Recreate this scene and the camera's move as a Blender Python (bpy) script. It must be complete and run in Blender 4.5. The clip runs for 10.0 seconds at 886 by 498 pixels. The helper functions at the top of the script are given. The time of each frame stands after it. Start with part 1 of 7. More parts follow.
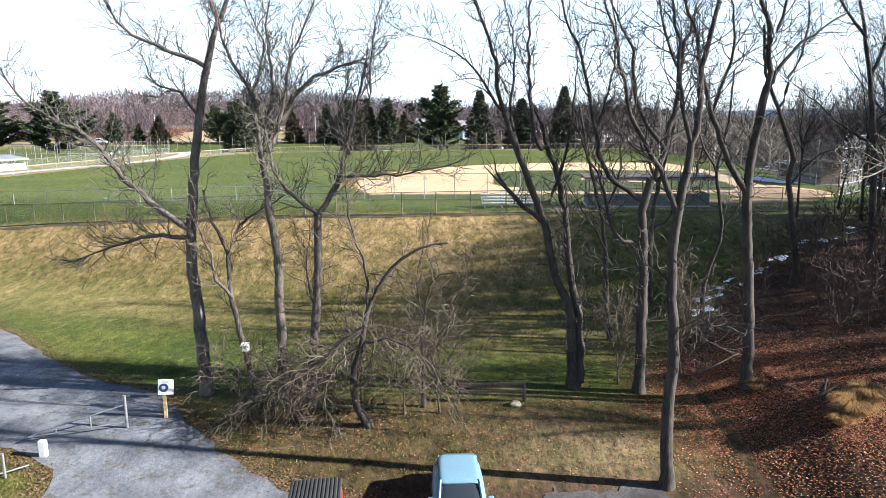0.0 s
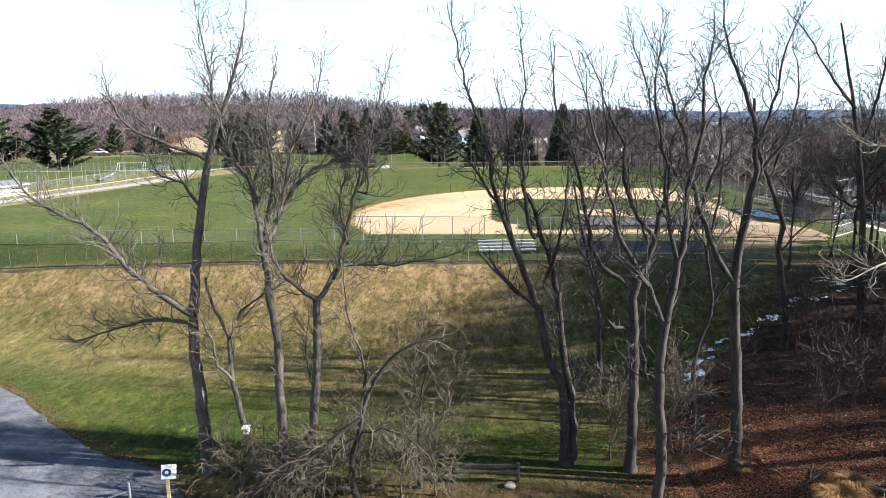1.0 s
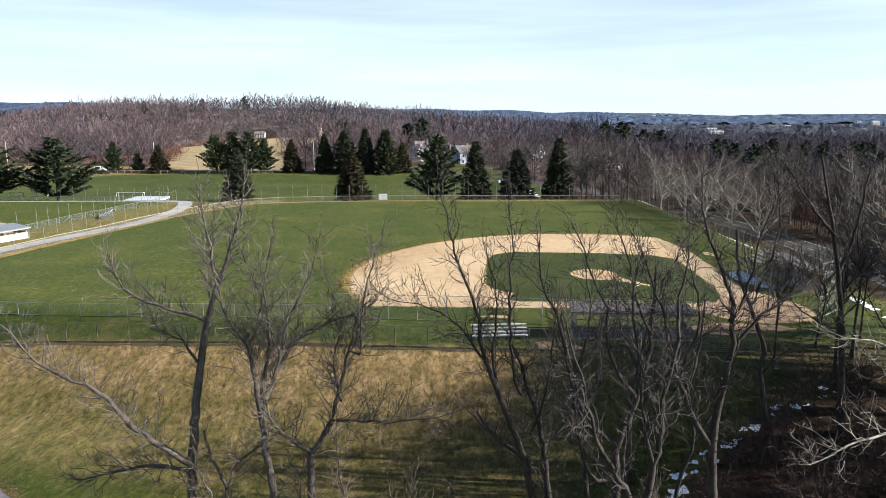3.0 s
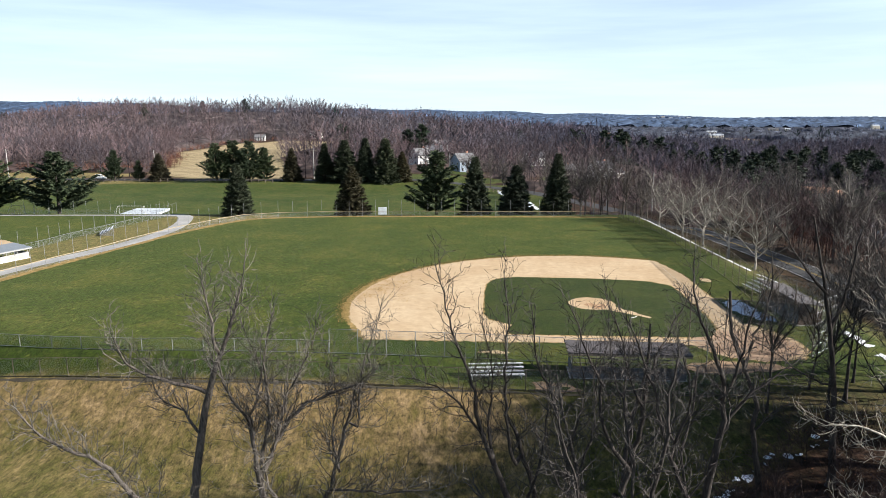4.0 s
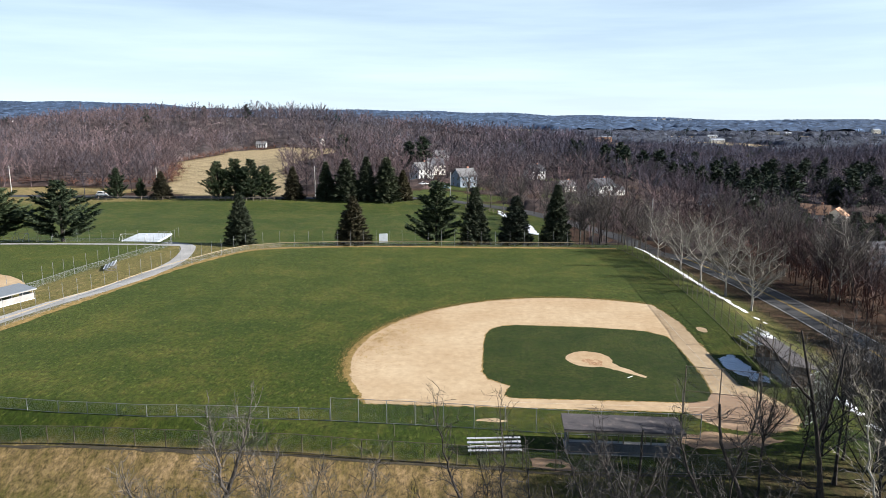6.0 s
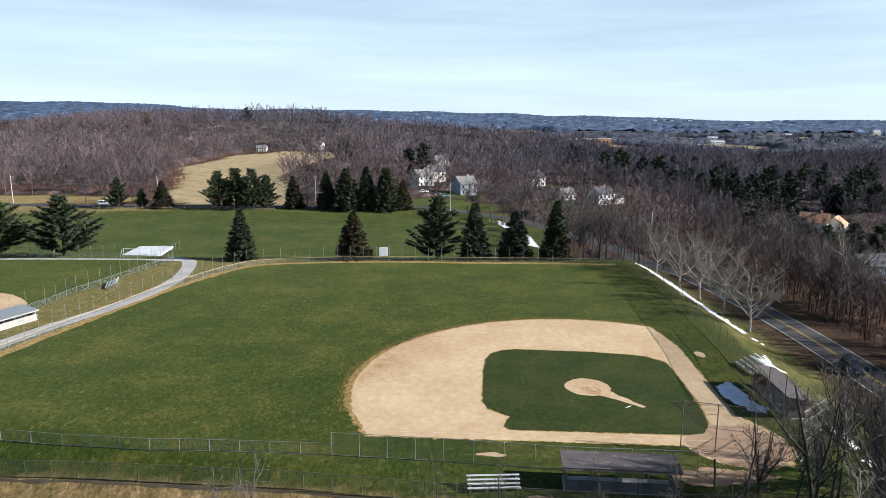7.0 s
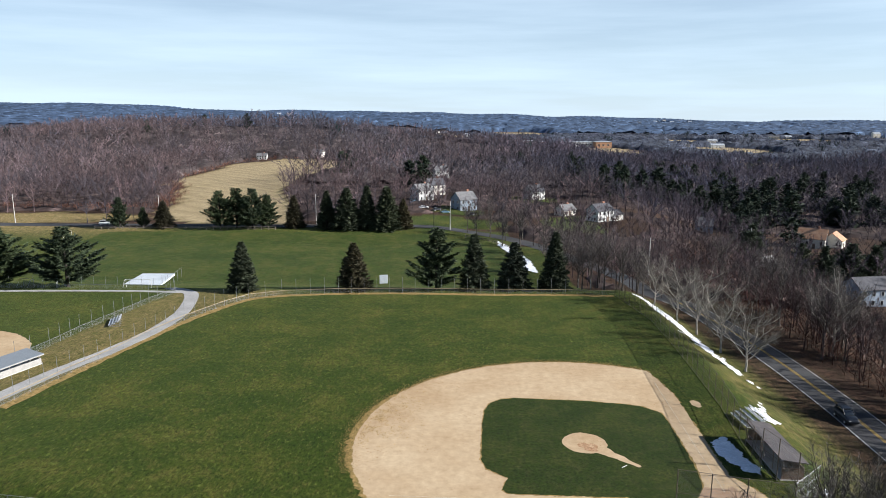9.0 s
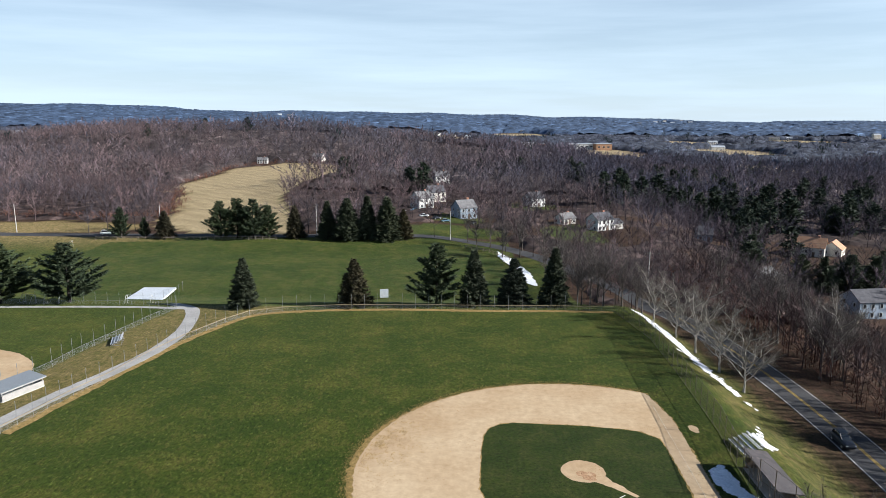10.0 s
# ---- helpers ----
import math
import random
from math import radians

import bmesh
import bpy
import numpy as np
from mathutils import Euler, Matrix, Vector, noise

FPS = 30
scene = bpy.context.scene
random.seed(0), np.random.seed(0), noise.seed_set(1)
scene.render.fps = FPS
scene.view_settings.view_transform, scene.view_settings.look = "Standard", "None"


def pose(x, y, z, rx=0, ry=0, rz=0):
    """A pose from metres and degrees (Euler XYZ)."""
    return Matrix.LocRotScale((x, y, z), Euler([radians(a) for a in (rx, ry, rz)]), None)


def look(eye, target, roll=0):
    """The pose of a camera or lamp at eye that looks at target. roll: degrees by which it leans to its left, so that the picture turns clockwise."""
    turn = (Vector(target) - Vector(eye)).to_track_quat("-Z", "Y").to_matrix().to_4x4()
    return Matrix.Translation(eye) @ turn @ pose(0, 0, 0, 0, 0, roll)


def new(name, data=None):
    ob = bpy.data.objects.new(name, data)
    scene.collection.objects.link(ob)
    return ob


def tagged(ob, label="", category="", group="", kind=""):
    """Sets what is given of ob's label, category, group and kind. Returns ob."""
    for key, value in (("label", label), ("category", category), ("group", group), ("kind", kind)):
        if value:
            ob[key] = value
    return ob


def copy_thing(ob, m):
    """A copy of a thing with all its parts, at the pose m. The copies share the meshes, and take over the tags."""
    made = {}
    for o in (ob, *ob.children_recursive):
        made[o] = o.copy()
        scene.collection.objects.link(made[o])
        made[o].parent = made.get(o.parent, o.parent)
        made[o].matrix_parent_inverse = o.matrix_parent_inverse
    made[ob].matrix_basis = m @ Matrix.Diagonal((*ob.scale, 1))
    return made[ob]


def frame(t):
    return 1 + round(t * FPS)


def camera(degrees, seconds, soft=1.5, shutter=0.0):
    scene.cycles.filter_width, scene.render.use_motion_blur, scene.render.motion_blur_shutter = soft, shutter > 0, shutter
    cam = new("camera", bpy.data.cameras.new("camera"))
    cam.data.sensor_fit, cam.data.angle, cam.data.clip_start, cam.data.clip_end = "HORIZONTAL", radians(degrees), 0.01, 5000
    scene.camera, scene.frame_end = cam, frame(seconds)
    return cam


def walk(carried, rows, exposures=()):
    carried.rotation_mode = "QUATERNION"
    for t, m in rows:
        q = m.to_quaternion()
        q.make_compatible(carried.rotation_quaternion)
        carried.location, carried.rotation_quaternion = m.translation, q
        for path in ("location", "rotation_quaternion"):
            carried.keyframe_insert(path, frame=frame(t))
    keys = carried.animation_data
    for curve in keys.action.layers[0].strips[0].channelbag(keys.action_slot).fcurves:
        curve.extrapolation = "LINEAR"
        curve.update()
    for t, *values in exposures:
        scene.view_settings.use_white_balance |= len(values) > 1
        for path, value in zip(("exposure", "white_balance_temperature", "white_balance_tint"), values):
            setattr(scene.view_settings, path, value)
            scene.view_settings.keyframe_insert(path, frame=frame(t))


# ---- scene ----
# ---------------------------------------------------------------- camera
cam = camera(65.58, 10.0, soft=0.65)
# seconds, eye x y z, tilt, yaw, roll: a drone that climbs straight up
PATH = [
    (0, -0.592, -0.172, 7.384, 79.032, 0.200, -0.620),
    (0.5, -0.490, -0.204, 9.328, 79.017, 0.200, -0.660),
    (1, -0.375, -0.195, 11.269, 79.011, 0.190, -0.640),
    (1.5, -0.258, -0.161, 13.175, 79.011, 0.170, -0.570),
    (2, -0.147, -0.115, 14.994, 79.015, 0.120, -0.470),
    (2.5, -0.047, -0.066, 16.758, 79.022, 0.080, -0.360),
    (4, 0.161, 0.041, 21.917, 79.046, 0.011, 0.030),
    (4.5, 0.198, 0.057, 23.656, 79.052, 0.022, 0.110),
    (5, 0.222, 0.065, 25.329, 79.055, 0.035, 0.170),
    (5.5, 0.235, 0.065, 27.025, 79.056, 0.048, 0.208),
    (7, 0.247, 0.055, 32.351, 79.040, 0.074, 0.281),
    (7.5, 0.253, 0.057, 34.149, 79.030, 0.076, 0.274),
    (8, 0.266, 0.063, 35.953, 79.020, 0.077, 0.256),
    (8.5, 0.288, 0.075, 37.821, 79.010, 0.078, 0.231),
    (9, 0.321, 0.089, 39.758, 79.003, 0.084, 0.205),
    (9.5, 0.364, 0.101, 41.674, 79.000, 0.098, 0.188),
    (10, 0.417, 0.105, 43.558, 79.003, 0.128, 0.190),
]
# the clip's camera stops down as the bright field comes into view
EXPOSURE = [(0.0, 2.22, 6250, 11), (1.0, 2.08, 6250, 10), (2.5, 1.56, 6450, 11), (5.0, 1.46, 6350, 11), (7.5, 1.26, 6200, 11), (10.0, 1.19, 6150, 11)]
walk(cam, [(t, pose(x, y, z, 0, 0, yaw) @ pose(0, 0, 0, tilt) @ pose(0, 0, 0, 0, 0, roll)) for t, x, y, z, tilt, yaw, roll in PATH], EXPOSURE)

# ---------------------------------------------------------------- world and sun
SUN_EL, SUN_AZ = 26.0, -8.0            # degrees above the ground; turned from +x
world = bpy.data.worlds.new("sky")
scene.world = world
world.use_nodes = True
wn, wl = world.node_tree.nodes, world.node_tree.links
wn.clear()
sky = wn.new("ShaderNodeTexSky")
sky.sky_type, sky.sun_disc = "NISHITA", False
sky.sun_elevation, sky.sun_rotation = radians(SUN_EL), radians(90.0 - SUN_AZ)
sky.altitude, sky.air_density, sky.dust_density, sky.ozone_density = 100, 0.9, 0.25, 3.0
wco, wmap, wnoise, wramp, wmix, wbg, wout = [wn.new(n) for n in (
    "ShaderNodeTexCoord", "ShaderNodeMapping", "ShaderNodeTexNoise", "ShaderNodeValToRGB", "ShaderNodeMix", "ShaderNodeBackground", "ShaderNodeOutputWorld")]
wmap.inputs["Scale"].default_value = (1.1, 2.0, 15.0)
wnoise.inputs["Scale"].default_value, wnoise.inputs["Detail"].default_value, wnoise.inputs["Roughness"].default_value = 1.7, 7.0, 0.55
wramp.color_ramp.elements[0].position, wramp.color_ramp.elements[1].position = 0.42, 0.68
wramp.color_ramp.elements[0].color, wramp.color_ramp.elements[1].color = (0.70, 0.70, 0.70, 1), (1.0, 1.0, 1.0, 1)
wmix.data_type = "RGBA"
wmix.inputs["B"].default_value = (8.7, 10.6, 11.9, 1)
wl.new(wco.outputs["Generated"], wmap.inputs["Vector"])
wl.new(wmap.outputs["Vector"], wnoise.inputs["Vector"])
wl.new(wnoise.outputs["Fac"], wramp.inputs["Fac"])
wsep, whaze, wmul = wn.new("ShaderNodeSeparateXYZ"), wn.new("ShaderNodeValToRGB"), wn.new("ShaderNodeMath")
wl.new(wco.outputs["Generated"], wsep.inputs[0])
wl.new(wsep.outputs["Z"], whaze.inputs["Fac"])
whaze.color_ramp.elements[0].color, whaze.color_ramp.elements[1].color = (1, 1, 1, 1), (0, 0, 0, 1)
whaze.color_ramp.elements[1].position = 0.55
he = whaze.color_ramp.elements.new(0.13)
he.color = (0.72, 0.72, 0.72, 1)
wmul.operation = "MULTIPLY"
wl.new(whaze.outputs["Color"], wmul.inputs[0])
wl.new(wramp.outputs["Color"], wmul.inputs[1])
wl.new(wmul.outputs["Value"], wmix.inputs["Factor"])
wl.new(sky.outputs["Color"], wmix.inputs["A"])
wl.new(wmix.outputs["Result"], wbg.inputs["Color"])
wbg.inputs["Strength"].default_value = 0.041
wl.new(wbg.outputs["Background"], wout.inputs["Surface"])

sun = new("sun", bpy.data.lights.new("sun", "SUN"))
sun.data.energy, sun.data.angle, sun.data.color = 5.0, radians(0.6), (1.0, 0.95, 0.87)
_el, _az = radians(SUN_EL), radians(SUN_AZ)
SUN_DIR = Vector((math.cos(_el) * math.cos(_az), math.cos(_el) * math.sin(_az), math.sin(_el)))
sun.matrix_world = look((0, 0, 0), -SUN_DIR)


# ---------------------------------------------------------------- materials
def nodes_of(name, rough=0.8, metal=0.0, spec=0.5):
    m = bpy.data.materials.new(name)
    m.use_nodes = True
    b = m.node_tree.nodes["Principled BSDF"]
    b.inputs["Roughness"].default_value, b.inputs["Metallic"].default_value = rough, metal
    b.inputs["Specular IOR Level"].default_value = spec
    return m, m.node_tree.nodes, m.node_tree.links, b


def noise_tex(n, l, vec, scale, detail=4.0, rough=0.55):
    t = n.new("ShaderNodeTexNoise")
    t.inputs["Scale"].default_value, t.inputs["Detail"].default_value, t.inputs["Roughness"].default_value = scale, detail, rough
    l.new(vec, t.inputs["Vector"])
    return t.outputs["Fac"]


def ramp(n, l, fac, *stops):
    r = n.new("ShaderNodeValToRGB")
    e = r.color_ramp.elements
    while len(e) < len(stops):
        e.new(0.5)
    for i, (p, c) in enumerate(stops):
        e[i].position = p
        e[i].color = (*c, 1) if len(c) == 3 else c
    l.new(fac, r.inputs["Fac"])
    return r.outputs["Color"]


def mixc(n, l, fac, a, b, how="MIX"):
    x = n.new("ShaderNodeMix")
    x.data_type, x.blend_type = "RGBA", how
    for sock, v in (("Factor", fac), ("A", a), ("B", b)):
        if isinstance(v, (float, int)):
            x.inputs[sock].default_value = v
        elif isinstance(v, tuple):
            x.inputs[sock].default_value = (*v, 1)
        else:
            l.new(v, x.inputs[sock])
    return x.outputs["Result"]


def calc(n, l, op, a, b=0.0, clamp=False):
    x = n.new("ShaderNodeMath")
    x.operation, x.use_clamp = op, clamp
    for i, v in enumerate((a, b)):
        if isinstance(v, (float, int)):
            x.inputs[i].default_value = v
        else:
            l.new(v, x.inputs[i])
    return x.outputs["Value"]


def bump(n, l, b, height, strength=0.3, dist=0.05):
    x = n.new("ShaderNodeBump")
    x.inputs["Strength"].default_value, x.inputs["Distance"].default_value = strength, dist
    l.new(height, x.inputs["Height"])
    l.new(x.outputs["Normal"], b.inputs["Normal"])


def where(n, kind="Object"):
    return n.new("ShaderNodeTexCoord").outputs[kind]


def surface(name, c0, c1, scale=4.0, rough=0.8, metal=0.0, fine=30.0, relief=0.25, c2=None, dist=0.02, spec=0.4):
    """A surface of two colours in soft patches, with a third as fine grain, and relief."""
    m, n, l, b = nodes_of(name, rough, metal, spec)
    p = where(n)
    big, small = noise_tex(n, l, p, scale), noise_tex(n, l, p, fine, 5.0, 0.65)
    col = ramp(n, l, big, (0.35, c0), (0.65, c1))
    grain = ramp(n, l, small, (0.3, (0.72, 0.72, 0.72)), (0.7, (1.18, 1.18, 1.18)))
    col = mixc(n, l, 1.0, col, grain, "MULTIPLY")
    if c2:
        spots = ramp(n, l, noise_tex(n, l, p, scale * 2.7, 6.0, 0.7), (0.55, (0, 0, 0)), (0.68, (1, 1, 1)))
        col = mixc(n, l, spots, col, c2)
    l.new(col, b.inputs["Base Color"])
    bump(n, l, b, small, relief, dist)
    return m


def bark(name, c0, c1, scale=1.0):
    m, n, l, b = nodes_of(name, 0.9, 0.0, 0.2)
    p = where(n)
    mp = n.new("ShaderNodeMapping")
    mp.inputs["Scale"].default_value = (9 * scale, 9 * scale, 1.6 * scale)
    l.new(p, mp.inputs["Vector"])
    fur = noise_tex(n, l, mp.outputs["Vector"], 2.0, 6.0, 0.6)
    patch = noise_tex(n, l, p, 0.9, 3.0)
    col = ramp(n, l, fur, (0.32, c0), (0.62, c1))
    col = mixc(n, l, ramp(n, l, patch, (0.45, (0, 0, 0)), (0.7, (0.55, 0.55, 0.55))), col, tuple(min(1, 1.7 * v) for v in c1))
    l.new(col, b.inputs["Base Color"])
    bump(n, l, b, fur, 0.6, 0.03)
    return m


def tinted(name, rough=0.9, grain=2.0, contrast=0.35):
    """Colour from the mesh's own tint of each plant, with fine grain."""
    m, n, l, b = nodes_of(name, rough, 0.0, 0.15)
    a = n.new("ShaderNodeAttribute")
    a.attribute_name = "tint"
    g = noise_tex(n, l, where(n), grain, 4.0, 0.6)
    k = ramp(n, l, g, (0.3, (1 - contrast,) * 3), (0.7, (1 + contrast,) * 3))
    l.new(mixc(n, l, 1.0, a.outputs["Color"], k, "MULTIPLY"), b.inputs["Base Color"])
    return m


def needles(name, c0, c1):
    m, n, l, b = nodes_of(name, 0.7, 0.0, 0.25)
    g = n.new("ShaderNodeNewGeometry")
    col = ramp(n, l, g.outputs["Random Per Island"], (0.0, c0), (1.0, c1))
    o = n.new("ShaderNodeObjectInfo")
    col = mixc(n, l, 1.0, col, ramp(n, l, o.outputs["Random"], (0, (0.8, 0.8, 0.85)), (1, (1.2, 1.15, 1.0))), "MULTIPLY")
    l.new(col, b.inputs["Base Color"])
    return m


def mown(name, greens, straw, scale=0.12, worn=0.5):
    """Winter turf: greens in drifts, straw-coloured worn spots, blades as fine relief."""
    m, n, l, b = nodes_of(name, 0.9, 0.0, 0.15)
    p = where(n)
    d = noise_tex(n, l, p, scale, 5.0, 0.6)
    col = ramp(n, l, d, (0.3, greens[0]), (0.5, greens[1]), (0.72, greens[2]))
    w = calc(n, l, "ADD", noise_tex(n, l, p, scale * 4.5, 6.0, 0.7), calc(n, l, "MULTIPLY", d, 0.35))
    col = mixc(n, l, calc(n, l, "MULTIPLY", ramp(n, l, w, (0.62, (0, 0, 0)), (0.85, (1, 1, 1))), worn), col, straw)
    f = noise_tex(n, l, p, 2.4, 7.0, 0.8)
    col = mixc(n, l, 1.0, col, ramp(n, l, f, (0.34, (0.4, 0.4, 0.4)), (0.66, (1.7, 1.62, 1.4))), "MULTIPLY")
    l.new(col, b.inputs["Base Color"])
    bump(n, l, b, noise_tex(n, l, p, 9.0, 4.0, 0.7), 0.5, 0.08)
    b.inputs["Sheen Weight"].default_value, b.inputs["Sheen Roughness"].default_value = 0.08, 0.24
    b.inputs["Sheen Tint"].default_value = (0.76, 0.84, 0.34, 1)
    return m


def metal(name, c, rough=0.45):
    return surface(name, c, tuple(0.8 * v for v in c), 3.0, rough, 0.75, 25.0, 0.05)


def paint(name, c, rough=0.55, wear=0.12):
    return surface(name, c, tuple(v * (1 - wear) for v in c), 1.2, rough, 0.0, 18.0, 0.06)


def chainlink(name, c, pitch=0.055, wire=0.07):
    """Woven wire on a sheet: crossed diagonal wires, open between."""
    m, n, l, b = nodes_of(name, 0.5, 0.6)
    b.inputs["Base Color"].default_value = (*c, 1)
    s = n.new("ShaderNodeSeparateXYZ")
    l.new(where(n, "UV"), s.inputs[0])
    out = None
    for sign in (1, -1):
        d = calc(n, l, "ADD", s.outputs[0], calc(n, l, "MULTIPLY", s.outputs[1], sign))
        fr = calc(n, l, "FRACT", calc(n, l, "DIVIDE", d, pitch * 1.414))
        on = calc(n, l, "LESS_THAN", fr, wire)
        out = on if out is None else calc(n, l, "MAXIMUM", out, on)
    l.new(out, b.inputs["Alpha"])
    return m


M_TRUNK = bark("grey_brown_bark", (0.026, 0.022, 0.019), (0.105, 0.090, 0.077))
M_TRUNK_DARK = bark("dark_bark", (0.012, 0.010, 0.009), (0.050, 0.042, 0.037))
M_TWIG_GREY = surface("grey_twigs", (0.058, 0.050, 0.043), (0.125, 0.112, 0.097), 2.0, 0.9, relief=0.0)
M_SYCAMORE = bark("pale_mottled_bark", (0.11, 0.097, 0.08), (0.34, 0.315, 0.275), 0.5)
M_TWIG = surface("twig_bark", (0.060, 0.048, 0.037), (0.120, 0.097, 0.073), 2.0, 0.9, relief=0.0)
M_TWIG_DARK = surface("dark_twig_bark", (0.026, 0.023, 0.021), (0.056, 0.048, 0.043), 2.0, 0.9, relief=0.0)
M_TWIG_PALE = surface("pale_twig_bark", (0.176, 0.152, 0.120), (0.272, 0.248, 0.208), 2.0, 0.9, relief=0.0)
M_TWIG_SYC = surface("sycamore_twigs", (0.105, 0.092, 0.076), (0.185, 0.168, 0.142), 2.0, 0.9, relief=0.0)
M_TWIG_ROAD = surface("mauve_grey_twigs", (0.042, 0.036, 0.035), (0.080, 0.069, 0.065), 2.0, 0.9, relief=0.0)
M_BRUSH = surface("reddish_brush_stems", (0.028, 0.016, 0.014), (0.062, 0.038, 0.032), 1.5, 0.9, relief=0.0)
M_TWIG_SHRUB = surface("shrub_stems", (0.040, 0.030, 0.022), (0.110, 0.086, 0.060), 1.2, 0.9, relief=0.0)
M_WOODS = tinted("bare_woods", 0.95, 0.4, 0.35)
M_SPRUCE = needles("spruce_needles", (0.018, 0.026, 0.016), (0.060, 0.074, 0.044))
M_PINE = needles("pine_needles", (0.015, 0.027, 0.014), (0.056, 0.076, 0.038))
M_PINE_FAR = needles("far_pine_needles", (0.008, 0.017, 0.010), (0.026, 0.042, 0.024))
M_YEW = needles("brownish_needles", (0.024, 0.024, 0.013), (0.068, 0.060, 0.032))


def clay(name, c0, c1, red):
    """Raked clay: broad soft drifts, scuffs, a few reddish and weedy specks."""
    m, n, l, b = nodes_of(name, 0.95, 0.0, 0.12)
    p = where(n)
    col = ramp(n, l, noise_tex(n, l, p, 0.09, 5.0, 0.6), (0.32, c0), (0.66, c1))
    scuff = noise_tex(n, l, p, 1.0, 8.0, 0.72)
    col = mixc(n, l, 1.0, col, ramp(n, l, scuff, (0.30, (0.80, 0.78, 0.75)), (0.66, (1.09, 1.09, 1.09))), "MULTIPLY")
    speck = noise_tex(n, l, p, 3.4, 5.0, 0.65)
    near = noise_tex(n, l, p, 0.16, 3.0, 0.5)
    k = calc(n, l, "MULTIPLY", ramp(n, l, speck, (0.58, (0, 0, 0)), (0.66, (1, 1, 1))), ramp(n, l, near, (0.50, (0, 0, 0)), (0.66, (0.8, 0.8, 0.8))))
    col = mixc(n, l, k, col, red)
    l.new(col, b.inputs["Base Color"])
    bump(n, l, b, noise_tex(n, l, p, 7.0, 5.0, 0.7), 0.35, 0.03)
    return m


M_DIRT = clay("infield_clay", (0.365, 0.262, 0.156), (0.452, 0.350, 0.228), (0.24, 0.13, 0.05))
M_DIRT_RED = surface("reddish_clay", (0.27, 0.15, 0.080), (0.43, 0.30, 0.185), 1.6, 0.95, 0.0, 5.0, 0.5, (0.16, 0.08, 0.045), 0.04, 0.12)
M_DIRT_HOME = clay("damp_home_plate_clay", (0.27, 0.185, 0.125), (0.35, 0.245, 0.165), (0.19, 0.115, 0.07))
M_DIRT_WORN = clay("trodden_clay", (0.20, 0.135, 0.085), (0.29, 0.20, 0.13), (0.13, 0.08, 0.045))
M_DIRT_EDGE = surface("clay_grass_edge", (0.15, 0.11, 0.036), (0.33, 0.22, 0.088), 1.4, 0.95, 0.0, 4.0, 0.5, (0.026, 0.036, 0.006), 0.06, 0.15)
M_DARK_STRIP = surface("dark_strip", (0.035, 0.028, 0.018), (0.06, 0.05, 0.03), 0.6, 0.95, 0.0, 5.0, 0.4)
M_INFIELD = mown("infield_grass", ((0.011, 0.022, 0.0026), (0.016, 0.028, 0.0035), (0.026, 0.037, 0.005)), (0.055, 0.050, 0.020), 0.15, 0.3)
M_GRAVEL = surface("grey_gravel", (0.066, 0.072, 0.087), (0.152, 0.160, 0.180), 0.6, 0.95, 0.0, 6.0, 0.6, (0.070, 0.060, 0.050), 0.06, 0.2)
M_MUD = surface("muddy_gravel", (0.026, 0.022, 0.021), (0.066, 0.063, 0.066), 0.8, 0.9, 0.0, 6.0, 0.6, (0.03, 0.024, 0.02), 0.06, 0.25)
M_PATH = surface("walkway_stone_dust", (0.270, 0.266, 0.259), (0.345, 0.341, 0.330), 0.3, 0.95, 0.0, 5.0, 0.3, None, 0.03, 0.2)
M_ASPHALT = surface("asphalt", (0.036, 0.036, 0.039), (0.055, 0.056, 0.058), 0.25, 0.9, 0.0, 12.0, 0.3, (0.026, 0.026, 0.028), 0.01, 0.3)
M_YELLOW = paint("road_yellow", (0.48, 0.32, 0.04), 0.8, 0.3)
M_WHITELINE = paint("road_white", (0.55, 0.55, 0.53), 0.8, 0.3)
M_SNOW = surface("old_snow", (0.72, 0.75, 0.80), (0.86, 0.88, 0.91), 0.7, 0.6, 0.0, 5.0, 0.5, None, 0.08, 0.3)
M_GALV = metal("galvanised_steel", (0.34, 0.35, 0.36), 0.5)
M_RUSTY = metal("weathered_steel", (0.20, 0.17, 0.14), 0.65)
M_LINK = chainlink("chain_link", (0.30, 0.31, 0.32))
M_LINK_RUST = chainlink("weathered_chain_link", (0.16, 0.13, 0.10), 0.055, 0.13)
M_CAP = paint("yellow_rail_cap", (0.36, 0.28, 0.17), 0.6, 0.2)
M_ALU = surface("aluminium", (0.60, 0.61, 0.63), (0.52, 0.53, 0.55), 3.0, 0.45, 0.35, 25.0, 0.05)
M_WHITE = paint("white_paint", (0.62, 0.62, 0.60))
M_CREAM = paint("cream_siding", (0.66, 0.63, 0.56))
M_BLUEGREY = paint("blue_grey_siding", (0.30, 0.36, 0.43))
M_BROWN = surface("brown_boards", (0.10, 0.065, 0.045), (0.16, 0.11, 0.08), 1.5, 0.85, 0.0, 12.0, 0.3)
M_SHINGLE = surface("grey_shingles", (0.10, 0.10, 0.105), (0.17, 0.168, 0.17), 0.8, 0.9, 0.0, 6.0, 0.4)
M_SHINGLE_DK = surface("dark_shingles", (0.045, 0.046, 0.055), (0.085, 0.085, 0.095), 0.8, 0.9, 0.0, 6.0, 0.4)
M_TERRA = surface("terracotta_roof", (0.36, 0.19, 0.11), (0.46, 0.27, 0.16), 0.8, 0.85, 0.0, 5.0, 0.4)
M_SLATEBLUE = paint("light_metal_roof", (0.36, 0.39, 0.43), 0.5, 0.08)
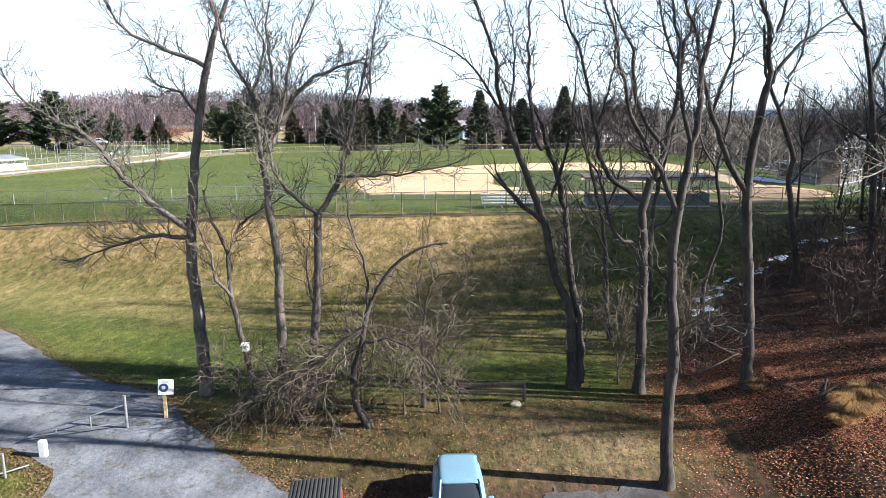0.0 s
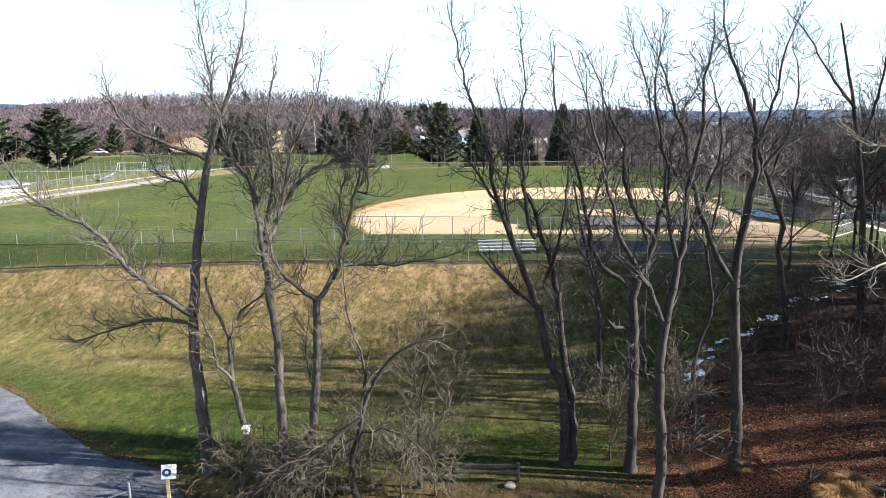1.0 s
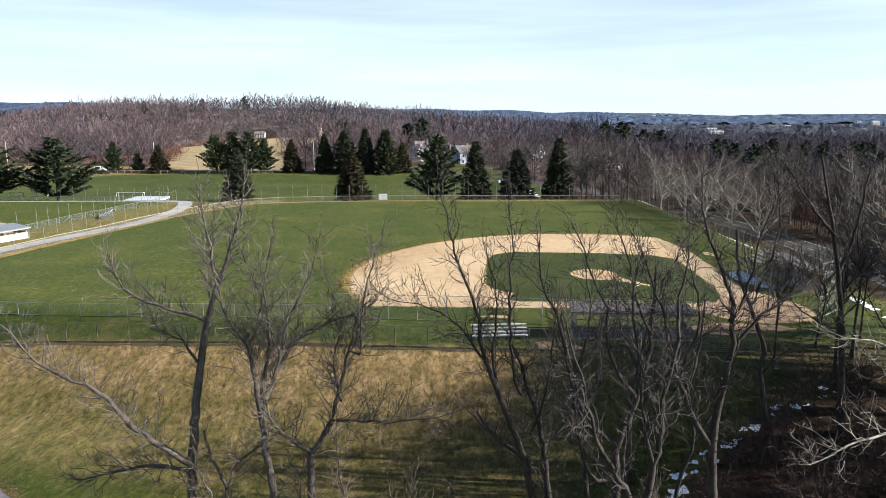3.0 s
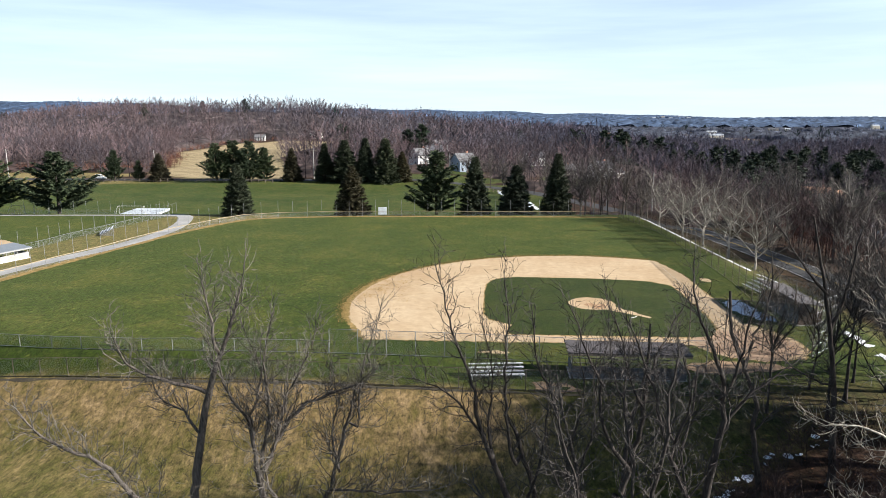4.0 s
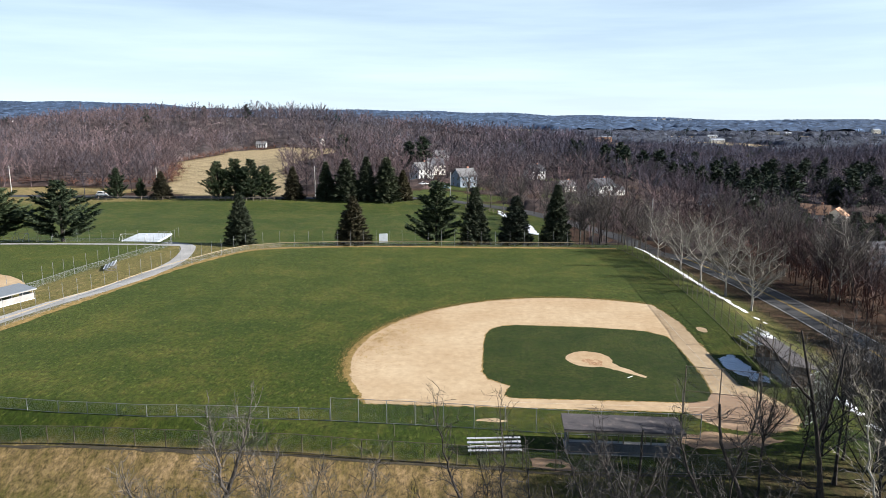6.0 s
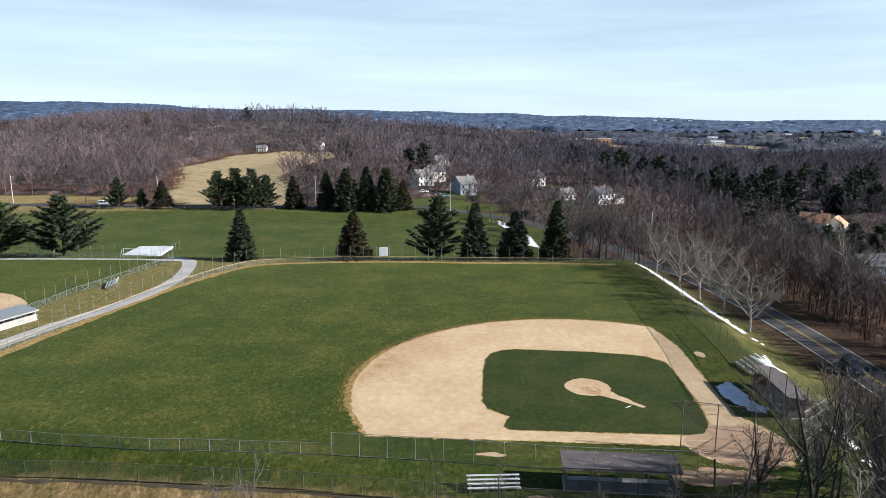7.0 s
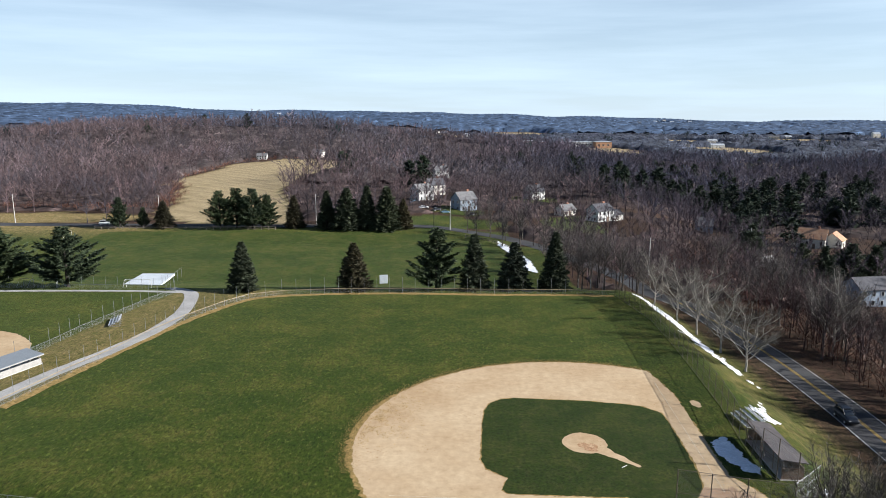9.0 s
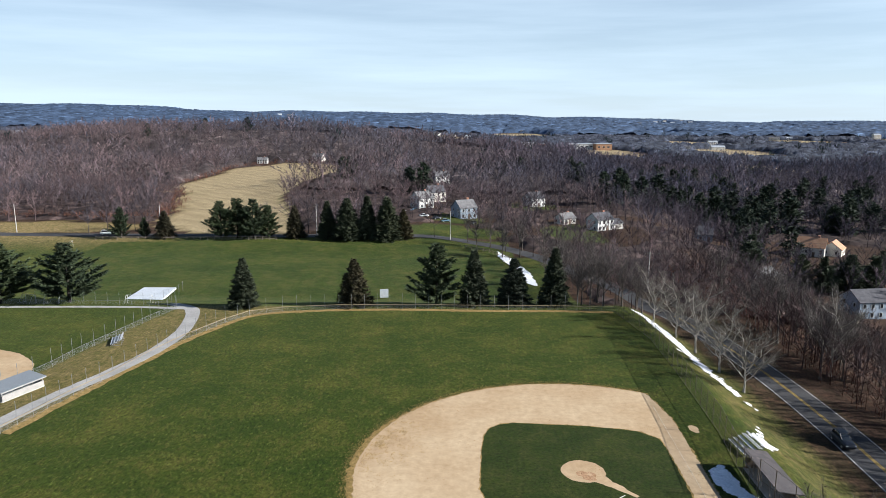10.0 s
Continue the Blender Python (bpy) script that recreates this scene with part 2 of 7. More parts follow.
M_METALROOF = paint("grey_metal_roof", (0.17, 0.19, 0.21), 0.5, 0.1)
M_BRICK = surface("brick_wall", (0.34, 0.16, 0.11), (0.42, 0.22, 0.15), 0.6, 0.9, 0.0, 9.0, 0.3)
M_CONC = surface("concrete", (0.36, 0.35, 0.33), (0.47, 0.46, 0.44), 0.6, 0.9, 0.0, 9.0, 0.2)
M_WOODPOLE = surface("weathered_wood", (0.18, 0.145, 0.11), (0.30, 0.25, 0.20), 1.2, 0.9, 0.0, 14.0, 0.3)
M_NEWWOOD = surface("yellow_timber", (0.42, 0.31, 0.13), (0.54, 0.41, 0.20), 1.5, 0.8, 0.0, 14.0, 0.2)
M_CARBLUE = paint("silver_blue_car_paint", (0.13, 0.23, 0.30), 0.28, 0.05)
M_CARWHITE = paint("white_car_paint", (0.75, 0.75, 0.75), 0.3, 0.05)
M_CARDARK = paint("dark_car_paint", (0.018, 0.022, 0.03), 0.3, 0.05)
M_CARRED = paint("red_car_paint", (0.42, 0.02, 0.025), 0.3, 0.05)
M_BLACK = surface("black_vinyl", (0.018, 0.018, 0.018), (0.03, 0.03, 0.03), 3.0, 0.6, 0.0, 30.0, 0.1)
M_TYRE = surface("tyre_rubber", (0.02, 0.02, 0.02), (0.03, 0.03, 0.03), 3.0, 0.9)
M_SIGNBLUE = paint("navy_sign_ink", (0.02, 0.04, 0.14))
M_LEAFBROWN = tinted("fallen_leaves", 0.85, 3.0, 0.2)
M_BLADE = tinted("grass_blades", 0.85, 1.0, 0.2)
m, n, l, b = nodes_of("window_glass", 0.08, 0.0, 0.8)
b.inputs["Base Color"].default_value = (0.02, 0.025, 0.03, 1)
M_GLASS = m


# ---------------------------------------------------------------- mesh helpers
def mesh_np(name, v, tris, mats, tint=None, smooth=False):
    me = bpy.data.meshes.new(name)
    v, tris = np.asarray(v, np.float32), np.asarray(tris, np.int32)
    me.vertices.add(len(v))
    me.vertices.foreach_set("co", v.ravel())
    k = tris.shape[1]
    me.loops.add(tris.size)
    me.loops.foreach_set("vertex_index", tris.ravel())
    me.polygons.add(len(tris))
    me.polygons.foreach_set("loop_start", np.arange(0, tris.size, k, dtype=np.int32))
    if smooth:
        me.polygons.foreach_set("use_smooth", np.ones(len(tris), bool))
    me.update(calc_edges=True)
    if tint is not None:
        a = me.color_attributes.new("tint", "FLOAT_COLOR", "POINT")
        a.data.foreach_set("color", np.c_[tint, np.ones(len(v))].astype(np.float32).ravel())
    for m in mats if isinstance(mats, (list, tuple)) else [mats]:
        me.materials.append(m)
    return me


def part(name, bm, material, parent=None, label=""):
    """Links a bmesh, or a mesh, as one object under a thing or a part."""
    if isinstance(bm, bmesh.types.BMesh):
        me = bpy.data.meshes.new(name)
        bm.to_mesh(me)
        bm.free()
        me.materials.append(material)
    else:
        me = bm
    ob = new(name, me)
    ob.parent = parent
    return tagged(ob, label) if label else ob


def thing(name, at, label, category, group="", turn=0.0, kind=""):
    ob = new(name)
    ob.matrix_basis = pose(*at, 0, 0, turn)
    ob.empty_display_size = 0.3
    return tagged(ob, label, category, group, kind)


def box(bm, c, s, bevel=0.0, m=None):
    """A bevelled box of size s round c."""
    g = bmesh.ops.create_cube(bm, size=1.0)
    vs = g["verts"]
    bmesh.ops.scale(bm, vec=s, verts=vs)
    if bevel:
        es = list({e for v in vs for e in v.link_edges})
        r = bmesh.ops.bevel(bm, geom=es, offset=bevel, segments=1, affect="EDGES")
        vs = list({v for f in r["faces"] for v in f.verts} | {v for v in vs if v.is_valid})
    bmesh.ops.translate(bm, vec=c, verts=vs)
    if m is not None:
        bmesh.ops.transform(bm, matrix=m, verts=vs)
    return vs


def rod(bm, a, b_, r, sides=8, r2=None):
    a, b_ = Vector(a), Vector(b_)
    d = b_ - a
    m = Matrix.Translation((a + b_) / 2) @ d.to_track_quat("Z", "Y").to_matrix().to_4x4()
    bmesh.ops.create_cone(bm, cap_ends=True, segments=sides, radius1=r, radius2=r if r2 is None else r2, depth=d.length, matrix=m)


def prism(bm, poly, z0, z1):
    """Upright prism over a plan polygon."""
    lo = [bm.verts.new((x, y, z0)) for x, y in poly]
    hi = [bm.verts.new((x, y, z1)) for x, y in poly]
    k = len(poly)
    bm.faces.new(list(reversed(lo)))
    bm.faces.new(hi)
    for i in range(k):
        bm.faces.new((lo[i], lo[(i + 1) % k], hi[(i + 1) % k], hi[i]))
    bmesh.ops.recalc_face_normals(bm, faces=bm.faces)


# ---------------------------------------------------------------- the lie of the land
def sstep(a, b_, x):
    t = np.clip((np.asarray(x, float) - a) / (b_ - a), 0, 1)
    return t * t * (3 - 2 * t)


def bell(x, y, cx, cy, rx, ry):
    return np.exp(-(((x - cx) / rx) ** 2 + ((y - cy) / ry) ** 2))


def land(x, y):
    """Ground height: ball field at 0, bank down to the car park, road and valley to the east, low hills far off."""
    x, y = np.asarray(x, float), np.asarray(y, float)
    foot = 41 - np.where(x < 0, 0.27 * np.maximum(x, -70), 0.3 * np.minimum(x, 25))
    low = -5.0 - 0.9 * sstep(29, 19, y)
    z = low * (1 - sstep(foot, foot + 15.5, y))
    z = z * (1 - np.interp(x, [9, 10.5, 12, 13.5, 18, 26, 40], [0, 0.03, 0.12, 0.24, 0.42, 0.68, 1]) * sstep(10, 24, y))
    # behind the outfield the ground falls to the second field
    z = z - (3.6 - 1.0 * sstep(-20, -110, x)) * sstep(152, 176, y) * (1 - 0.45 * sstep(225, 262, y) * (1 - sstep(-10, 20, x)))
    # verge, road and valley
    z = z - 3.4 * sstep(41.5, 53, x) * sstep(45, 75, y) * (1 - sstep(150, 190, y) * 0.9)
    z = z - 12 * sstep(66, 128, x - 0.1 * np.maximum(0, y - 150)) * (1 - sstep(600, 1500, y))
    # rolling country
    z = z + sstep(610, 720, y) * (17 * bell(x, y, -325, 760, 190, 150) + 13 * bell(x, y, -150, 850, 170, 130)) + 9 * bell(x, y, 60, 860, 200, 140) + 10 * bell(x, y, -480, 980, 260, 180)
    z = z - 15 * sstep(350, 1200, y) * sstep(-250, 150, x)
    far = sstep(1400, 3600, y)
    z = z + far * (45 + 8 * np.sin(x / 410 + 1.0) + 5 * np.sin(x / 173) + 3 * np.sin(x / 71 + 2) - 0.013 * x + 12 * bell(x, y, 980, 4300, 260, 600) + 12 * bell(x, y, -2350, 4300, 500, 600)) * (0.55 + 0.45 * sstep(3000, 4300, y))
    z = z + 13 * (0.6 + 0.6 * np.sin(x / 290 + 2.2)) * np.exp(-(((y - 2700 - 160 * np.sin(x / 500)) / 260) ** 2))
    return z


def axis(*runs):
    """Grid lines: runs of (from, to, step)."""
    out = []
    for a, b_, s in runs:
        out += list(np.arange(a, b_, s))
    return np.array(out + [runs[-1][1]], float)


gx = axis((-4600, -900, 100), (-900, -300, 24), (-300, -110, 6), (-110, -60, 2), (-60, 66, 0.9), (66, 130, 2), (130, 300, 6), (300, 900, 24), (900, 4600, 100))
gy = axis((-400, -40, 30), (-40, 10, 2.5), (10, 66, 0.9), (66, 190, 2), (190, 320, 5), (320, 900, 15), (900, 2000, 40), (2000, 4700, 90))
GX, GY = np.meshgrid(gx, gy)
GZ = land(GX, GY)
TAN_FIELD = [(-118, 284), (-97, 262), (-60, 264), (-76, 330), (-92, 384), (-98, 480), (-84, 570), (-80, 640), (-150, 640), (-178, 590), (-168, 480), (-172, 405), (-150, 396), (-128, 330)]


def inside(poly, x, y):
    """Even-odd test of many points in a polygon."""
    r = np.zeros(np.shape(x), bool)
    for (x0, y0), (x1, y1) in zip(poly, poly[1:] + poly[:1]):
        c = (y0 > y) != (y1 > y)
        r ^= c & (x < (x1 - x0) * (y - y0) / ((y1 - y0) or 1e-9) + x0)
    return r


HAMLET = ((926, 3327), (1098, 3650), (1197, 3816), (1154, 3549), (1286, 3806), (1260, 3591), (-769, 3461), (-823, 3490), (-615, 980), (-818, 1327), (1183, 1911))


def open_ground(x, y):
    """Where no woods stand: the parks, lawns round the houses, the tan field."""
    x, y = np.asarray(x, float), np.asarray(y, float)
    o = (x > -170 - 0.2 * y) & (x < 68) & (y < 258) & (y > -60)
    o &= ~((x > 34) & (y > 156)) & ~((x > 24) & (y > 225))
    o |= inside(TAN_FIELD, x, y)
    o |= (bell(x, y, -165, 275, 45, 16) > 0.4)
    for cx, cy, rx, ry in ((0, 275, 26, 16), (62, 280, 22, 22), (7, 310, 12, 14), (-2, 476, 10, 14), (165, 296, 34, 28), (150, 264, 16, 16), (127, 188, 20, 36), (100, 240, 10, 14), (48, 362, 13, 14), (120, 320, 40, 7)):
        o |= ((x - cx) / rx) ** 2 + ((y - cy) / ry) ** 2 < 1
    for cx, cy, rx, ry in ((275, 1200, 70, 150), (170, 1270, 40, 130), (520, 1240, 60, 130), (560, 1590, 70, 140), (860, 1660, 120, 150), (215, 2000, 80, 170), (1120, 1700, 70, 140), (-890, 1360, 50, 130), (420, 890, 34, 100), (20, 1700, 40, 170), (700, 2300, 90, 170)):
        o |= ((x - cx) / rx) ** 2 + ((y - cy) / ry) ** 2 < 1
    for cx, cy in HAMLET:
        o |= ((x - cx) / 22) ** 2 + ((y - cy + 45) / 75) ** 2 < 1
    return o


def brush_edge(x):
    """Where the brush on the shady bank gives way to grass."""
    return np.interp(x, [8, 11, 13.7, 17, 20, 27, 40, 52], [30, 34, 37.0, 39.7, 41.5, 44.5, 46.5, 48])


# zones of the ground sheet: dry bank, leaf litter and forest floor, pale stubble
bank_foot = 41 - np.where(GX < 0, 0.27 * np.maximum(GX, -70), 0.3 * np.minimum(GX, 25))
dry = (0.5 * sstep(bank_foot - 8, bank_foot - 2, GY) + 0.5 * sstep(bank_foot + 2, bank_foot + 9, GY)) * (1 - sstep(bank_foot + 15, bank_foot + 17.5, GY)) * (1 - 0.7 * sstep(2, 12, GX)) * (1 - sstep(20, 26, GX))
bank_top = np.interp(GX, [-64, -42.5, -34.3, -25.1, -12.2, -6.8, 4.2, 12.3, 25], [64.5, 61, 59.9, 58.4, 56.4, 55.3, 53.4, 52.2, 51.8])
dry = 0.85 * dry * sstep(0.6, -0.5, GY - bank_top)
dry = np.maximum(dry, 0.3 * sstep(31, 27, GY) * sstep(10, 20, GY) * (1 - sstep(2, 12, GX)))
west = np.interp(GY, [70, 104, 122, 143, 152], [-73, -70.5, -67.3, -63, -60])
east = np.interp(GY, [70, 88, 102, 119, 130, 141, 147, 150], [-66, -61, -58, -53.6, -50.6, -46, -42, -36])
dry = np.maximum(dry, 0.42 * sstep(-1, 1, GX - west) * sstep(1, -1, GX - east) * sstep(75, 90, GY) * sstep(156, 153, GY))
dry = np.maximum(dry, 0.2 * sstep(43, 47, GX) * (1 - sstep(66, 70, GX)) * sstep(50, 60, GY) * (1 - sstep(170, 190, GY)))
dry = np.maximum(dry, 0.8 * sstep(-90, -120, GX) * sstep(225, 262, GY))
wood = np.where(open_ground(GX, GY), 0.0, 1.0)
wood = np.maximum(wood, sstep(8, 12, GX + 0.25 * (GY - 28)) * sstep(0.9, -0.9, GY - brush_edge(GX)))
wood = np.maximum(wood, 0.68 * sstep(30, 27, GY) * sstep(10, 20, GY) * sstep(-14, -6, GX))
wood = np.maximum(wood, 0.95 * sstep(23.9, 22.4, GY + 0.5 * np.sin(GX * 1.1)) * sstep(4, 10, GY) * sstep(-9, -5, GX))
wood = np.maximum(wood, 0.6 * sstep(19, 27, GX) * sstep(57, 51, GY) * sstep(38, 44, GY))
wood = np.maximum(wood, sstep(62.5, 65, GX) * sstep(40, 60, GY))
verge_x = np.interp(GY, [20, 60, 85, 100, 118, 138, 160], [56.5, 58.6, 60, 60.6, 60.4, 58.8, 55.5])
wood = np.maximum(wood, 0.85 * sstep(8.4, 5.6, np.abs(GX - verge_x)) * sstep(40, 60, GY) * sstep(172, 160, GY))
stub = np.where(inside(TAN_FIELD, GX, GY), 1.0, np.where((GY > 700) & open_ground(GX, GY), 1.0, 0.0))
stub = np.maximum(stub, 0.28 * bell(GX, GY, 5.5, 24.6, 3.5, 1.7))
k = np.arange(len(gy) * len(gx)).reshape(len(gy), len(gx))
quads = np.stack([k[:-1, :-1], k[:-1, 1:], k[1:, 1:], k[1:, :-1]], -1).reshape(-1, 4)

m, n, l, b = nodes_of("winter_ground", 0.95, 0.0, 0.12)
p = where(n)
zone = n.new("ShaderNodeAttribute")
zone.attribute_name = "tint"
sep = n.new("ShaderNodeSeparateColor")
l.new(zone.outputs["Color"], sep.inputs[0])
mow = n.new("ShaderNodeMapping")      # grass lies along the mower's runs
mow.inputs["Scale"].default_value = (1.0, 0.5, 1.0)
l.new(p, mow.inputs["Vector"])
pm_ = mow.outputs["Vector"]
n1, n2, n3 = noise_tex(n, l, p, 0.09, 6.0, 0.68), noise_tex(n, l, pm_, 0.8, 7.0, 0.75), noise_tex(n, l, pm_, 2.9, 8.0, 0.85)
lawn = ramp(n, l, n1, (0.34, (0.0165, 0.0315, 0.0034)), (0.5, (0.026, 0.040, 0.0048)), (0.66, (0.044, 0.053, 0.0080)))
worn = ramp(n, l, calc(n, l, "ADD", n2, calc(n, l, "MULTIPLY", n1, 0.4)), (0.70, (0, 0, 0)), (0.90, (0.42, 0.42, 0.42)))
lawn = mixc(n, l, worn, lawn, (0.110, 0.086, 0.027))
n4 = noise_tex(n, l, pm_, 1.7, 6.0, 0.72)
lawn = mixc(n, l, ramp(n, l, n4, (0.56, (0, 0, 0)), (0.68, (0.66, 0.66, 0.66))), lawn, (0.100, 0.114, 0.028))
lawn = mixc(n, l, ramp(n, l, n4, (0.36, (0.6, 0.6, 0.6)), (0.46, (0, 0, 0))), lawn, (0.011, 0.022, 0.003))
straw = ramp(n, l, n2, (0.34, (0.108, 0.084, 0.030)), (0.52, (0.200, 0.140, 0.072)), (0.70, (0.300, 0.213, 0.127)))
floor_ = ramp(n, l, n2, (0.3, (0.018, 0.011, 0.009)), (0.55, (0.046, 0.027, 0.019)), (0.75, (0.100, 0.056, 0.036)))
rows_ = n.new("ShaderNodeTexWave")
rows_.bands_direction = "DIAGONAL"
rows_.inputs["Scale"].default_value, rows_.inputs["Distortion"].default_value, rows_.inputs["Detail"].default_value = 0.045, 5.0, 3.0
l.new(p, rows_.inputs["Vector"])
stubble = mixc(n, l, calc(n, l, "MULTIPLY", rows_.outputs["Fac"], 0.5), ramp(n, l, n1, (0.3, (0.205, 0.165, 0.103)), (0.7, (0.265, 0.215, 0.138))), (0.325, 0.265, 0.172))
jit = calc(n, l, "MULTIPLY", calc(n, l, "SUBTRACT", n2, 0.5), 1.3)
col = lawn
for sock, c in ((0, straw), (1, floor_), (2, stubble)):
    fac = calc(n, l, "ADD", sep.outputs[sock], calc(n, l, "MULTIPLY", jit, calc(n, l, "MULTIPLY", sep.outputs[sock], calc(n, l, "SUBTRACT", 1.6, sep.outputs[sock]))), True)
    col = mixc(n, l, fac, col, c)
col = mixc(n, l, 1.0, col, ramp(n, l, n3, (0.38, (0.34, 0.36, 0.34)), (0.62, (1.75, 1.68, 1.5))), "MULTIPLY")
l.new(col, b.inputs["Base Color"])
bump(n, l, b, noise_tex(n, l, p, 8.0, 4.0, 0.7), 0.5, 0.08)
l.new(calc(n, l, "MULTIPLY", calc(n, l, "SUBTRACT", 1.0, calc(n, l, "MAXIMUM", sep.outputs[1], sep.outputs[2])), 0.125), b.inputs["Sheen Weight"])
b.inputs["Sheen Roughness"].default_value = 0.24
b.inputs["Sheen Tint"].default_value = (0.76, 0.84, 0.34, 1)
M_GROUND = m
ground = new("ground", mesh_np("ground", np.stack([GX, GY, GZ], -1).reshape(-1, 3), quads, M_GROUND, np.stack([dry, wood, stub], -1).reshape(-1, 3), True))
tagged(ground, "winter grass ground with dry bank, leaf litter and far fields", "ground", kind="structure")


def sheet(name, poly, z, material, label, step=0.7, rag=0.0, seed=1, follow=False, kind="structure", category="ground"):
    """A thin patch of ground over a plan polygon with a slightly ragged edge."""
    pts = []
    rng = random.Random(seed)
    for (x0, y0), (x1, y1) in zip(poly, poly[1:] + poly[:1]):
        d = math.hypot(x1 - x0, y1 - y0)
        c = max(1, int(d / step))
        for i in range(c):
            f = i / c
            nx, ny = (y1 - y0) / (d or 1), -(x1 - x0) / (d or 1)
            j = rag * (noise.noise((x0 + f * (x1 - x0), y0 + f * (y1 - y0), seed)) + 0.7 * noise.noise((3 * (x0 + f * (x1 - x0)), 3 * (y0 + f * (y1 - y0)), seed)) + rng.uniform(-0.25, 0.25))
            pts.append((x0 + f * (x1 - x0) + nx * j, y0 + f * (y1 - y0) + ny * j))
    bm = bmesh.new()
    vs = [bm.verts.new((x, y, 0.0 if follow else float(land(x, y)) + z)) for x, y in pts]
    f = bm.faces.new(vs)
    f.normal_update()
    if f.normal.z < 0:
        f.normal_flip()
    if follow:
        for ax_, lo_, hi_ in ((0, min(p_[0] for p_ in pts), max(p_[0] for p_ in pts)), (1, min(p_[1] for p_ in pts), max(p_[1] for p_ in pts))):
            c_ = lo_ + 1.4
            while c_ < hi_:
                bmesh.ops.bisect_plane(bm, geom=[*bm.verts, *bm.edges, *bm.faces], dist=1e-5, plane_co=(c_ if ax_ == 0 else 0, c_ if ax_ == 1 else 0, 0), plane_no=(1 - ax_, ax_, 0))
                c_ += 1.4
        for v_ in bm.verts:
            v_.co.z = float(land(v_.co.x, v_.co.y)) + z
    bmesh.ops.triangulate(bm, faces=bm.faces[:])
    ob = part(name, bm, material)
    return tagged(ob, label, category, kind=kind)


def ribbon(name, mid, width, z, material, label, category="road", step=1.2, rag=0.0, kind="structure", parent=None, across=6):
    """A strip of road or path along a plan line, lying on the land."""
    pts = [Vector((*q, 0)) for q in mid]
    line = smooth_line(pts, step)
    v, q = [], []
    for i, c in enumerate(line):
        t = (line[min(i + 1, len(line) - 1)] - line[max(i - 1, 0)]).normalized()
        s = Vector((t.y, -t.x, 0))
        for j in range(across + 1):
            f = j / across - 0.5
            w = width + (rag * noise.noise((c.x * 0.7, c.y * 0.7, j + 0.5)) if j in (0, across) else 0)
            o = c + s * f * w
            v.append((o.x, o.y, float(land(o.x, o.y)) + z))
    for i in range(len(line) - 1):
        for j in range(across):
            a = i * (across + 1) + j
            q.append((a, a + 1, a + across + 2, a + across + 1))
    ob = new(name, mesh_np(name, v, q, material))
    if parent:
        ob.parent = parent
        return tagged(ob, label)
    return tagged(ob, label, category, kind=kind)


def smooth_line(pts, step):
    """Catmull-Rom through the points."""
    pts = [Vector(p_) for p_ in pts]
    ext = [2 * pts[0] - pts[1], *pts, 2 * pts[-1] - pts[-2]]
    out = []
    for i in range(1, len(ext) - 2):
        p0, p1, p2, p3 = ext[i - 1 : i + 3]
        c = max(1, int((p2 - p1).length / step))
        for k_ in range(c):
            t = k_ / c
            out.append(0.5 * ((2 * p1) + (p2 - p0) * t + (2 * p0 - 5 * p1 + 4 * p2 - p3) * t * t + (3 * p1 - p0 - 3 * p2 + p3) * t ** 3))
    out.append(pts[-1])
    return out


# ---------------------------------------------------------------- ball field
HOME, UA, UB = Vector((30.5, 64.9)), Vector((-0.9985, 0.0555)), Vector((0.0555, 0.9985))   # home plate, the two foul lines
MOUND = HOME + 18.44 * (UA + UB) / math.sqrt(2)


def diamond(a, b_):
    q = HOME + a * UA + b_ * UB
    return (q.x, q.y)


arc = []
for i in range(49):
    an = radians(60 + i * (193 - 60) / 48 + 0)
    q = (MOUND.x + 28.9 * math.cos(an), MOUND.y + 28.9 * math.sin(an))
    arc.append(q)
arc = [q for q in arc if (Vector(q) - HOME) @ UA > -2.6 and (Vector(q) - HOME) @ UB > 1.2]
skin = arc + [diamond(38, -1.2), diamond(6, -1.2), diamond(5.2, -2.9), diamond(3.6, -4.6), diamond(0.5, -5.4), diamond(-3, -4.6), diamond(-4.6, -2.4), diamond(-4.7, 1.2), diamond(-3.2, 4.4), diamond(-1.7, 6.5), diamond(-1.7, 30)]


def fringe(x, y):
    """Outward from the mound: a narrow rim of dead grass, widest on the third-base side."""
    f = 1.009 + 0.024 * math.exp(-((math.atan2(y - MOUND.y, -(x - MOUND.x)) - 0.12) / 0.42) ** 2)
    return ((x - MOUND.x) * f + MOUND.x, (y - MOUND.y) * f + MOUND.y)


sheet("infield_dirt_edge", [fringe(x, y) for x, y in skin], 0.008, M_DIRT_EDGE, "golden-brown dead grass fringe round the infield clay", rag=0.32, seed=3, step=0.12)
sheet("infield_dirt", skin, 0.016, M_DIRT, "pale tan infield clay with scuffs", rag=0.20, seed=4, step=0.12)
turf = [diamond(2.1, 3.6), diamond(3.2, 1.7), diamond(5, 1.2), diamond(23.3, 1.2), diamond(23.9, 2.0), diamond(23.6, 3.3), diamond(23.2, 4.4), diamond(25.6, 6.4), diamond(26.2, 8.5), diamond(26.1, 18), diamond(25.8, 22.2), diamond(25.0, 24.7), diamond(23.6, 26.1), diamond(21.6, 26.7), diamond(12, 26.4), diamond(6.2, 25.6), diamond(4.0, 25.0), diamond(1.7, 22.9), diamond(1.5, 19), diamond(1.5, 8)]
tc = (sum(q[0] for q in turf) / len(turf), sum(q[1] for q in turf) / len(turf))
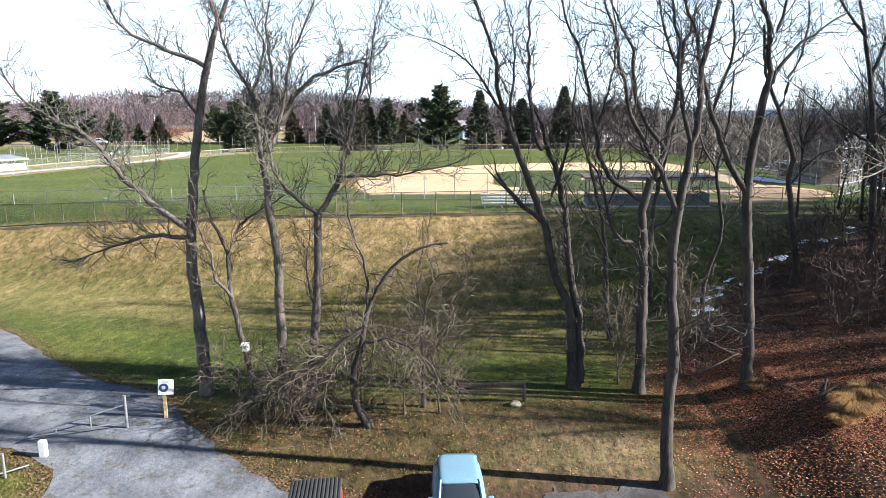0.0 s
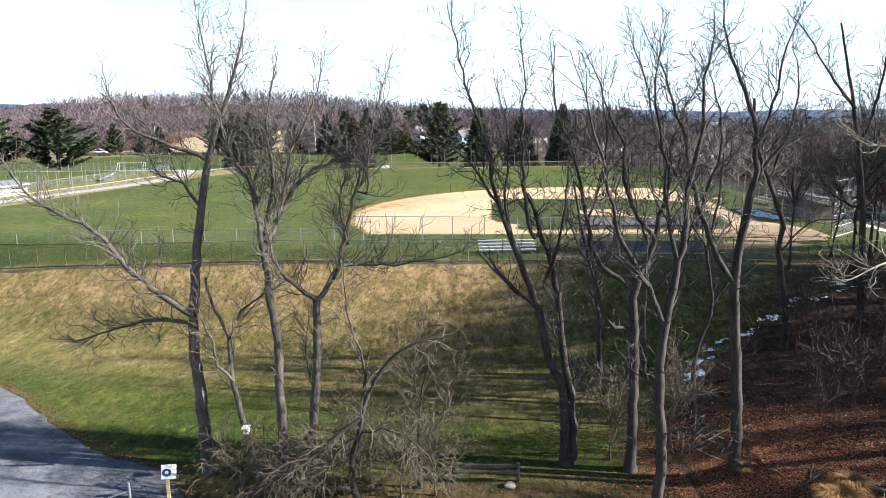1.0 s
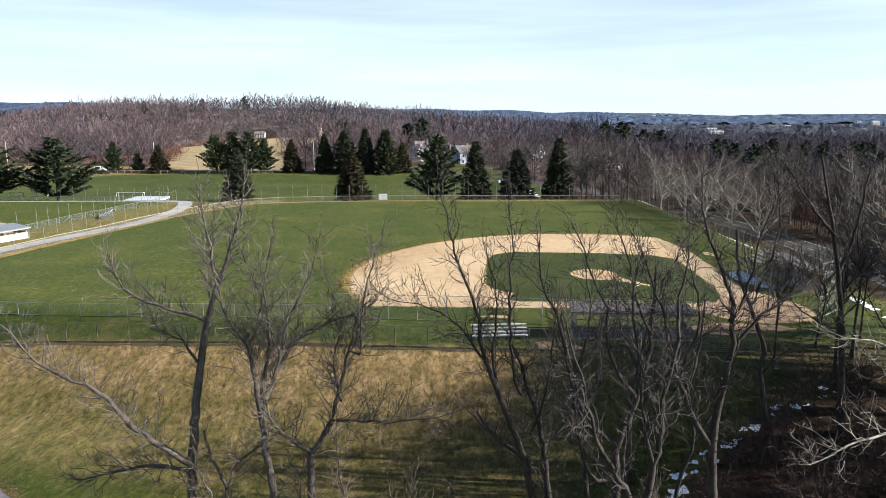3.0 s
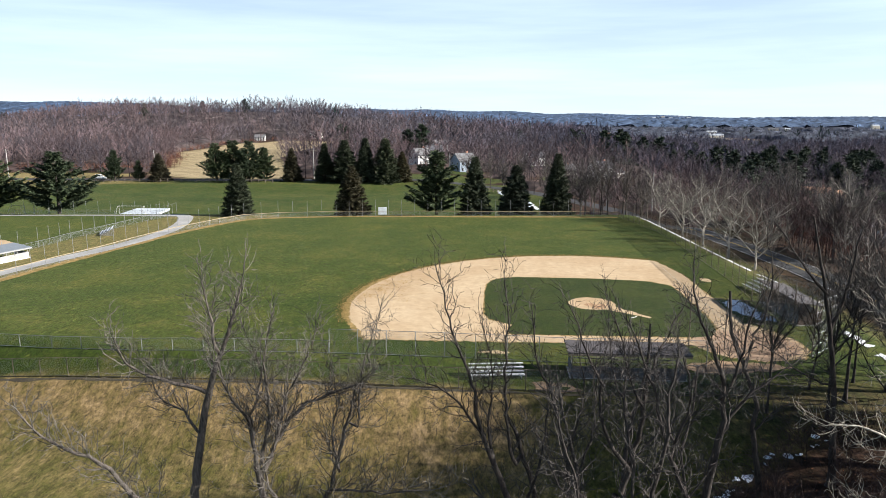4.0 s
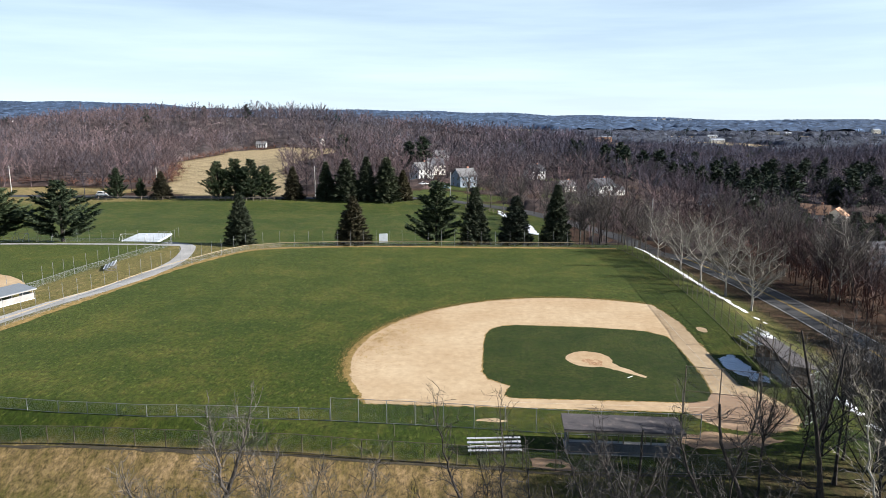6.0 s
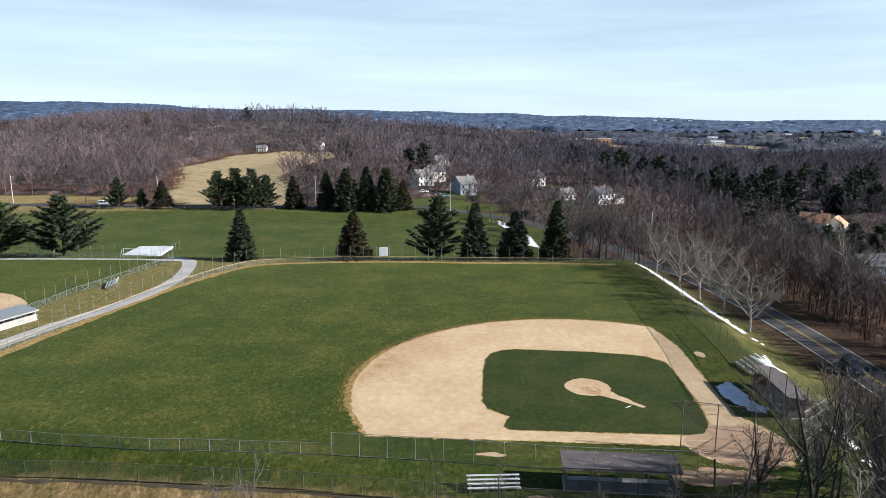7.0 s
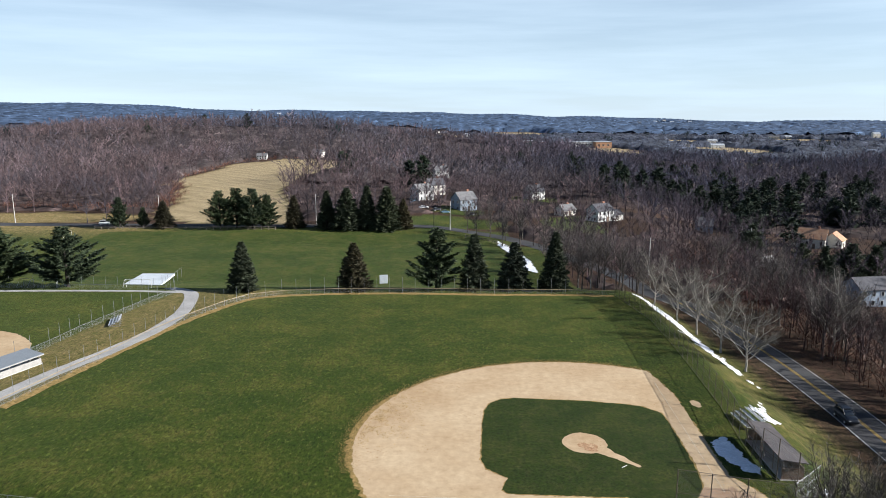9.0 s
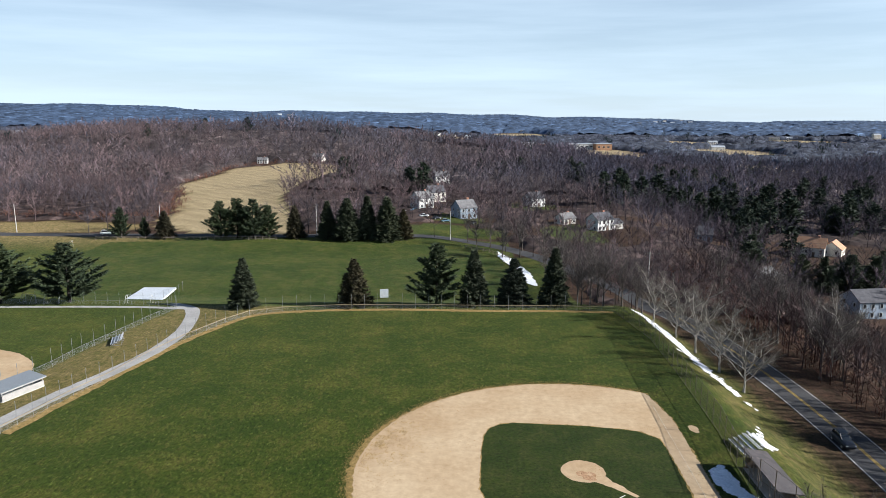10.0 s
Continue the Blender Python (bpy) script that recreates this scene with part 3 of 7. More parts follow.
sheet("infield_grass_edge", [((x - tc[0]) * 1.014 + tc[0], (y - tc[1]) * 1.014 + tc[1]) for x, y in turf], 0.019, M_DIRT_EDGE, "brown fringe of dead grass round the infield turf", rag=0.16, seed=15, step=0.14)
sheet("infield_grass", turf, 0.024, M_INFIELD, "dark green mown infield grass", rag=0.13, seed=5, step=0.14)
tow = (HOME - MOUND).normalized()
side = Vector((tow.y, -tow.x))
mound_pts = [tuple(MOUND - tow * 0.6 + 2.75 * (math.cos(a_) * tow + math.sin(a_) * side)) for a_ in [radians(22 + i * (338 - 22) / 22) for i in range(23)]]
mound_pts += [tuple(MOUND + tow * 3.0 - side * 0.75), tuple(MOUND + tow * 7.2 - side * 0.25), tuple(MOUND + tow * 7.3 + side * 0.2), tuple(MOUND + tow * 3.0 + side * 0.75)]
sheet("pitchers_mound", mound_pts, 0.034, M_DIRT, "tan clay mound with a worn path toward home", rag=0.14, seed=6, step=0.4)
sheet("worn_clay_patch", [tuple(MOUND + 0.95 * (math.cos(a_) * tow * 1.5 + math.sin(a_) * side) + 0.5 * tow + 0.5 * side) for a_ in [i * 0.52 for i in range(12)]], 0.042, M_DIRT_RED, "reddish dug-out landing spot on the mound", rag=0.4, seed=8, step=0.3)
sheet("home_plate_clay", [(HOME.x - 0.6 + 5.0 * math.cos(a_), HOME.y - 0.6 + 4.6 * math.sin(a_)) for a_ in [i * 0.21 for i in range(30)]], 0.0205, M_DIRT_HOME, "damp darker clay round home plate", rag=0.6, seed=7, step=0.3)
for nm, cx, cy, rx, ry in (("third", 4.9, 61.9, 1.6, 0.42), ("first", 35.8, 91.1, 0.6, 1.3)):
    sheet("on_deck_circle", [(cx + rx * math.cos(a_), cy + ry * math.sin(a_)) for a_ in [i * 0.42 for i in range(15)]], 0.012, M_DIRT, "small bare clay on-deck circle in the grass", rag=0.25, seed=9, step=0.4)
for u, w, a0, a1 in ((UA, UB, 3, 36), (UB, UA, 3, 34)):
    q = [HOME + a0 * u + 0.05 * w, HOME + a1 * u + 0.05 * w, HOME + a1 * u - 0.05 * w, HOME + a0 * u - 0.05 * w]
    sheet("foul_line", [tuple(v) for v in q], 0.03, paint("worn_line", (0.52, 0.43, 0.31), 0.9, 0.3), "faded chalk foul line on the clay", rag=0.04, seed=11, step=0.5)
sheet("left_infield_dirt", [(-110, 128), (-90, 126), (-78, 121.2), (-72.3, 116), (-70.2, 111.2), (-72, 108.5), (-80, 106), (-110, 104)], 0.02, M_DIRT, "pale clay infield of the neighbouring diamond", rag=0.25, seed=12)

# ---------------------------------------------------------------- roads and paths
ribbon("road", [(56.5, 20), (58.6, 60), (60.0, 85), (60.6, 100), (60.4, 118), (58.8, 138), (55.5, 160), (50, 182), (41, 206), (30, 232), (14, 252), (-13, 261), (-70, 258), (-130, 257), (-190, 259)], 6.3, 0.05, M_ASPHALT, "two-lane asphalt road with painted lines")
for off in (-0.16, 0.16):
    ribbon("centre_line", [(56.5 + off, 20), (58.6 + off, 60), (60.0 + off, 85), (60.6 + off, 100), (60.4 + off, 118), (58.8 + off, 138), (55.5 + off, 160)], 0.12, 0.062, M_YELLOW, "double yellow centre line", across=1)
for off in (-2.95, 2.95):
    ribbon("edge_line", [(56.5 + off, 20), (58.6 + off, 60), (60.0 + off, 85), (60.6 + off, 100), (60.4 + off, 118), (58.8 + off, 138), (55.5 + off, 160)], 0.12, 0.062, M_WHITELINE, "white edge line", across=1)
ribbon("walkway", [(-69, 70), (-63.4, 92), (-60.6, 101.8), (-56.7, 112.2), (-53.9, 123), (-53.1, 134), (-54.9, 145), (-57.5, 151.5), (-64, 157)], 3.0, 0.05, M_PATH, "pale grey stone-dust walkway", category="path", rag=0.3)
ribbon("walkway", [(-57, 151.5), (-75, 152.8), (-110, 152), (-150, 150)], 1.6, 0.055, M_PATH, "pale grey stone-dust walkway behind the fence", category="path", rag=0.3)
drive = [(-60, 75), (-40, 56), (-28.5, 40.4), (-25.2, 37.8), (-20.7, 33.6), (-16.9, 30.9), (-13.6, 29.4), (-11.4, 26.6), (-8.8, 24.0), (-6.6, 22.4), (-4.6, 21.6), (-3, 20), (-1, 6), (-40, 6), (-40, 17), (-20.5, 19), (-14.4, 20.5), (-15.4, 23.6), (-18.3, 25.0), (-25, 30), (-36, 42), (-66, 72)]


def patch(name, poly, z, material, label, step=0.35, seed=1, wob=0.5, category="ground"):
    """Ground cover over a plan polygon that follows the land, with a ragged edge."""
    return sheet(name, poly, z, material, label, step, wob, seed, True, "structure", category)


patch("driveway", drive, 0.035, M_GRAVEL, "grey gravel drive and car park", step=0.5, wob=0.22)
patch("gravel_patch", [(1.4, 14), (1.2, 19), (1.8, 21.4), (3.4, 22.4), (5.2, 22.0), (6.6, 22.5), (7.6, 21.2), (8.4, 18.5), (8.0, 14)], 0.03, M_MUD, "thin grey gravel at the muddy edge of the car park", 0.2, 31, 0.7)
M_FIELD2 = mown("second_field_grass", ((0.015, 0.031, 0.0034), (0.022, 0.040, 0.0048), (0.034, 0.050, 0.0066)), (0.085, 0.075, 0.026), 0.08, 0.5)
patch("second_field", [(-112, 178), (-124, 212), (-121, 245), (-60, 247.5), (-12, 246.5), (8, 239), (17, 226), (22, 206), (24, 186), (21, 166), (0, 161), (-24, 160), (-44, 160), (-60, 162), (-82, 164.5), (-98, 168)], 0.03, M_FIELD2, "dark green mown grass of the second field", 1.2, 33, 1.2)
snow_strip = [(43.6, 153), (45.2, 147.5), (46.6, 132), (47.8, 119.5), (49.6, 108.6), (50.6, 110), (50.2, 114.1), (49.2, 125.5), (48.8, 141.1), (46.1, 152)]
patch("snow_patch", snow_strip, 0.10, M_SNOW, "long strip of old white snow beside the road verge", 0.22, 2, 0.95, "snow")
for i, (cx, cy, r) in enumerate(((50.6, 106.6, 0.5), (51.0, 104.6, 0.3), (47.0, 121.5, 0.35), (46.0, 128.0, 0.4), (50.6, 118.0, 0.3), (45.9, 92.5, 0.45), (46.6, 94.6, 0.25), (45.2, 90.8, 0.5), (41.0, 60.5, 0.5), (42.6, 58.6, 0.6), (43.6, 56.6, 0.35))):
    patch("snow_patch", [(cx + 1.2 * r * math.cos(a_), cy + 1.6 * r * math.sin(a_)) for a_ in [j * 0.6 for j in range(11)]], 0.05, M_SNOW, "small scrap of melting snow on the verge", 0.16, 40 + i, 0.5, "snow")
patch("snow_patch", [(33.6, 79.3), (35.7, 81.0), (36.3, 77.6), (36.7, 73.1), (36.2, 71.5), (35.1, 71.9), (33.8, 74.3), (33.2, 76.8)], 0.07, M_SNOW, "patch of melting snow in the shade of the dugout", 0.14, 3, 0.5, "snow")
patch("snow_patch", [(41.6, 68.4), (42.2, 67.4), (41.7, 63.4), (41.0, 63.6), (41.3, 66.6)], 0.06, M_SNOW, "thin melting snow on the grass behind the backstop", 0.16, 4, 0.5, "snow")
patch("snow_patch", [(43.2, 89.5), (44.4, 91), (46.0, 87.0), (44.4, 85.6), (43.4, 86.6)], 0.07, M_SNOW, "thin melting snow beside the aluminium bleachers", 0.25, 5, 0.8, "snow")
patch("snow_patch", [(19.2, 238), (22.9, 225), (26.4, 205), (26.9, 188), (24.4, 190), (21.7, 213), (18.6, 230)], 0.12, M_SNOW, "strip of old snow along the edge of the far field", 0.4, 6, 0.5, "snow")
rs = random.Random(3)
for i in range(24):
    f = i / 23 + rs.uniform(-0.03, 0.03)
    cx, cy, r = 13.7 + 13.2 * f + rs.uniform(-0.4, 0.4), 37.4 + 7.4 * max(f, 0) ** 0.75 + rs.uniform(-0.5, 0.5), rs.choice((0.1, 0.14, 0.2, 0.32))
    patch("snow_patch", [(cx + 1.5 * r * math.cos(a_), cy + 0.6 * r * math.sin(a_)) for a_ in [j * 0.6 for j in range(11)]], 0.05, M_SNOW, "scrap of old snow among the brush on the bank", 0.12, 7 + i, 0.4, "snow")

# ---------------------------------------------------------------- trees


def tubes(lines, sides):
    """Tapered tubes round polylines, given as (points, radii)."""
    V_, T_, base = [], [], 0
    an = np.arange(sides) * 2 * np.pi / sides
    ca, sa = np.cos(an), np.sin(an)
    for P, R in lines:
        P = np.asarray(P, float)
        d = np.gradient(P, axis=0)
        d /= np.linalg.norm(d, axis=1)[:, None] + 1e-9
        ref = np.where(np.abs(d[:, 2:3]) > 0.9, [[1.0, 0, 0]], [[0, 0, 1.0]])
        u = np.cross(d, ref)
        u /= np.linalg.norm(u, axis=1)[:, None] + 1e-9
        w = np.cross(d, u)
        R = np.asarray(R, float)[:, None, None]
        ring = P[:, None] + R * (u[:, None] * ca[None, :, None] + w[:, None] * sa[None, :, None])
        k_ = len(P)
        V_.append(ring.reshape(-1, 3))
        i, j = np.meshgrid(np.arange(k_ - 1), np.arange(sides), indexing="ij")
        a, b2 = i * sides + j, i * sides + (j + 1) % sides
        T_.append(np.stack([a, b2, b2 + sides, a + sides], -1).reshape(-1, 4) + base)
        base += k_ * sides
    return np.concatenate(V_), np.concatenate(T_)


def rod_line(p0, d, length, rng, segs, bend, up):
    """A wavering shoot from p0 along d that bends upward."""
    pts, d = [p0], d / np.linalg.norm(d)
    s = length / segs
    for _ in range(segs):
        d = d + rng.normal(0, bend, 3) + np.array([0, 0, up])
        d /= np.linalg.norm(d)
        pts.append(pts[-1] + s * d)
    return np.array(pts)


def sprout(lines, rng, every, length, start, angle, r_ratio, segs=3, bend=0.16, up=0.12, cap=0.03, least=0.004):
    """Side shoots from polylines."""
    out = []
    for P, R in lines:
        seg = np.linalg.norm(np.diff(P, axis=0), axis=1)
        cum = np.r_[0, np.cumsum(seg)]
        total = cum[-1]
        s = start * total + rng.uniform(0, every)
        while s < total:
            i = min(np.searchsorted(cum, s) - 1, len(seg) - 1)
            i = max(i, 0)
            f = (s - cum[i]) / (seg[i] + 1e-9)
            p0 = P[i] + f * (P[i + 1] - P[i])
            r = R[i] + f * (R[i + 1] - R[i])
            d = (P[i + 1] - P[i]) / (seg[i] + 1e-9)
            q = rng.normal(0, 1, 3)
            q -= q @ d * d
            q /= np.linalg.norm(q) + 1e-9
            a = np.radians(rng.normal(angle, 12))
            ln = length * rng.uniform(0.45, 1.15) * (1.15 - 0.55 * s / total)
            pts = rod_line(p0, np.cos(a) * d + np.sin(a) * q, ln, rng, segs, bend, up)
            r0 = max(min(r * r_ratio, cap), least)
            out.append((pts, np.linspace(r0, max(least * 0.6, r0 * 0.25), len(pts))))
            s += every * rng.uniform(0.6, 1.5)
    return out


def ribbons(lines, rng):
    """Thin flat twigs along polylines that all have the same number of points."""
    P = np.array([q[0] for q in lines])
    R = np.array([q[1] for q in lines])[:, :-1, None]
    d = P[:, -1] - P[:, 0]
    w = np.cross(d, rng.normal(0, 1, d.shape))
    w /= np.linalg.norm(w, axis=1, keepdims=True) + 1e-9
    a, b_ = P[:, :-1] - w[:, None] * R, P[:, :-1] + w[:, None] * R
    k_ = P.shape[1] - 1
    v = np.concatenate([np.stack([a, b_], 2).reshape(len(P), 2 * k_, 3), P[:, -1:]], 1)
    f = []
    for i in range(k_ - 1):
        f += [[2 * i, 2 * i + 1, 2 * i + 3], [2 * i, 2 * i + 3, 2 * i + 2]]
    f.append([2 * k_ - 2, 2 * k_ - 1, 2 * k_])
    return v.reshape(-1, 3), (np.arange(len(P))[:, None, None] * (2 * k_ + 1) + np.array(f)[None]).reshape(-1, 3)


def spline(P, step):
    return np.array([tuple(v) for v in smooth_line([Vector(p_) for p_ in P], step)])


def bare_tree(at, limbs, seed, label, bark_m, twig_m, twigs=1.0, name="bare_tree", group="bare trees by the car park", droop=0.0, fine=2, lift=0.0):
    """A leafless tree: limbs as given, shoots and twigs grown from them."""
    rng = np.random.default_rng(seed)
    x, y = at
    z = float(land(x, y)) + lift
    if lift:
        r0, r1, p0, *rest = limbs[0]
        limbs = [(r0, r1, (0, 0, -lift), p0, *rest), *limbs[1:]]
    t = thing(name, (x, y, z - 0.05), label, "tree", group)
    main = []
    for i, (r0, r1, *P) in enumerate(limbs):
        if i:
            near = min((q for L_, R_ in main for q in L_), key=lambda q: float(((q - np.array(P[0])) ** 2).sum()))
            if 0.25 < np.linalg.norm(near - np.array(P[0])) < 2.2:
                P = [tuple(near), *P]
        L = spline(P, (0.9, 0.8, 0.45)[fine])
        L[1:-1] += rng.normal(0, 0.02 if i == 0 else (0.03, 0.05, 0.045)[fine], (len(L) - 2, 3))
        R = np.linspace(r0, r1, len(L))
        if i == 0:
            R = R * (1 + 0.5 * np.exp(-np.maximum(L[:, 2] + lift, 0) / 0.35))
        main.append((L, R))
    tv, tt = tubes(main, (4, 6, 10)[fine])
    bushy = name in ("brush", "shrub")
    if not bushy:
        part("trunk", mesh_np("trunk", tv, tt, bark_m, smooth=True), None, t)
    l1 = sprout(main[:1], rng, 0.6 / twigs, 1.7, 0.4, 55, 0.5, 5, bend=0.2, up=0.15 - droop, cap=0.028)
    l1 += sprout(main[1:], rng, (0.3, 0.24, 0.20)[fine] / twigs, 2.2, 0.1, 44, 0.55, 5, bend=0.26, up=0.14 - droop, cap=0.028, least=0.008)
    l1 += [(rod_line(P[-1], P[-1] - P[-2], rng.uniform(1.0, 2.0), rng, 5, 0.12, 0.1 - droop), np.linspace(R[-1], 0.005, 6)) for P, R in main[1:] for _ in range(2)]
    if fine == 2:
        l2 = sprout(l1, rng, 0.25, 1.2, 0.12, 46, 0.7, 4, bend=0.28, up=0.09 - droop, cap=0.016, least=0.012)
        l3 = sprout(l2, rng, 0.26, 0.62, 0.2, 44, 0.8, 2, bend=0.25, up=0.05 - droop, cap=0.012, least=0.009)
        v1, t1 = tubes(l1, 3)
        t1 = np.concatenate([t1[:, :3], t1[:, [0, 2, 3]]])
        v2, t2 = ribbons(l2, rng)
        v3, t3 = ribbons(l3, rng)
    else:
        l2 = sprout(l1, rng, 0.22 if fine else 0.4, 1.1, 0.12, 42, 0.7, 2, up=0.12 - droop, cap=0.026, least=0.018)
        v1, t1 = ribbons(l1, rng)
        v2, t2 = ribbons(l2, rng)
        v3, t3 = np.zeros((0, 3)), np.zeros((0, 3), int)
    v, q = np.concatenate([v1, v2, v3]), np.concatenate([t1, t2 + len(v1), t3 + len(v1) + len(v2)])
    if bushy:
        q = np.concatenate([q, tt[:, :3] + len(v), tt[:, [0, 2, 3]] + len(v)])
        v = np.concatenate([v, tv])
    nm = "stem_tangle" if bushy else "crown"
    part(nm, mesh_np(nm, v, q, twig_m), None, t)
    return t


FRONT = "bare trees by the car park"
GREY_TREE = "tall leafless tree with grey-brown bark at the grass edge"
DARK_TREE = "tall leafless tree with dark bark and many upright limbs"
limbs = []
limbs.append((0.3, 0.15, (0.0, 0.0, 0.0), (-0.1, 0.0, 3.6), (-0.2, 0.0, 6.7), (0.2, 0.0, 10.1), (0.6, 0.0, 12.5), (1.1, 0.0, 14.6)))
limbs.append((0.15, 0.03, (1.5, 0.0, 16.0), (1.7, 0.1, 16.5), (2.0, 0.3, 17.3), (2.3, 0.4, 18.3), (2.7, 0.6, 19.7)))
limbs.append((0.11, 0.03, (1.1, 0.0, 14.5), (0.3, -0.2, 15.0), (-0.8, -0.5, 15.4), (-1.8, -0.7, 15.7), (-2.1, -1.0, 16.2), (-2.3, -1.2, 17.1)))
limbs.append((0.08, 0.02, (0.4, 0.0, 12.7), (-0.3, 0.3, 13.6), (-1.4, 0.7, 13.8), (-1.9, 1.0, 14.8)))
limbs.append((0.16, 0.03, (-0.1, 0.0, 7.6), (-1.2, -0.3, 8.5), (-2.0, -0.6, 9.4), (-2.9, -0.9, 10.7), (-3.7, -1.1, 11.7), (-5.0, -1.4, 12.5), (-6.1, -1.7, 13.5), (-6.4, -2.0, 14.5)))
limbs.append((0.11, 0.03, (-0.4, 0.0, 7.3), (-2.1, 0.4, 7.3), (-3.6, 0.8, 6.9), (-5.0, 1.1, 6.4), (-6.1, 1.5, 6.0)))
limbs.append((0.08, 0.02, (1.7, 0.0, 16.4), (1.5, -0.3, 17.4), (1.5, -0.5, 18.6), (1.4, -0.8, 19.8)))
bare_tree((-11.6, 29.6), limbs, 297, GREY_TREE, M_TRUNK, M_TWIG_GREY, 1.35, group=FRONT)
limbs = []
limbs.append((0.16, 0.05, (0.0, 0.0, 0.0), (-0.5, 0.1, 2.6), (-0.9, 0.2, 4.7), (-1.0, 0.3, 6.7), (-1.6, 0.4, 8.0), (-1.9, 0.5, 9.4)))
limbs.append((0.08, 0.03, (-0.8, 0.0, 4.7), (-1.3, -0.3, 5.6), (-1.6, -0.5, 7.3), (-1.8, -0.8, 8.1)))
limbs.append((0.07, 0.02, (-0.9, 0.0, 6.7), (-0.3, 0.3, 7.9), (0.7, 0.6, 8.6), (1.9, 0.9, 9.3)))
bare_tree((-9.1, 28.9), limbs, 298, "slender leafless tree with crooked stems", M_TRUNK, M_TWIG, 1.0, group=FRONT)
limbs = []
limbs.append((0.24, 0.14, (0.0, 0.0, 0.0), (-0.0, 0.0, 3.7), (-0.0, 0.0, 6.5), (-0.2, 0.0, 8.3), (-0.3, 0.0, 10.0), (-0.5, 0.0, 11.3)))
limbs.append((0.11, 0.03, (-0.5, 0.0, 11.9), (-0.7, -0.2, 13.6), (-1.2, -0.5, 14.6), (-1.5, -0.8, 15.6), (-1.6, -1.0, 16.6)))
limbs.append((0.15, 0.03, (-0.3, 0.0, 10.6), (0.3, 0.2, 12.0), (1.4, 0.4, 13.7), (2.9, 0.6, 14.5), (4.3, 0.8, 14.9)))
limbs.append((0.1, 0.025, (-0.4, 0.0, 11.0), (0.1, 0.1, 13.1), (0.2, 0.1, 14.6), (0.1, 0.2, 16.1), (0.3, 0.3, 17.6)))
limbs.append((0.09, 0.02, (0.3, 0.0, 12.0), (0.9, -0.3, 13.7), (1.2, -0.6, 15.0), (2.1, -0.9, 16.5), (2.6, -1.2, 17.8)))
limbs.append((0.08, 0.02, (-0.5, 0.0, 11.9), (-0.7, 0.4, 13.5), (-0.3, 0.8, 15.2), (-0.9, 1.2, 16.9)))
bare_tree((-7.9, 29.1), limbs, 299, GREY_TREE, M_TRUNK, M_TWIG_GREY, 1.35, group=FRONT)
limbs = []
limbs.append((0.22, 0.17, (0.0, 0.0, 0.0), (0.4, 0.0, 3.7), (0.6, 0.0, 6.0), (0.7, 0.0, 8.3)))
limbs.append((0.13, 0.05, (0.7, 0.0, 8.3), (1.4, 0.1, 9.2), (1.9, 0.2, 10.7), (2.3, 0.3, 12.3), (2.8, 0.4, 14.1)))
limbs.append((0.12, 0.03, (0.7, 0.0, 8.4), (-0.2, -0.2, 9.1), (-0.8, -0.5, 9.9), (-1.1, -0.7, 11.4)))
limbs.append((0.07, 0.02, (1.7, 0.0, 9.9), (3.7, -0.3, 10.0), (5.6, -0.7, 10.2), (6.6, -1.0, 10.5)))
limbs.append((0.06, 0.015, (3.1, 0.0, 13.0), (3.2, 0.1, 15.1), (3.5, 0.2, 16.5), (4.0, 0.3, 18.0)))
limbs.append((0.06, 0.015, (2.2, 0.0, 10.9), (1.8, 0.3, 12.4), (2.1, 0.6, 14.2), (1.8, 0.9, 15.7)))
limbs.append((0.06, 0.02, (0.4, 0.0, 3.7), (-0.0, 0.5, 5.9), (0.1, 1.0, 7.1)))
bare_tree((-6.8, 29.3), limbs, 300, GREY_TREE, M_TRUNK, M_TWIG_GREY, 1.35, group=FRONT)
limbs = []
limbs.append((0.16, 0.04, (0.0, 0.0, 0.0), (-0.6, 0.0, 1.5), (-0.2, 0.0, 3.7), (0.2, 0.0, 5.3), (1.1, 0.0, 6.7), (2.2, 0.0, 7.5), (3.3, 0.0, 7.7)))
limbs.append((0.08, 0.02, (-0.2, 0.0, 3.7), (1.2, -0.2, 3.8), (2.6, -0.4, 2.8), (3.2, -0.6, 1.7)))
limbs.append((0.09, 0.02, (-0.0, 0.0, 4.4), (-0.8, -0.2, 3.8), (-2.4, -0.4, 2.7), (-4.0, -0.6, 1.6), (-5.6, -0.8, 0.7)))
limbs.append((0.06, 0.02, (0.1, 0.0, 5.1), (-0.1, 0.2, 7.1), (-0.6, 0.4, 8.7), (-0.7, 0.6, 9.8)))
limbs.append((0.05, 0.02, (-0.2, 0.0, 3.5), (-1.1, -0.3, 2.9), (-1.7, -0.6, 1.6), (-1.1, -0.9, 0.2)))
bare_tree((-3.8, 26.3), limbs, 301, "leaning leafless tree with drooping tangled branches", M_TRUNK_DARK, M_TWIG, 1.0, group=FRONT, droop=0.14)
limbs = []
limbs.append((0.09, 0.025, (0.0, 0.0, 0.0), (0.0, 0.0, 3.1), (0.4, 0.0, 5.6), (1.3, 0.0, 6.0)))
limbs.append((0.06, 0.02, (0.0, 0.0, 2.1), (1.0, 0.2, 3.3), (1.3, 0.3, 4.8), (1.7, 0.5, 5.4)))
limbs.append((0.03, 0.012, (0.1, 0.0, 4.1), (-0.2, -0.2, 5.7), (0.1, -0.4, 7.1)))
bare_tree((-1.6, 27.9), limbs, 302, "small crooked leafless tree among the shrubs", M_TRUNK_DARK, M_TWIG, 1.0, group=FRONT)
limbs = []
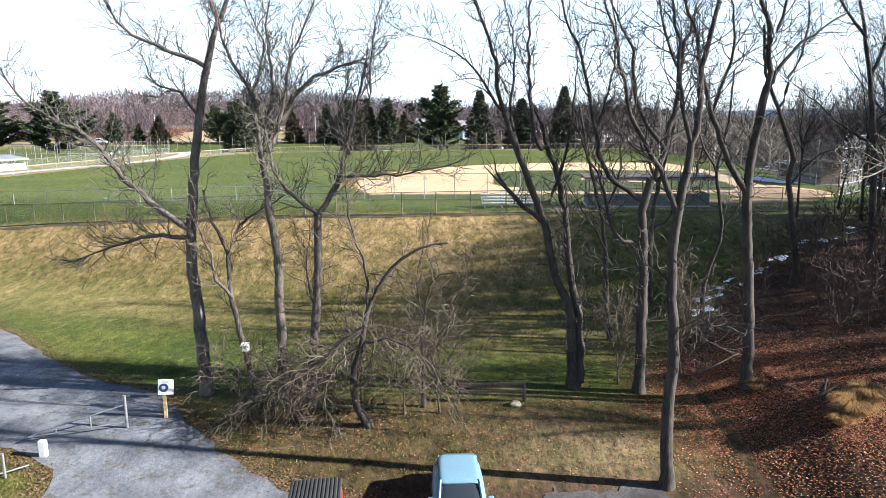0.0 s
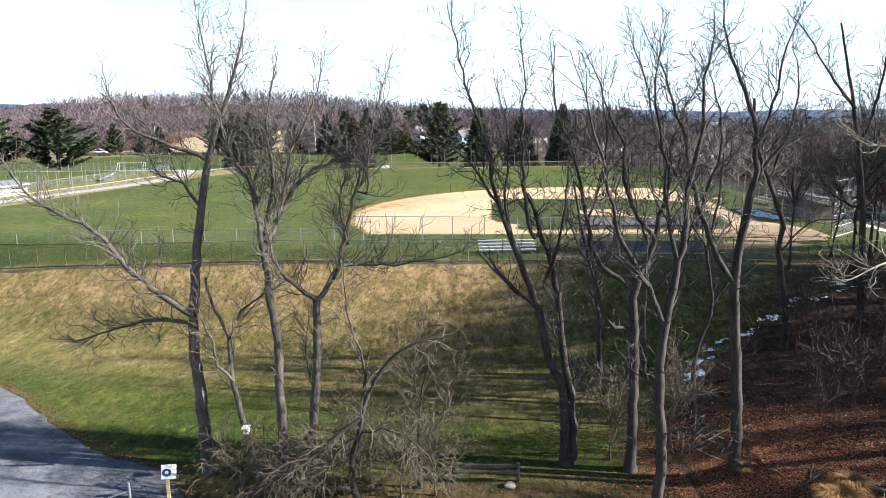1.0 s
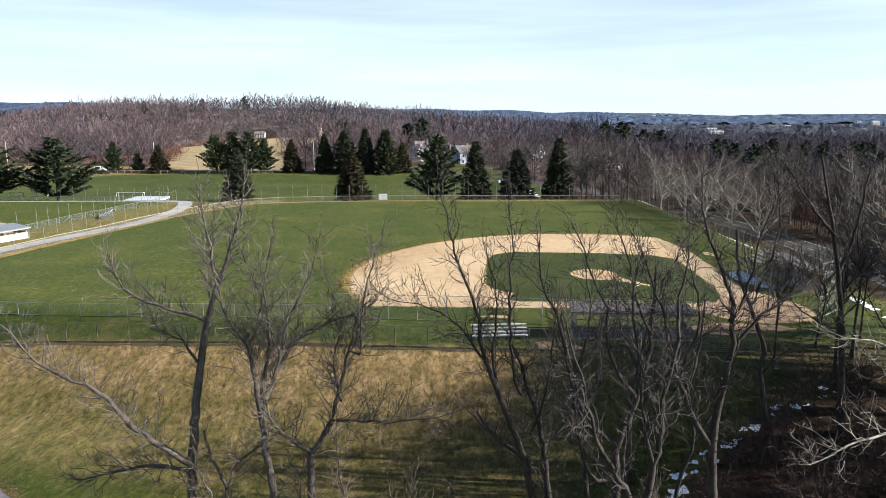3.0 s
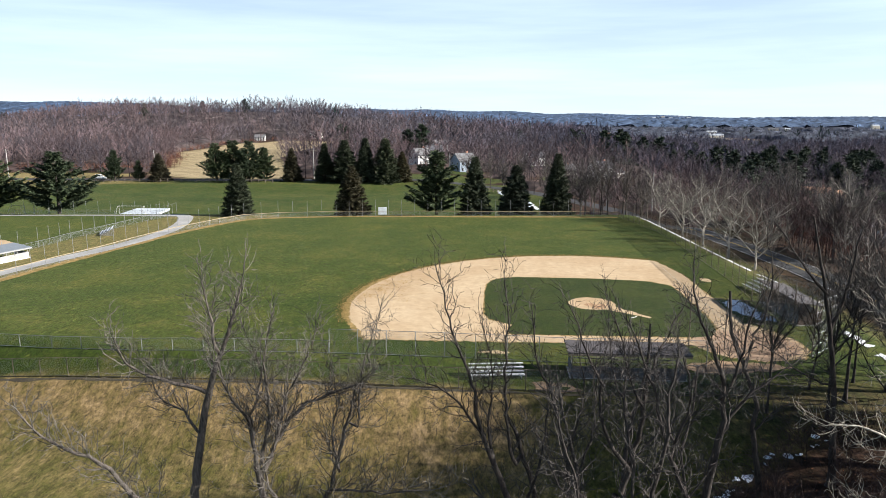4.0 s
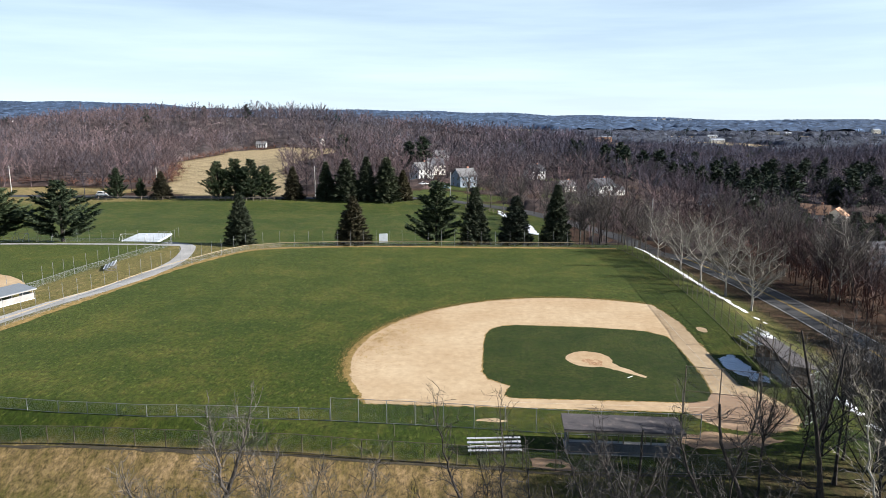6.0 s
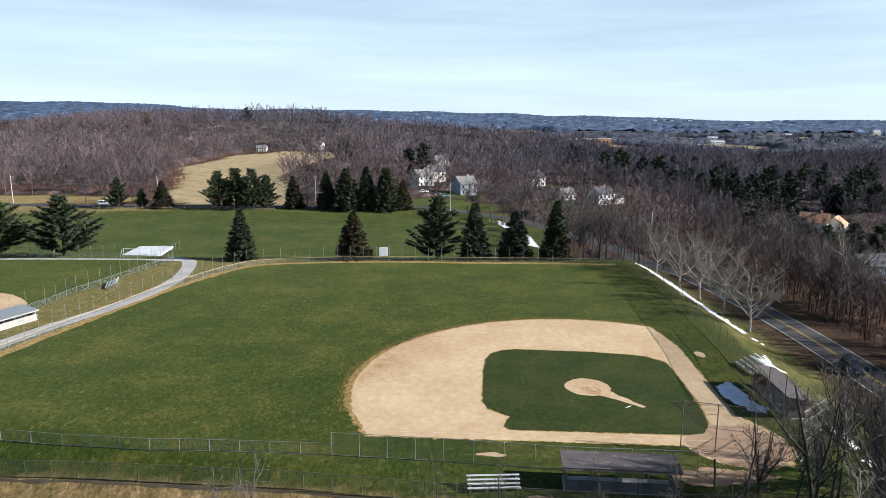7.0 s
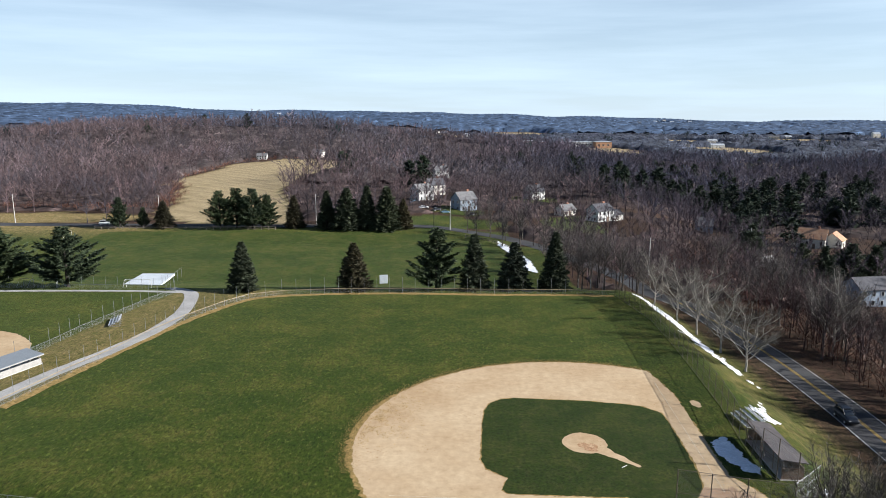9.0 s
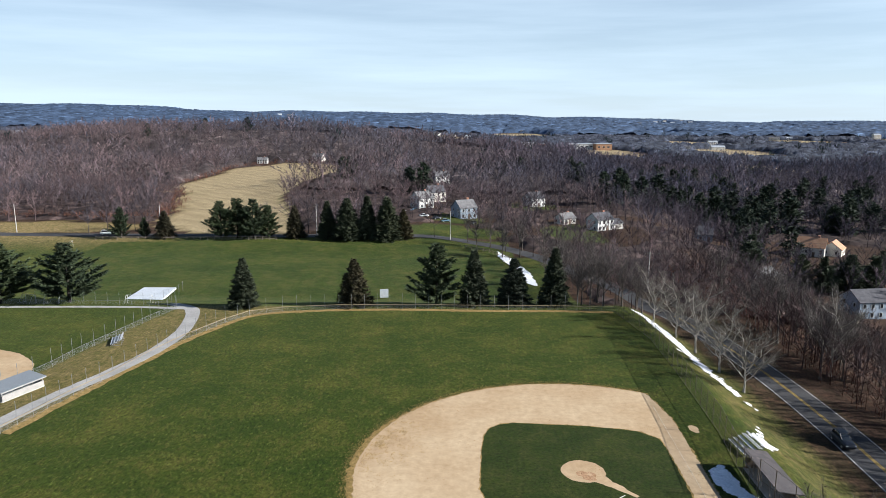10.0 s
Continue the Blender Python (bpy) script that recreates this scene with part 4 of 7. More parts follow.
limbs.append((0.24, 0.13, (0.0, 0.0, 0.0), (-0.2, 0.0, 3.6), (-0.9, 0.0, 5.4), (-1.4, 0.0, 7.7), (-2.1, 0.0, 9.5), (-2.9, 0.0, 11.7)))
limbs.append((0.22, 0.1, (0.4, 0.0, -0.0), (0.2, 0.1, 3.5), (-0.2, 0.3, 5.6), (-0.5, 0.4, 8.2), (-1.0, 0.6, 10.2), (-1.5, 0.7, 12.0)))
limbs.append((0.12, 0.025, (-2.5, 0.0, 10.6), (-3.3, -0.1, 12.6), (-3.7, -0.2, 15.0), (-4.5, -0.3, 17.0), (-4.9, -0.4, 18.6), (-5.2, -0.5, 19.9)))
limbs.append((0.1, 0.02, (-1.6, 0.0, 10.9), (-2.0, 0.3, 12.7), (-2.2, 0.6, 15.8), (-2.0, 0.9, 17.8), (-2.2, 1.2, 19.5)))
limbs.append((0.07, 0.015, (-3.3, 0.0, 12.6), (-4.4, -0.3, 14.2), (-5.7, -0.7, 15.3), (-6.9, -1.0, 15.6)))
limbs.append((0.08, 0.02, (-2.6, 0.0, 10.9), (-2.9, 0.3, 12.9), (-2.7, 0.7, 15.0), (-3.1, 1.0, 17.0)))
limbs.append((0.08, 0.02, (-1.2, 0.0, 8.7), (-0.5, 0.1, 10.8), (-0.2, 0.3, 12.9), (-0.1, 0.4, 15.0)))
limbs.append((0.12, 0.09, (-1.4, 0.0, 7.7), (-2.4, -0.1, 8.5), (-3.1, -0.3, 9.3)))
bare_tree((5.2, 29.8), limbs, 303, DARK_TREE, M_TRUNK_DARK, M_TWIG_DARK, 0.85, group=FRONT)
limbs = []
limbs.append((0.24, 0.17, (0.0, 0.0, 0.0), (-0.0, 0.0, 3.8), (-0.1, 0.0, 6.8), (-0.2, 0.0, 8.3), (0.1, 0.0, 9.7)))
limbs.append((0.14, 0.03, (0.3, 0.0, 9.8), (0.9, 0.1, 11.9), (1.2, 0.2, 14.0), (1.5, 0.4, 15.8), (2.2, 0.5, 17.3), (3.0, 0.6, 18.9)))
limbs.append((0.12, 0.03, (-0.0, 0.0, 8.7), (-1.7, -0.1, 9.8), (-2.4, -0.2, 11.7), (-2.9, -0.4, 14.2), (-3.8, -0.5, 16.2), (-4.0, -0.6, 17.9)))
limbs.append((0.11, 0.025, (0.5, 0.0, 11.1), (-0.6, 0.2, 12.9), (-0.8, 0.4, 15.0), (-1.4, 0.7, 16.5), (-2.0, 0.9, 18.1)))
limbs.append((0.07, 0.02, (1.1, 0.0, 14.0), (0.2, -0.3, 15.8), (-0.1, -0.5, 17.3), (-0.8, -0.8, 18.8)))
limbs.append((0.06, 0.02, (-2.4, 0.0, 11.6), (-1.9, -0.4, 13.4), (-1.8, -0.8, 15.2), (-2.1, -1.2, 17.0)))
limbs.append((0.1, 0.03, (-0.1, 0.0, 6.8), (-1.4, -0.3, 7.4), (-2.2, -0.5, 9.6), (-3.1, -0.8, 11.5)))
bare_tree((8.1, 29.2), limbs, 304, DARK_TREE, M_TRUNK_DARK, M_TWIG_DARK, 0.8, group=FRONT)
limbs = []
limbs.append((0.22, 0.14, (0.0, 0.0, 0.0), (-0.1, 0.0, 3.0), (-0.0, 0.0, 5.0), (-0.2, 0.0, 7.4), (-0.2, 0.0, 9.3), (0.1, 0.0, 11.2)))
limbs.append((0.13, 0.03, (0.1, 0.0, 11.2), (0.4, 0.1, 13.0), (0.5, 0.2, 14.4), (0.8, 0.3, 16.1), (0.9, 0.4, 17.6), (1.1, 0.5, 19.1)))
limbs.append((0.11, 0.025, (-0.1, 0.0, 9.7), (-0.8, -0.1, 11.2), (-1.6, -0.2, 12.6), (-2.2, -0.4, 14.0), (-2.6, -0.5, 15.7), (-3.1, -0.6, 17.3)))
limbs.append((0.08, 0.02, (0.2, 0.0, 12.1), (-0.2, 0.2, 13.8), (-0.2, 0.4, 15.4), (-0.6, 0.7, 17.2), (-0.5, 0.9, 18.7)))
limbs.append((0.03, 0.01, (-0.1, 0.0, 5.8), (0.6, -0.2, 6.3), (1.2, -0.4, 6.2)))
limbs.append((0.04, 0.01, (-0.2, 0.0, 7.4), (-0.9, 0.2, 8.1), (-1.6, 0.4, 8.0)))
bare_tree((7.2, 22.3), limbs, 305, DARK_TREE, M_TRUNK_DARK, M_TWIG_DARK, 0.8, group=FRONT)
limbs = []
limbs.append((0.25, 0.15, (0.0, 0.0, 0.0), (-0.1, 0.0, 3.0), (-0.4, 0.0, 6.2), (-0.6, 0.0, 8.5), (-0.4, 0.0, 10.7), (-0.1, 0.0, 12.7)))
limbs.append((0.14, 0.03, (-0.6, 0.0, 8.5), (-1.5, -0.2, 9.7), (-2.3, -0.3, 11.6), (-2.9, -0.5, 13.4), (-3.6, -0.6, 15.5), (-4.4, -0.8, 17.5)))
limbs.append((0.12, 0.025, (-0.1, 0.0, 12.7), (-0.1, 0.1, 14.9), (-0.9, 0.1, 16.8), (-1.5, 0.2, 18.5), (-1.7, 0.3, 20.0)))
limbs.append((0.1, 0.02, (-0.2, 0.0, 12.5), (0.9, 0.3, 14.0), (2.2, 0.5, 15.0), (3.3, 0.8, 15.6)))
limbs.append((0.08, 0.02, (-0.2, 0.0, 14.2), (0.4, -0.2, 15.9), (0.5, -0.4, 17.5), (0.9, -0.6, 19.1)))
limbs.append((0.08, 0.02, (-2.2, 0.0, 11.6), (-1.8, -0.4, 13.6), (-1.9, -0.8, 15.2), (-2.6, -1.2, 17.0)))
bare_tree((12.4, 28.0), limbs, 306, DARK_TREE, M_TRUNK_DARK, M_TWIG_DARK, 0.8, group=FRONT)
limbs = []
limbs.append((0.2, 0.07, (0.0, 0.0, 0.0), (-0.8, 0.0, 4.5), (-0.6, 0.0, 5.6), (-1.7, 0.0, 8.4), (-2.5, 0.0, 10.3), (-2.8, 0.0, 12.8)))
limbs.append((0.09, 0.02, (-1.7, 0.0, 8.4), (-0.7, 0.3, 10.9), (-0.1, 0.6, 13.4), (-0.5, 0.9, 15.8)))
limbs.append((0.06, 0.02, (-0.7, 0.0, 4.1), (0.7, -0.4, 5.9), (2.4, -0.8, 6.2)))
bare_tree((19.5, 38.5), limbs, 307, DARK_TREE, M_TRUNK_DARK, M_TWIG_DARK, 0.7, group=FRONT, lift=1.6)
limbs = []
limbs.append((0.24, 0.05, (0.0, 0.0, 0.0), (-0.5, 0.0, 5.6), (-1.1, 0.0, 9.2), (-1.8, 0.0, 12.4), (-2.4, 0.0, 14.6), (-2.8, 0.0, 16.2)))
limbs.append((0.12, 0.03, (-1.1, 0.0, 9.2), (-0.1, 0.3, 12.1), (0.3, 0.5, 14.3), (0.8, 0.8, 15.9)))
limbs.append((0.1, 0.02, (-1.5, 0.0, 11.5), (-3.3, -0.3, 13.4), (-4.5, -0.6, 14.9), (-5.6, -0.9, 16.1)))
limbs.append((0.07, 0.02, (-0.5, 0.0, 5.6), (-2.6, -0.5, 6.6), (-4.6, -1.0, 8.0), (-6.2, -1.5, 9.0)))
bare_tree((24.7, 40.0), limbs, 308, DARK_TREE, M_TRUNK_DARK, M_TWIG_DARK, 0.7, group=FRONT, lift=1.1)
limbs = []
limbs.append((0.17, 0.05, (0.0, 0.0, 0.0), (-0.4, 0.0, 3.0), (-0.7, 0.0, 6.8), (-1.5, 0.0, 9.8), (-2.1, 0.0, 12.8)))
limbs.append((0.08, 0.02, (-0.7, 0.0, 6.8), (0.2, 0.3, 9.2), (0.3, 0.5, 11.9), (0.9, 0.8, 14.2)))
limbs.append((0.06, 0.02, (-0.5, 0.0, 5.2), (-1.9, -0.4, 7.5), (-2.9, -0.8, 9.0)))
bare_tree((8.6, 36.5), limbs, 309, DARK_TREE, M_TRUNK_DARK, M_TWIG_DARK, 0.7, group=FRONT)
limbs = []
limbs.append((0.2, 0.06, (0.0, 0.0, 0.0), (-0.1, 0.0, 4.3), (0.2, 0.0, 7.6), (0.9, 0.0, 10.9), (1.0, 0.0, 13.8)))
limbs.append((0.09, 0.02, (0.2, 0.0, 7.6), (-0.9, 0.5, 10.3), (-1.3, 0.9, 13.2)))
limbs.append((0.09, 0.02, (-0.1, 0.0, 4.6), (1.7, -0.2, 6.7), (2.4, -0.5, 9.3), (2.5, -0.7, 11.9)))
bare_tree((11.7, 40.0), limbs, 310, DARK_TREE, M_TRUNK_DARK, M_TWIG_DARK, 0.7, group=FRONT)
limbs = []
limbs.append((0.13, 0.04, (0.0, 0.0, 0.0), (-0.1, 0.0, 3.0), (0.6, 0.0, 5.9), (0.2, 0.0, 8.7), (0.6, 0.0, 11.2), (0.7, 0.0, 13.6)))
limbs.append((0.06, 0.02, (0.6, 0.0, 5.9), (1.6, 0.3, 7.3), (2.2, 0.6, 8.9)))
limbs.append((0.06, 0.02, (0.2, 0.0, 8.7), (-0.8, -0.3, 10.4), (-1.2, -0.6, 12.6)))
bare_tree((12.5, 33.5), limbs, 311, DARK_TREE, M_TRUNK_DARK, M_TWIG_DARK, 0.7, group=FRONT)


def wild_limbs(rng, h, spread, forks=5, r=0.2):
    """Limbs of an upright tree of height h."""
    bx, by = rng.normal(0, 0.02 * h), rng.normal(0, 0.02 * h)
    limbs = [(r, r * 0.22, (0, 0, 0), (0.6 * bx, 0.3 * by, h * 0.2), (bx, by, h * 0.4), (0.7 * bx, 1.4 * by, h * 0.58))]
    for i in range(4):
        a, q = 1.57 * i + rng.uniform(-0.5, 0.5), rng.uniform(0.2, 0.5) * spread
        limbs.append((r * 0.42, 0.02, (0.8 * bx, 1.2 * by, h * (0.46 + 0.03 * i)), (0.4 * q * math.cos(a), 0.4 * q * math.sin(a), h * 0.68), (0.8 * q * math.cos(a + 0.3), 0.8 * q * math.sin(a + 0.3), h * 0.84), (q * math.cos(a), q * math.sin(a), h * rng.uniform(0.9, 1.02))))
    for i in range(forks):
        a, z0 = rng.uniform(0, 6.28), h * rng.uniform(0.22, 0.6)
        s = spread * rng.uniform(0.6, 1.1)
        limbs.append((r * 0.45, 0.02, (0, 0, z0), (0.35 * s * math.cos(a), 0.35 * s * math.sin(a), z0 + 0.12 * h), (0.75 * s * math.cos(a + 0.2), 0.75 * s * math.sin(a + 0.2), z0 + 0.25 * h), (s * math.cos(a + 0.3), s * math.sin(a + 0.3), min(h, z0 + rng.uniform(0.3, 0.42) * h))))
    return limbs


rng = np.random.default_rng(77)
# brush and saplings round the big trees
for i, (x, y, h, sp) in enumerate(((-9.6, 27.9, 2.2, 1.5), (-7.2, 27.4, 2.3, 1.8), (-5.4, 27.7, 2.4, 1.7), (-2.4, 27.2, 2.6, 1.3), (-0.9, 27.3, 3.0, 1.2), (-4.4, 28.6, 3.6, 1.3), (7.4, 30.2, 3.5, 0.9), (10.6, 31.0, 4.2, 1.0))):
    bare_tree((x, y), wild_limbs(rng, h, sp, 7, 0.045), 300 + i, "tangled leafless shrub with arching pale stems", M_TWIG_SHRUB, M_TWIG_SHRUB, 0.42, "shrub", "shrubs under the bare trees", droop=0.16)
used = set()


def plant(models, i, x, y, s, turn):
    """The model itself the first time, copies after that."""
    src = models[i % len(models)]
    m_ = pose(x, y, float(land(x, y)) - 0.1, 0, 0, turn)
    if src.name in used:
        src = copy_thing(src, m_)
    else:
        used.add(src.name)
        src.matrix_basis = m_
    src.scale = (s, s, s)
    return src


brush = [bare_tree((0, 0), wild_limbs(rng, 3.4, 1.5, 7, 0.04), 400 + i, "dark tangled leafless brush on the shady bank", M_BRUSH, M_BRUSH, 0.6, "brush", "brush on the bank", droop=0.08, fine=0) for i in range(5)]
k_ = 0
for i in range(120):
    x, y = rng.uniform(14.5, 40), rng.uniform(25, 46)
    if y > brush_edge(x) - 0.5 or (x < 19 and y < 29):
        continue
    plant(brush, k_, x, y, rng.uniform(0.45, 0.95), 47 * k_)
    k_ += 1
bank = [bare_tree((0, 0), wild_limbs(rng, 15, 3.8, 8, 0.18), 500 + i, "slim leafless tree with dark bark on the bank", M_TRUNK_DARK, M_TWIG_GREY, 0.75, "bare_tree", "bare trees on the bank", fine=1) for i in range(4)]
k_ = 0
for x, y, h in ((31.5, 50.5, 13), (35, 46, 15), (28.5, 47.5, 11), (40, 52, 14), (24.5, 48.5, 9), (33, 41, 14), (38, 37, 16), (44, 47, 15), (47, 55, 12), (29.5, 39, 14), (36, 52.5, 12), (42, 42, 16), (27, 34.5, 15), (31, 44.5, 13), (33.5, 48, 12), (38.5, 44, 14), (41, 47, 13), (44, 40, 15), (47, 42, 14), (30, 53, 9), (34.5, 54.5, 10), (38.5, 55.5, 10), (41.5, 54, 12), (44.5, 58, 10), (36.5, 49.5, 12), (40.5, 50, 13), (45, 51.5, 13)):
    plant(bank, k_, x, y, h / 15, 71 * k_)
    k_ += 1
# further trees, unseen east of the view, added to cast shade on the bank
for i in range(14):
    x, y = rng.uniform(26, 64), rng.uniform(22, 46)
    if x > 54 or x < 0.68 * y + 2:
        continue
    plant(bank, k_, x, y, rng.uniform(0.9, 1.25), 71 * k_)
    k_ += 1
# pale sycamore leaning in from the east
bare_tree((19.5, 26.5), [(0.2, 0.06, (0, 0, 0), (0.1, 0, 4), (-0.1, -0.2, 8), (-0.2, -0.4, 11)), (0.09, 0.02, (-0.1, -0.2, 8), (-1.0, -0.6, 9.6), (-2.4, -1.0, 10.6), (-4.0, -1.2, 10.9)), (0.08, 0.02, (0, -0.1, 6), (-1.2, -0.5, 6.6), (-2.8, -0.9, 6.5), (-4.6, -1.4, 5.9)), (0.08, 0.02, (-0.2, -0.4, 11), (-0.9, -0.6, 13), (-1.6, -0.4, 15), (-1.9, -0.2, 17.5)), (0.07, 0.02, (-0.1, -0.3, 9.5), (0.8, 0.2, 12), (1.2, 0.4, 15))], 610, "leafless sycamore with whitish upper branches", M_SYCAMORE, M_TWIG_PALE, 0.6, "bare_tree", "bare trees on the bank", lift=1.9)


def grown_tree(kind, seed, h, spread, forks, bark_m, twig_m, twigs):
    r_ = np.random.default_rng(seed)
    t = bare_tree((0, 0), wild_limbs(r_, h, spread, forks, h * 0.016), seed, kind, bark_m, twig_m, twigs, "bare_tree", "bare trees along the road", fine=1)
    return t


def gnarled_limbs(rng, h, spread, r):
    """A short trunk that breaks into crooked spreading limbs, each forked again."""
    limbs = [(r, r * 0.45, (0, 0, 0), (0.1, 0.05, h * 0.16), (-0.1, 0.1, h * 0.32), (0.1, 0, h * 0.5))]
    for i in range(8):
        a = 2.4 * i + rng.uniform(-0.4, 0.4)
        z0, s = h * (0.17 + 0.035 * i), spread * rng.uniform(0.65, 1.05) * (1 - 0.055 * i)
        z1 = h * min(1.0, 0.52 + 0.062 * i + rng.uniform(-0.06, 0.08))
        P_ = []
        for f in (0.0, 0.2, 0.45, 0.7, 1.0):
            b_ = a + rng.normal(0, 0.22)
            P_.append((s * f ** 0.8 * math.cos(b_), s * f ** 0.8 * math.sin(b_), z0 + (z1 - z0) * f ** 1.15 + rng.normal(0, 0.25) * (f > 0)))
        limbs.append((r * 0.5, 0.025, *P_))
        for k2 in (2, 3):
            b_, q = a + rng.choice((-1, 1)) * rng.uniform(0.6, 1.2), P_[k2]
            ln = spread * rng.uniform(0.3, 0.5)
            limbs.append((r * 0.28, 0.02, q, (q[0] + 0.5 * ln * math.cos(b_), q[1] + 0.5 * ln * math.sin(b_), q[2] + 0.3 * ln), (q[0] + ln * math.cos(b_ + 0.3), q[1] + ln * math.sin(b_ + 0.3), q[2] + ln * rng.uniform(0.5, 1.0))))
    return limbs


# sycamores and other bare trees along the road, copied from a few grown ones
syc = [bare_tree((0, 0), gnarled_limbs(np.random.default_rng(700 + i), 15 + i, 6.6, 0.23), 700 + i, "leafless sycamore with pale mottled bark beside the road", M_SYCAMORE, M_TWIG_SYC, 1.15, "bare_tree", "bare trees along the road", fine=1) for i in range(3)]
brown = [grown_tree("leafless brown roadside tree with a dense twiggy crown", 720 + i, 12 + i, 4.6, 10, M_TRUNK, M_TWIG_ROAD, 0.6) for i in range(4)]


for i, (x, y, s) in enumerate(((52.3, 112.4, 0.86), (51.7, 121.8, 0.9), (50.9, 132.0, 0.9), (49.8, 140.6, 0.86), (46.8, 146.9, 0.8), (72.0, 121.0, 1.0))):
    plant(syc, i, x, y, s, 70 * i)
k_ = 0
for x, y in [(46.0, 158), (42.0, 156), (38.0, 157), (35.5, 160), (33, 158), (47.5, 163), (43.5, 165), (38.5, 166), (34, 168), (41, 174), (36, 178), (31.5, 174), (46, 153), (29.5, 166), (40, 184), (33, 188), (30, 198), (36, 204), (32, 215), (26, 228), (22, 238), (17, 246), (28, 240), (9, 254), (12, 246), (20, 228)]:
    plant(brown, k_, x, y, 0.8 + 0.3 * ((k_ * 37) % 10) / 10, 53 * k_)
    k_ += 1
for i in range(34):
    x, y = 66.5 + rng.uniform(0, 18), rng.uniform(62, 190)
    plant(brown, k_, x, y, rng.uniform(0.7, 1.15), 53 * k_)
    k_ += 1

# ---------------------------------------------------------------- evergreens


def conifer(seed, h, r, kind, label, needle_m, gaps=0.0, rep=0):
    """An evergreen: trunk and whorls of boughs carrying many small sprays of needles."""
    rg = np.random.default_rng(seed)
    t = thing("evergreen_tree", (0, 0, 0), label, "tree", "evergreen trees")
    tv, tt = tubes([(np.array([[0, 0, 0], [0.03, 0, h * 0.5], [0, 0.02, h * 0.97]]), np.array([0.022 * h, 0.013 * h, 0.01]))], 8)
    part("trunk", mesh_np("trunk", tv, tt, M_TRUNK_DARK, smooth=True), None, t)
    V_, T_, base = [], [], 0
    z = h * (0.03 if kind == "spruce" else 0.07)
    while z < h * 0.985:
        f = z / h
        R = r * ((1 - f) ** 0.8 if kind == "spruce" else (1 - f) ** 0.62 * (0.76 + 0.24 * math.sin(17 * f + seed)))
        R = max(R, 0.12)
        count = 10 if kind == "spruce" else 7
        for b_ in range(count):
            if rg.random() < gaps:
                continue
            a = rg.uniform(0, 2 * np.pi)
            L = R * rg.uniform(0.72, 1.12)
            if kind == "pine" and rg.random() < 0.2:
                L *= 1.25
            tilt = -0.25 + 0.5 * f if kind == "spruce" else rg.uniform(0.0, 0.45)
            c = max(3, int(L / (0.6 if rep else 0.28)))
            s = (np.arange(c) + rg.uniform(0.2, 0.8, c)) / c
            s = 0.25 + 0.75 * s
            bow = tilt * L * s + (0.18 if kind == "spruce" else 0.25) * L * s * s
            pos = np.c_[L * s * np.cos(a), L * s * np.sin(a), z + bow]
            rep_ = rep or (9 if kind == 'spruce' else 10)
            P = np.repeat(pos, rep_, 0)
            size = np.repeat(0.20 + 0.26 * (1 - 0.4 * s) * (0.6 + 0.4 * min(R, 2) / 2) * (2.6 if rep else 1.0), rep_)
            yaw = a + rg.normal(0, 0.75, len(P))
            d = np.c_[np.cos(yaw), np.sin(yaw), rg.normal(0.1, 0.4, len(P))]
            w = np.c_[-np.sin(yaw), np.cos(yaw), rg.normal(0, 0.7, len(P))]
            P = P + rg.normal(0, 0.07, P.shape)
            ln, wd = size[:, None] * rg.uniform(1.1, 2.0, (len(P), 1)), size[:, None] * rg.uniform(0.16, 0.36, (len(P), 1)) * (1.4 if rep else 1.0)
            tri = np.stack([P - w * wd, P + w * wd, P + d * ln - np.array([0, 0, 0.05])], 1)
            V_.append(tri.reshape(-1, 3))
            T_.append(np.arange(len(P) * 3).reshape(-1, 3) + base)
            base += len(P) * 3
        z += (0.28 if kind == "spruce" else 0.40) * (0.75 + 0.5 * rg.random()) * max(1.0, h / 11)
    part("crown", mesh_np("crown", np.concatenate(V_), np.concatenate(T_), needle_m), None, t)
    return t


spruces = [conifer(31, 11.0, 3.7, "spruce", "dark blue-green spruce with a pointed crown", M_SPRUCE), conifer(32, 11.0, 3.2, "spruce", "slim dark green spruce tree behind the fence", M_SPRUCE), conifer(33, 10.0, 3.6, "spruce", "olive-brown conical evergreen tree by the field", M_YEW)]
far_pines = [conifer(51 + i, 12.0, 4.6, "pine", "dark evergreen tree standing among the bare woods", M_PINE_FAR, 0.2, 2) for i in range(2)]
pines = [conifer(41, 12.0, 6.2, "pine", "broad white pine with layered boughs", M_PINE, 0.12), conifer(42, 12.0, 4.9, "pine", "dense dark green pine tree beside the grass", M_PINE, 0.0)]
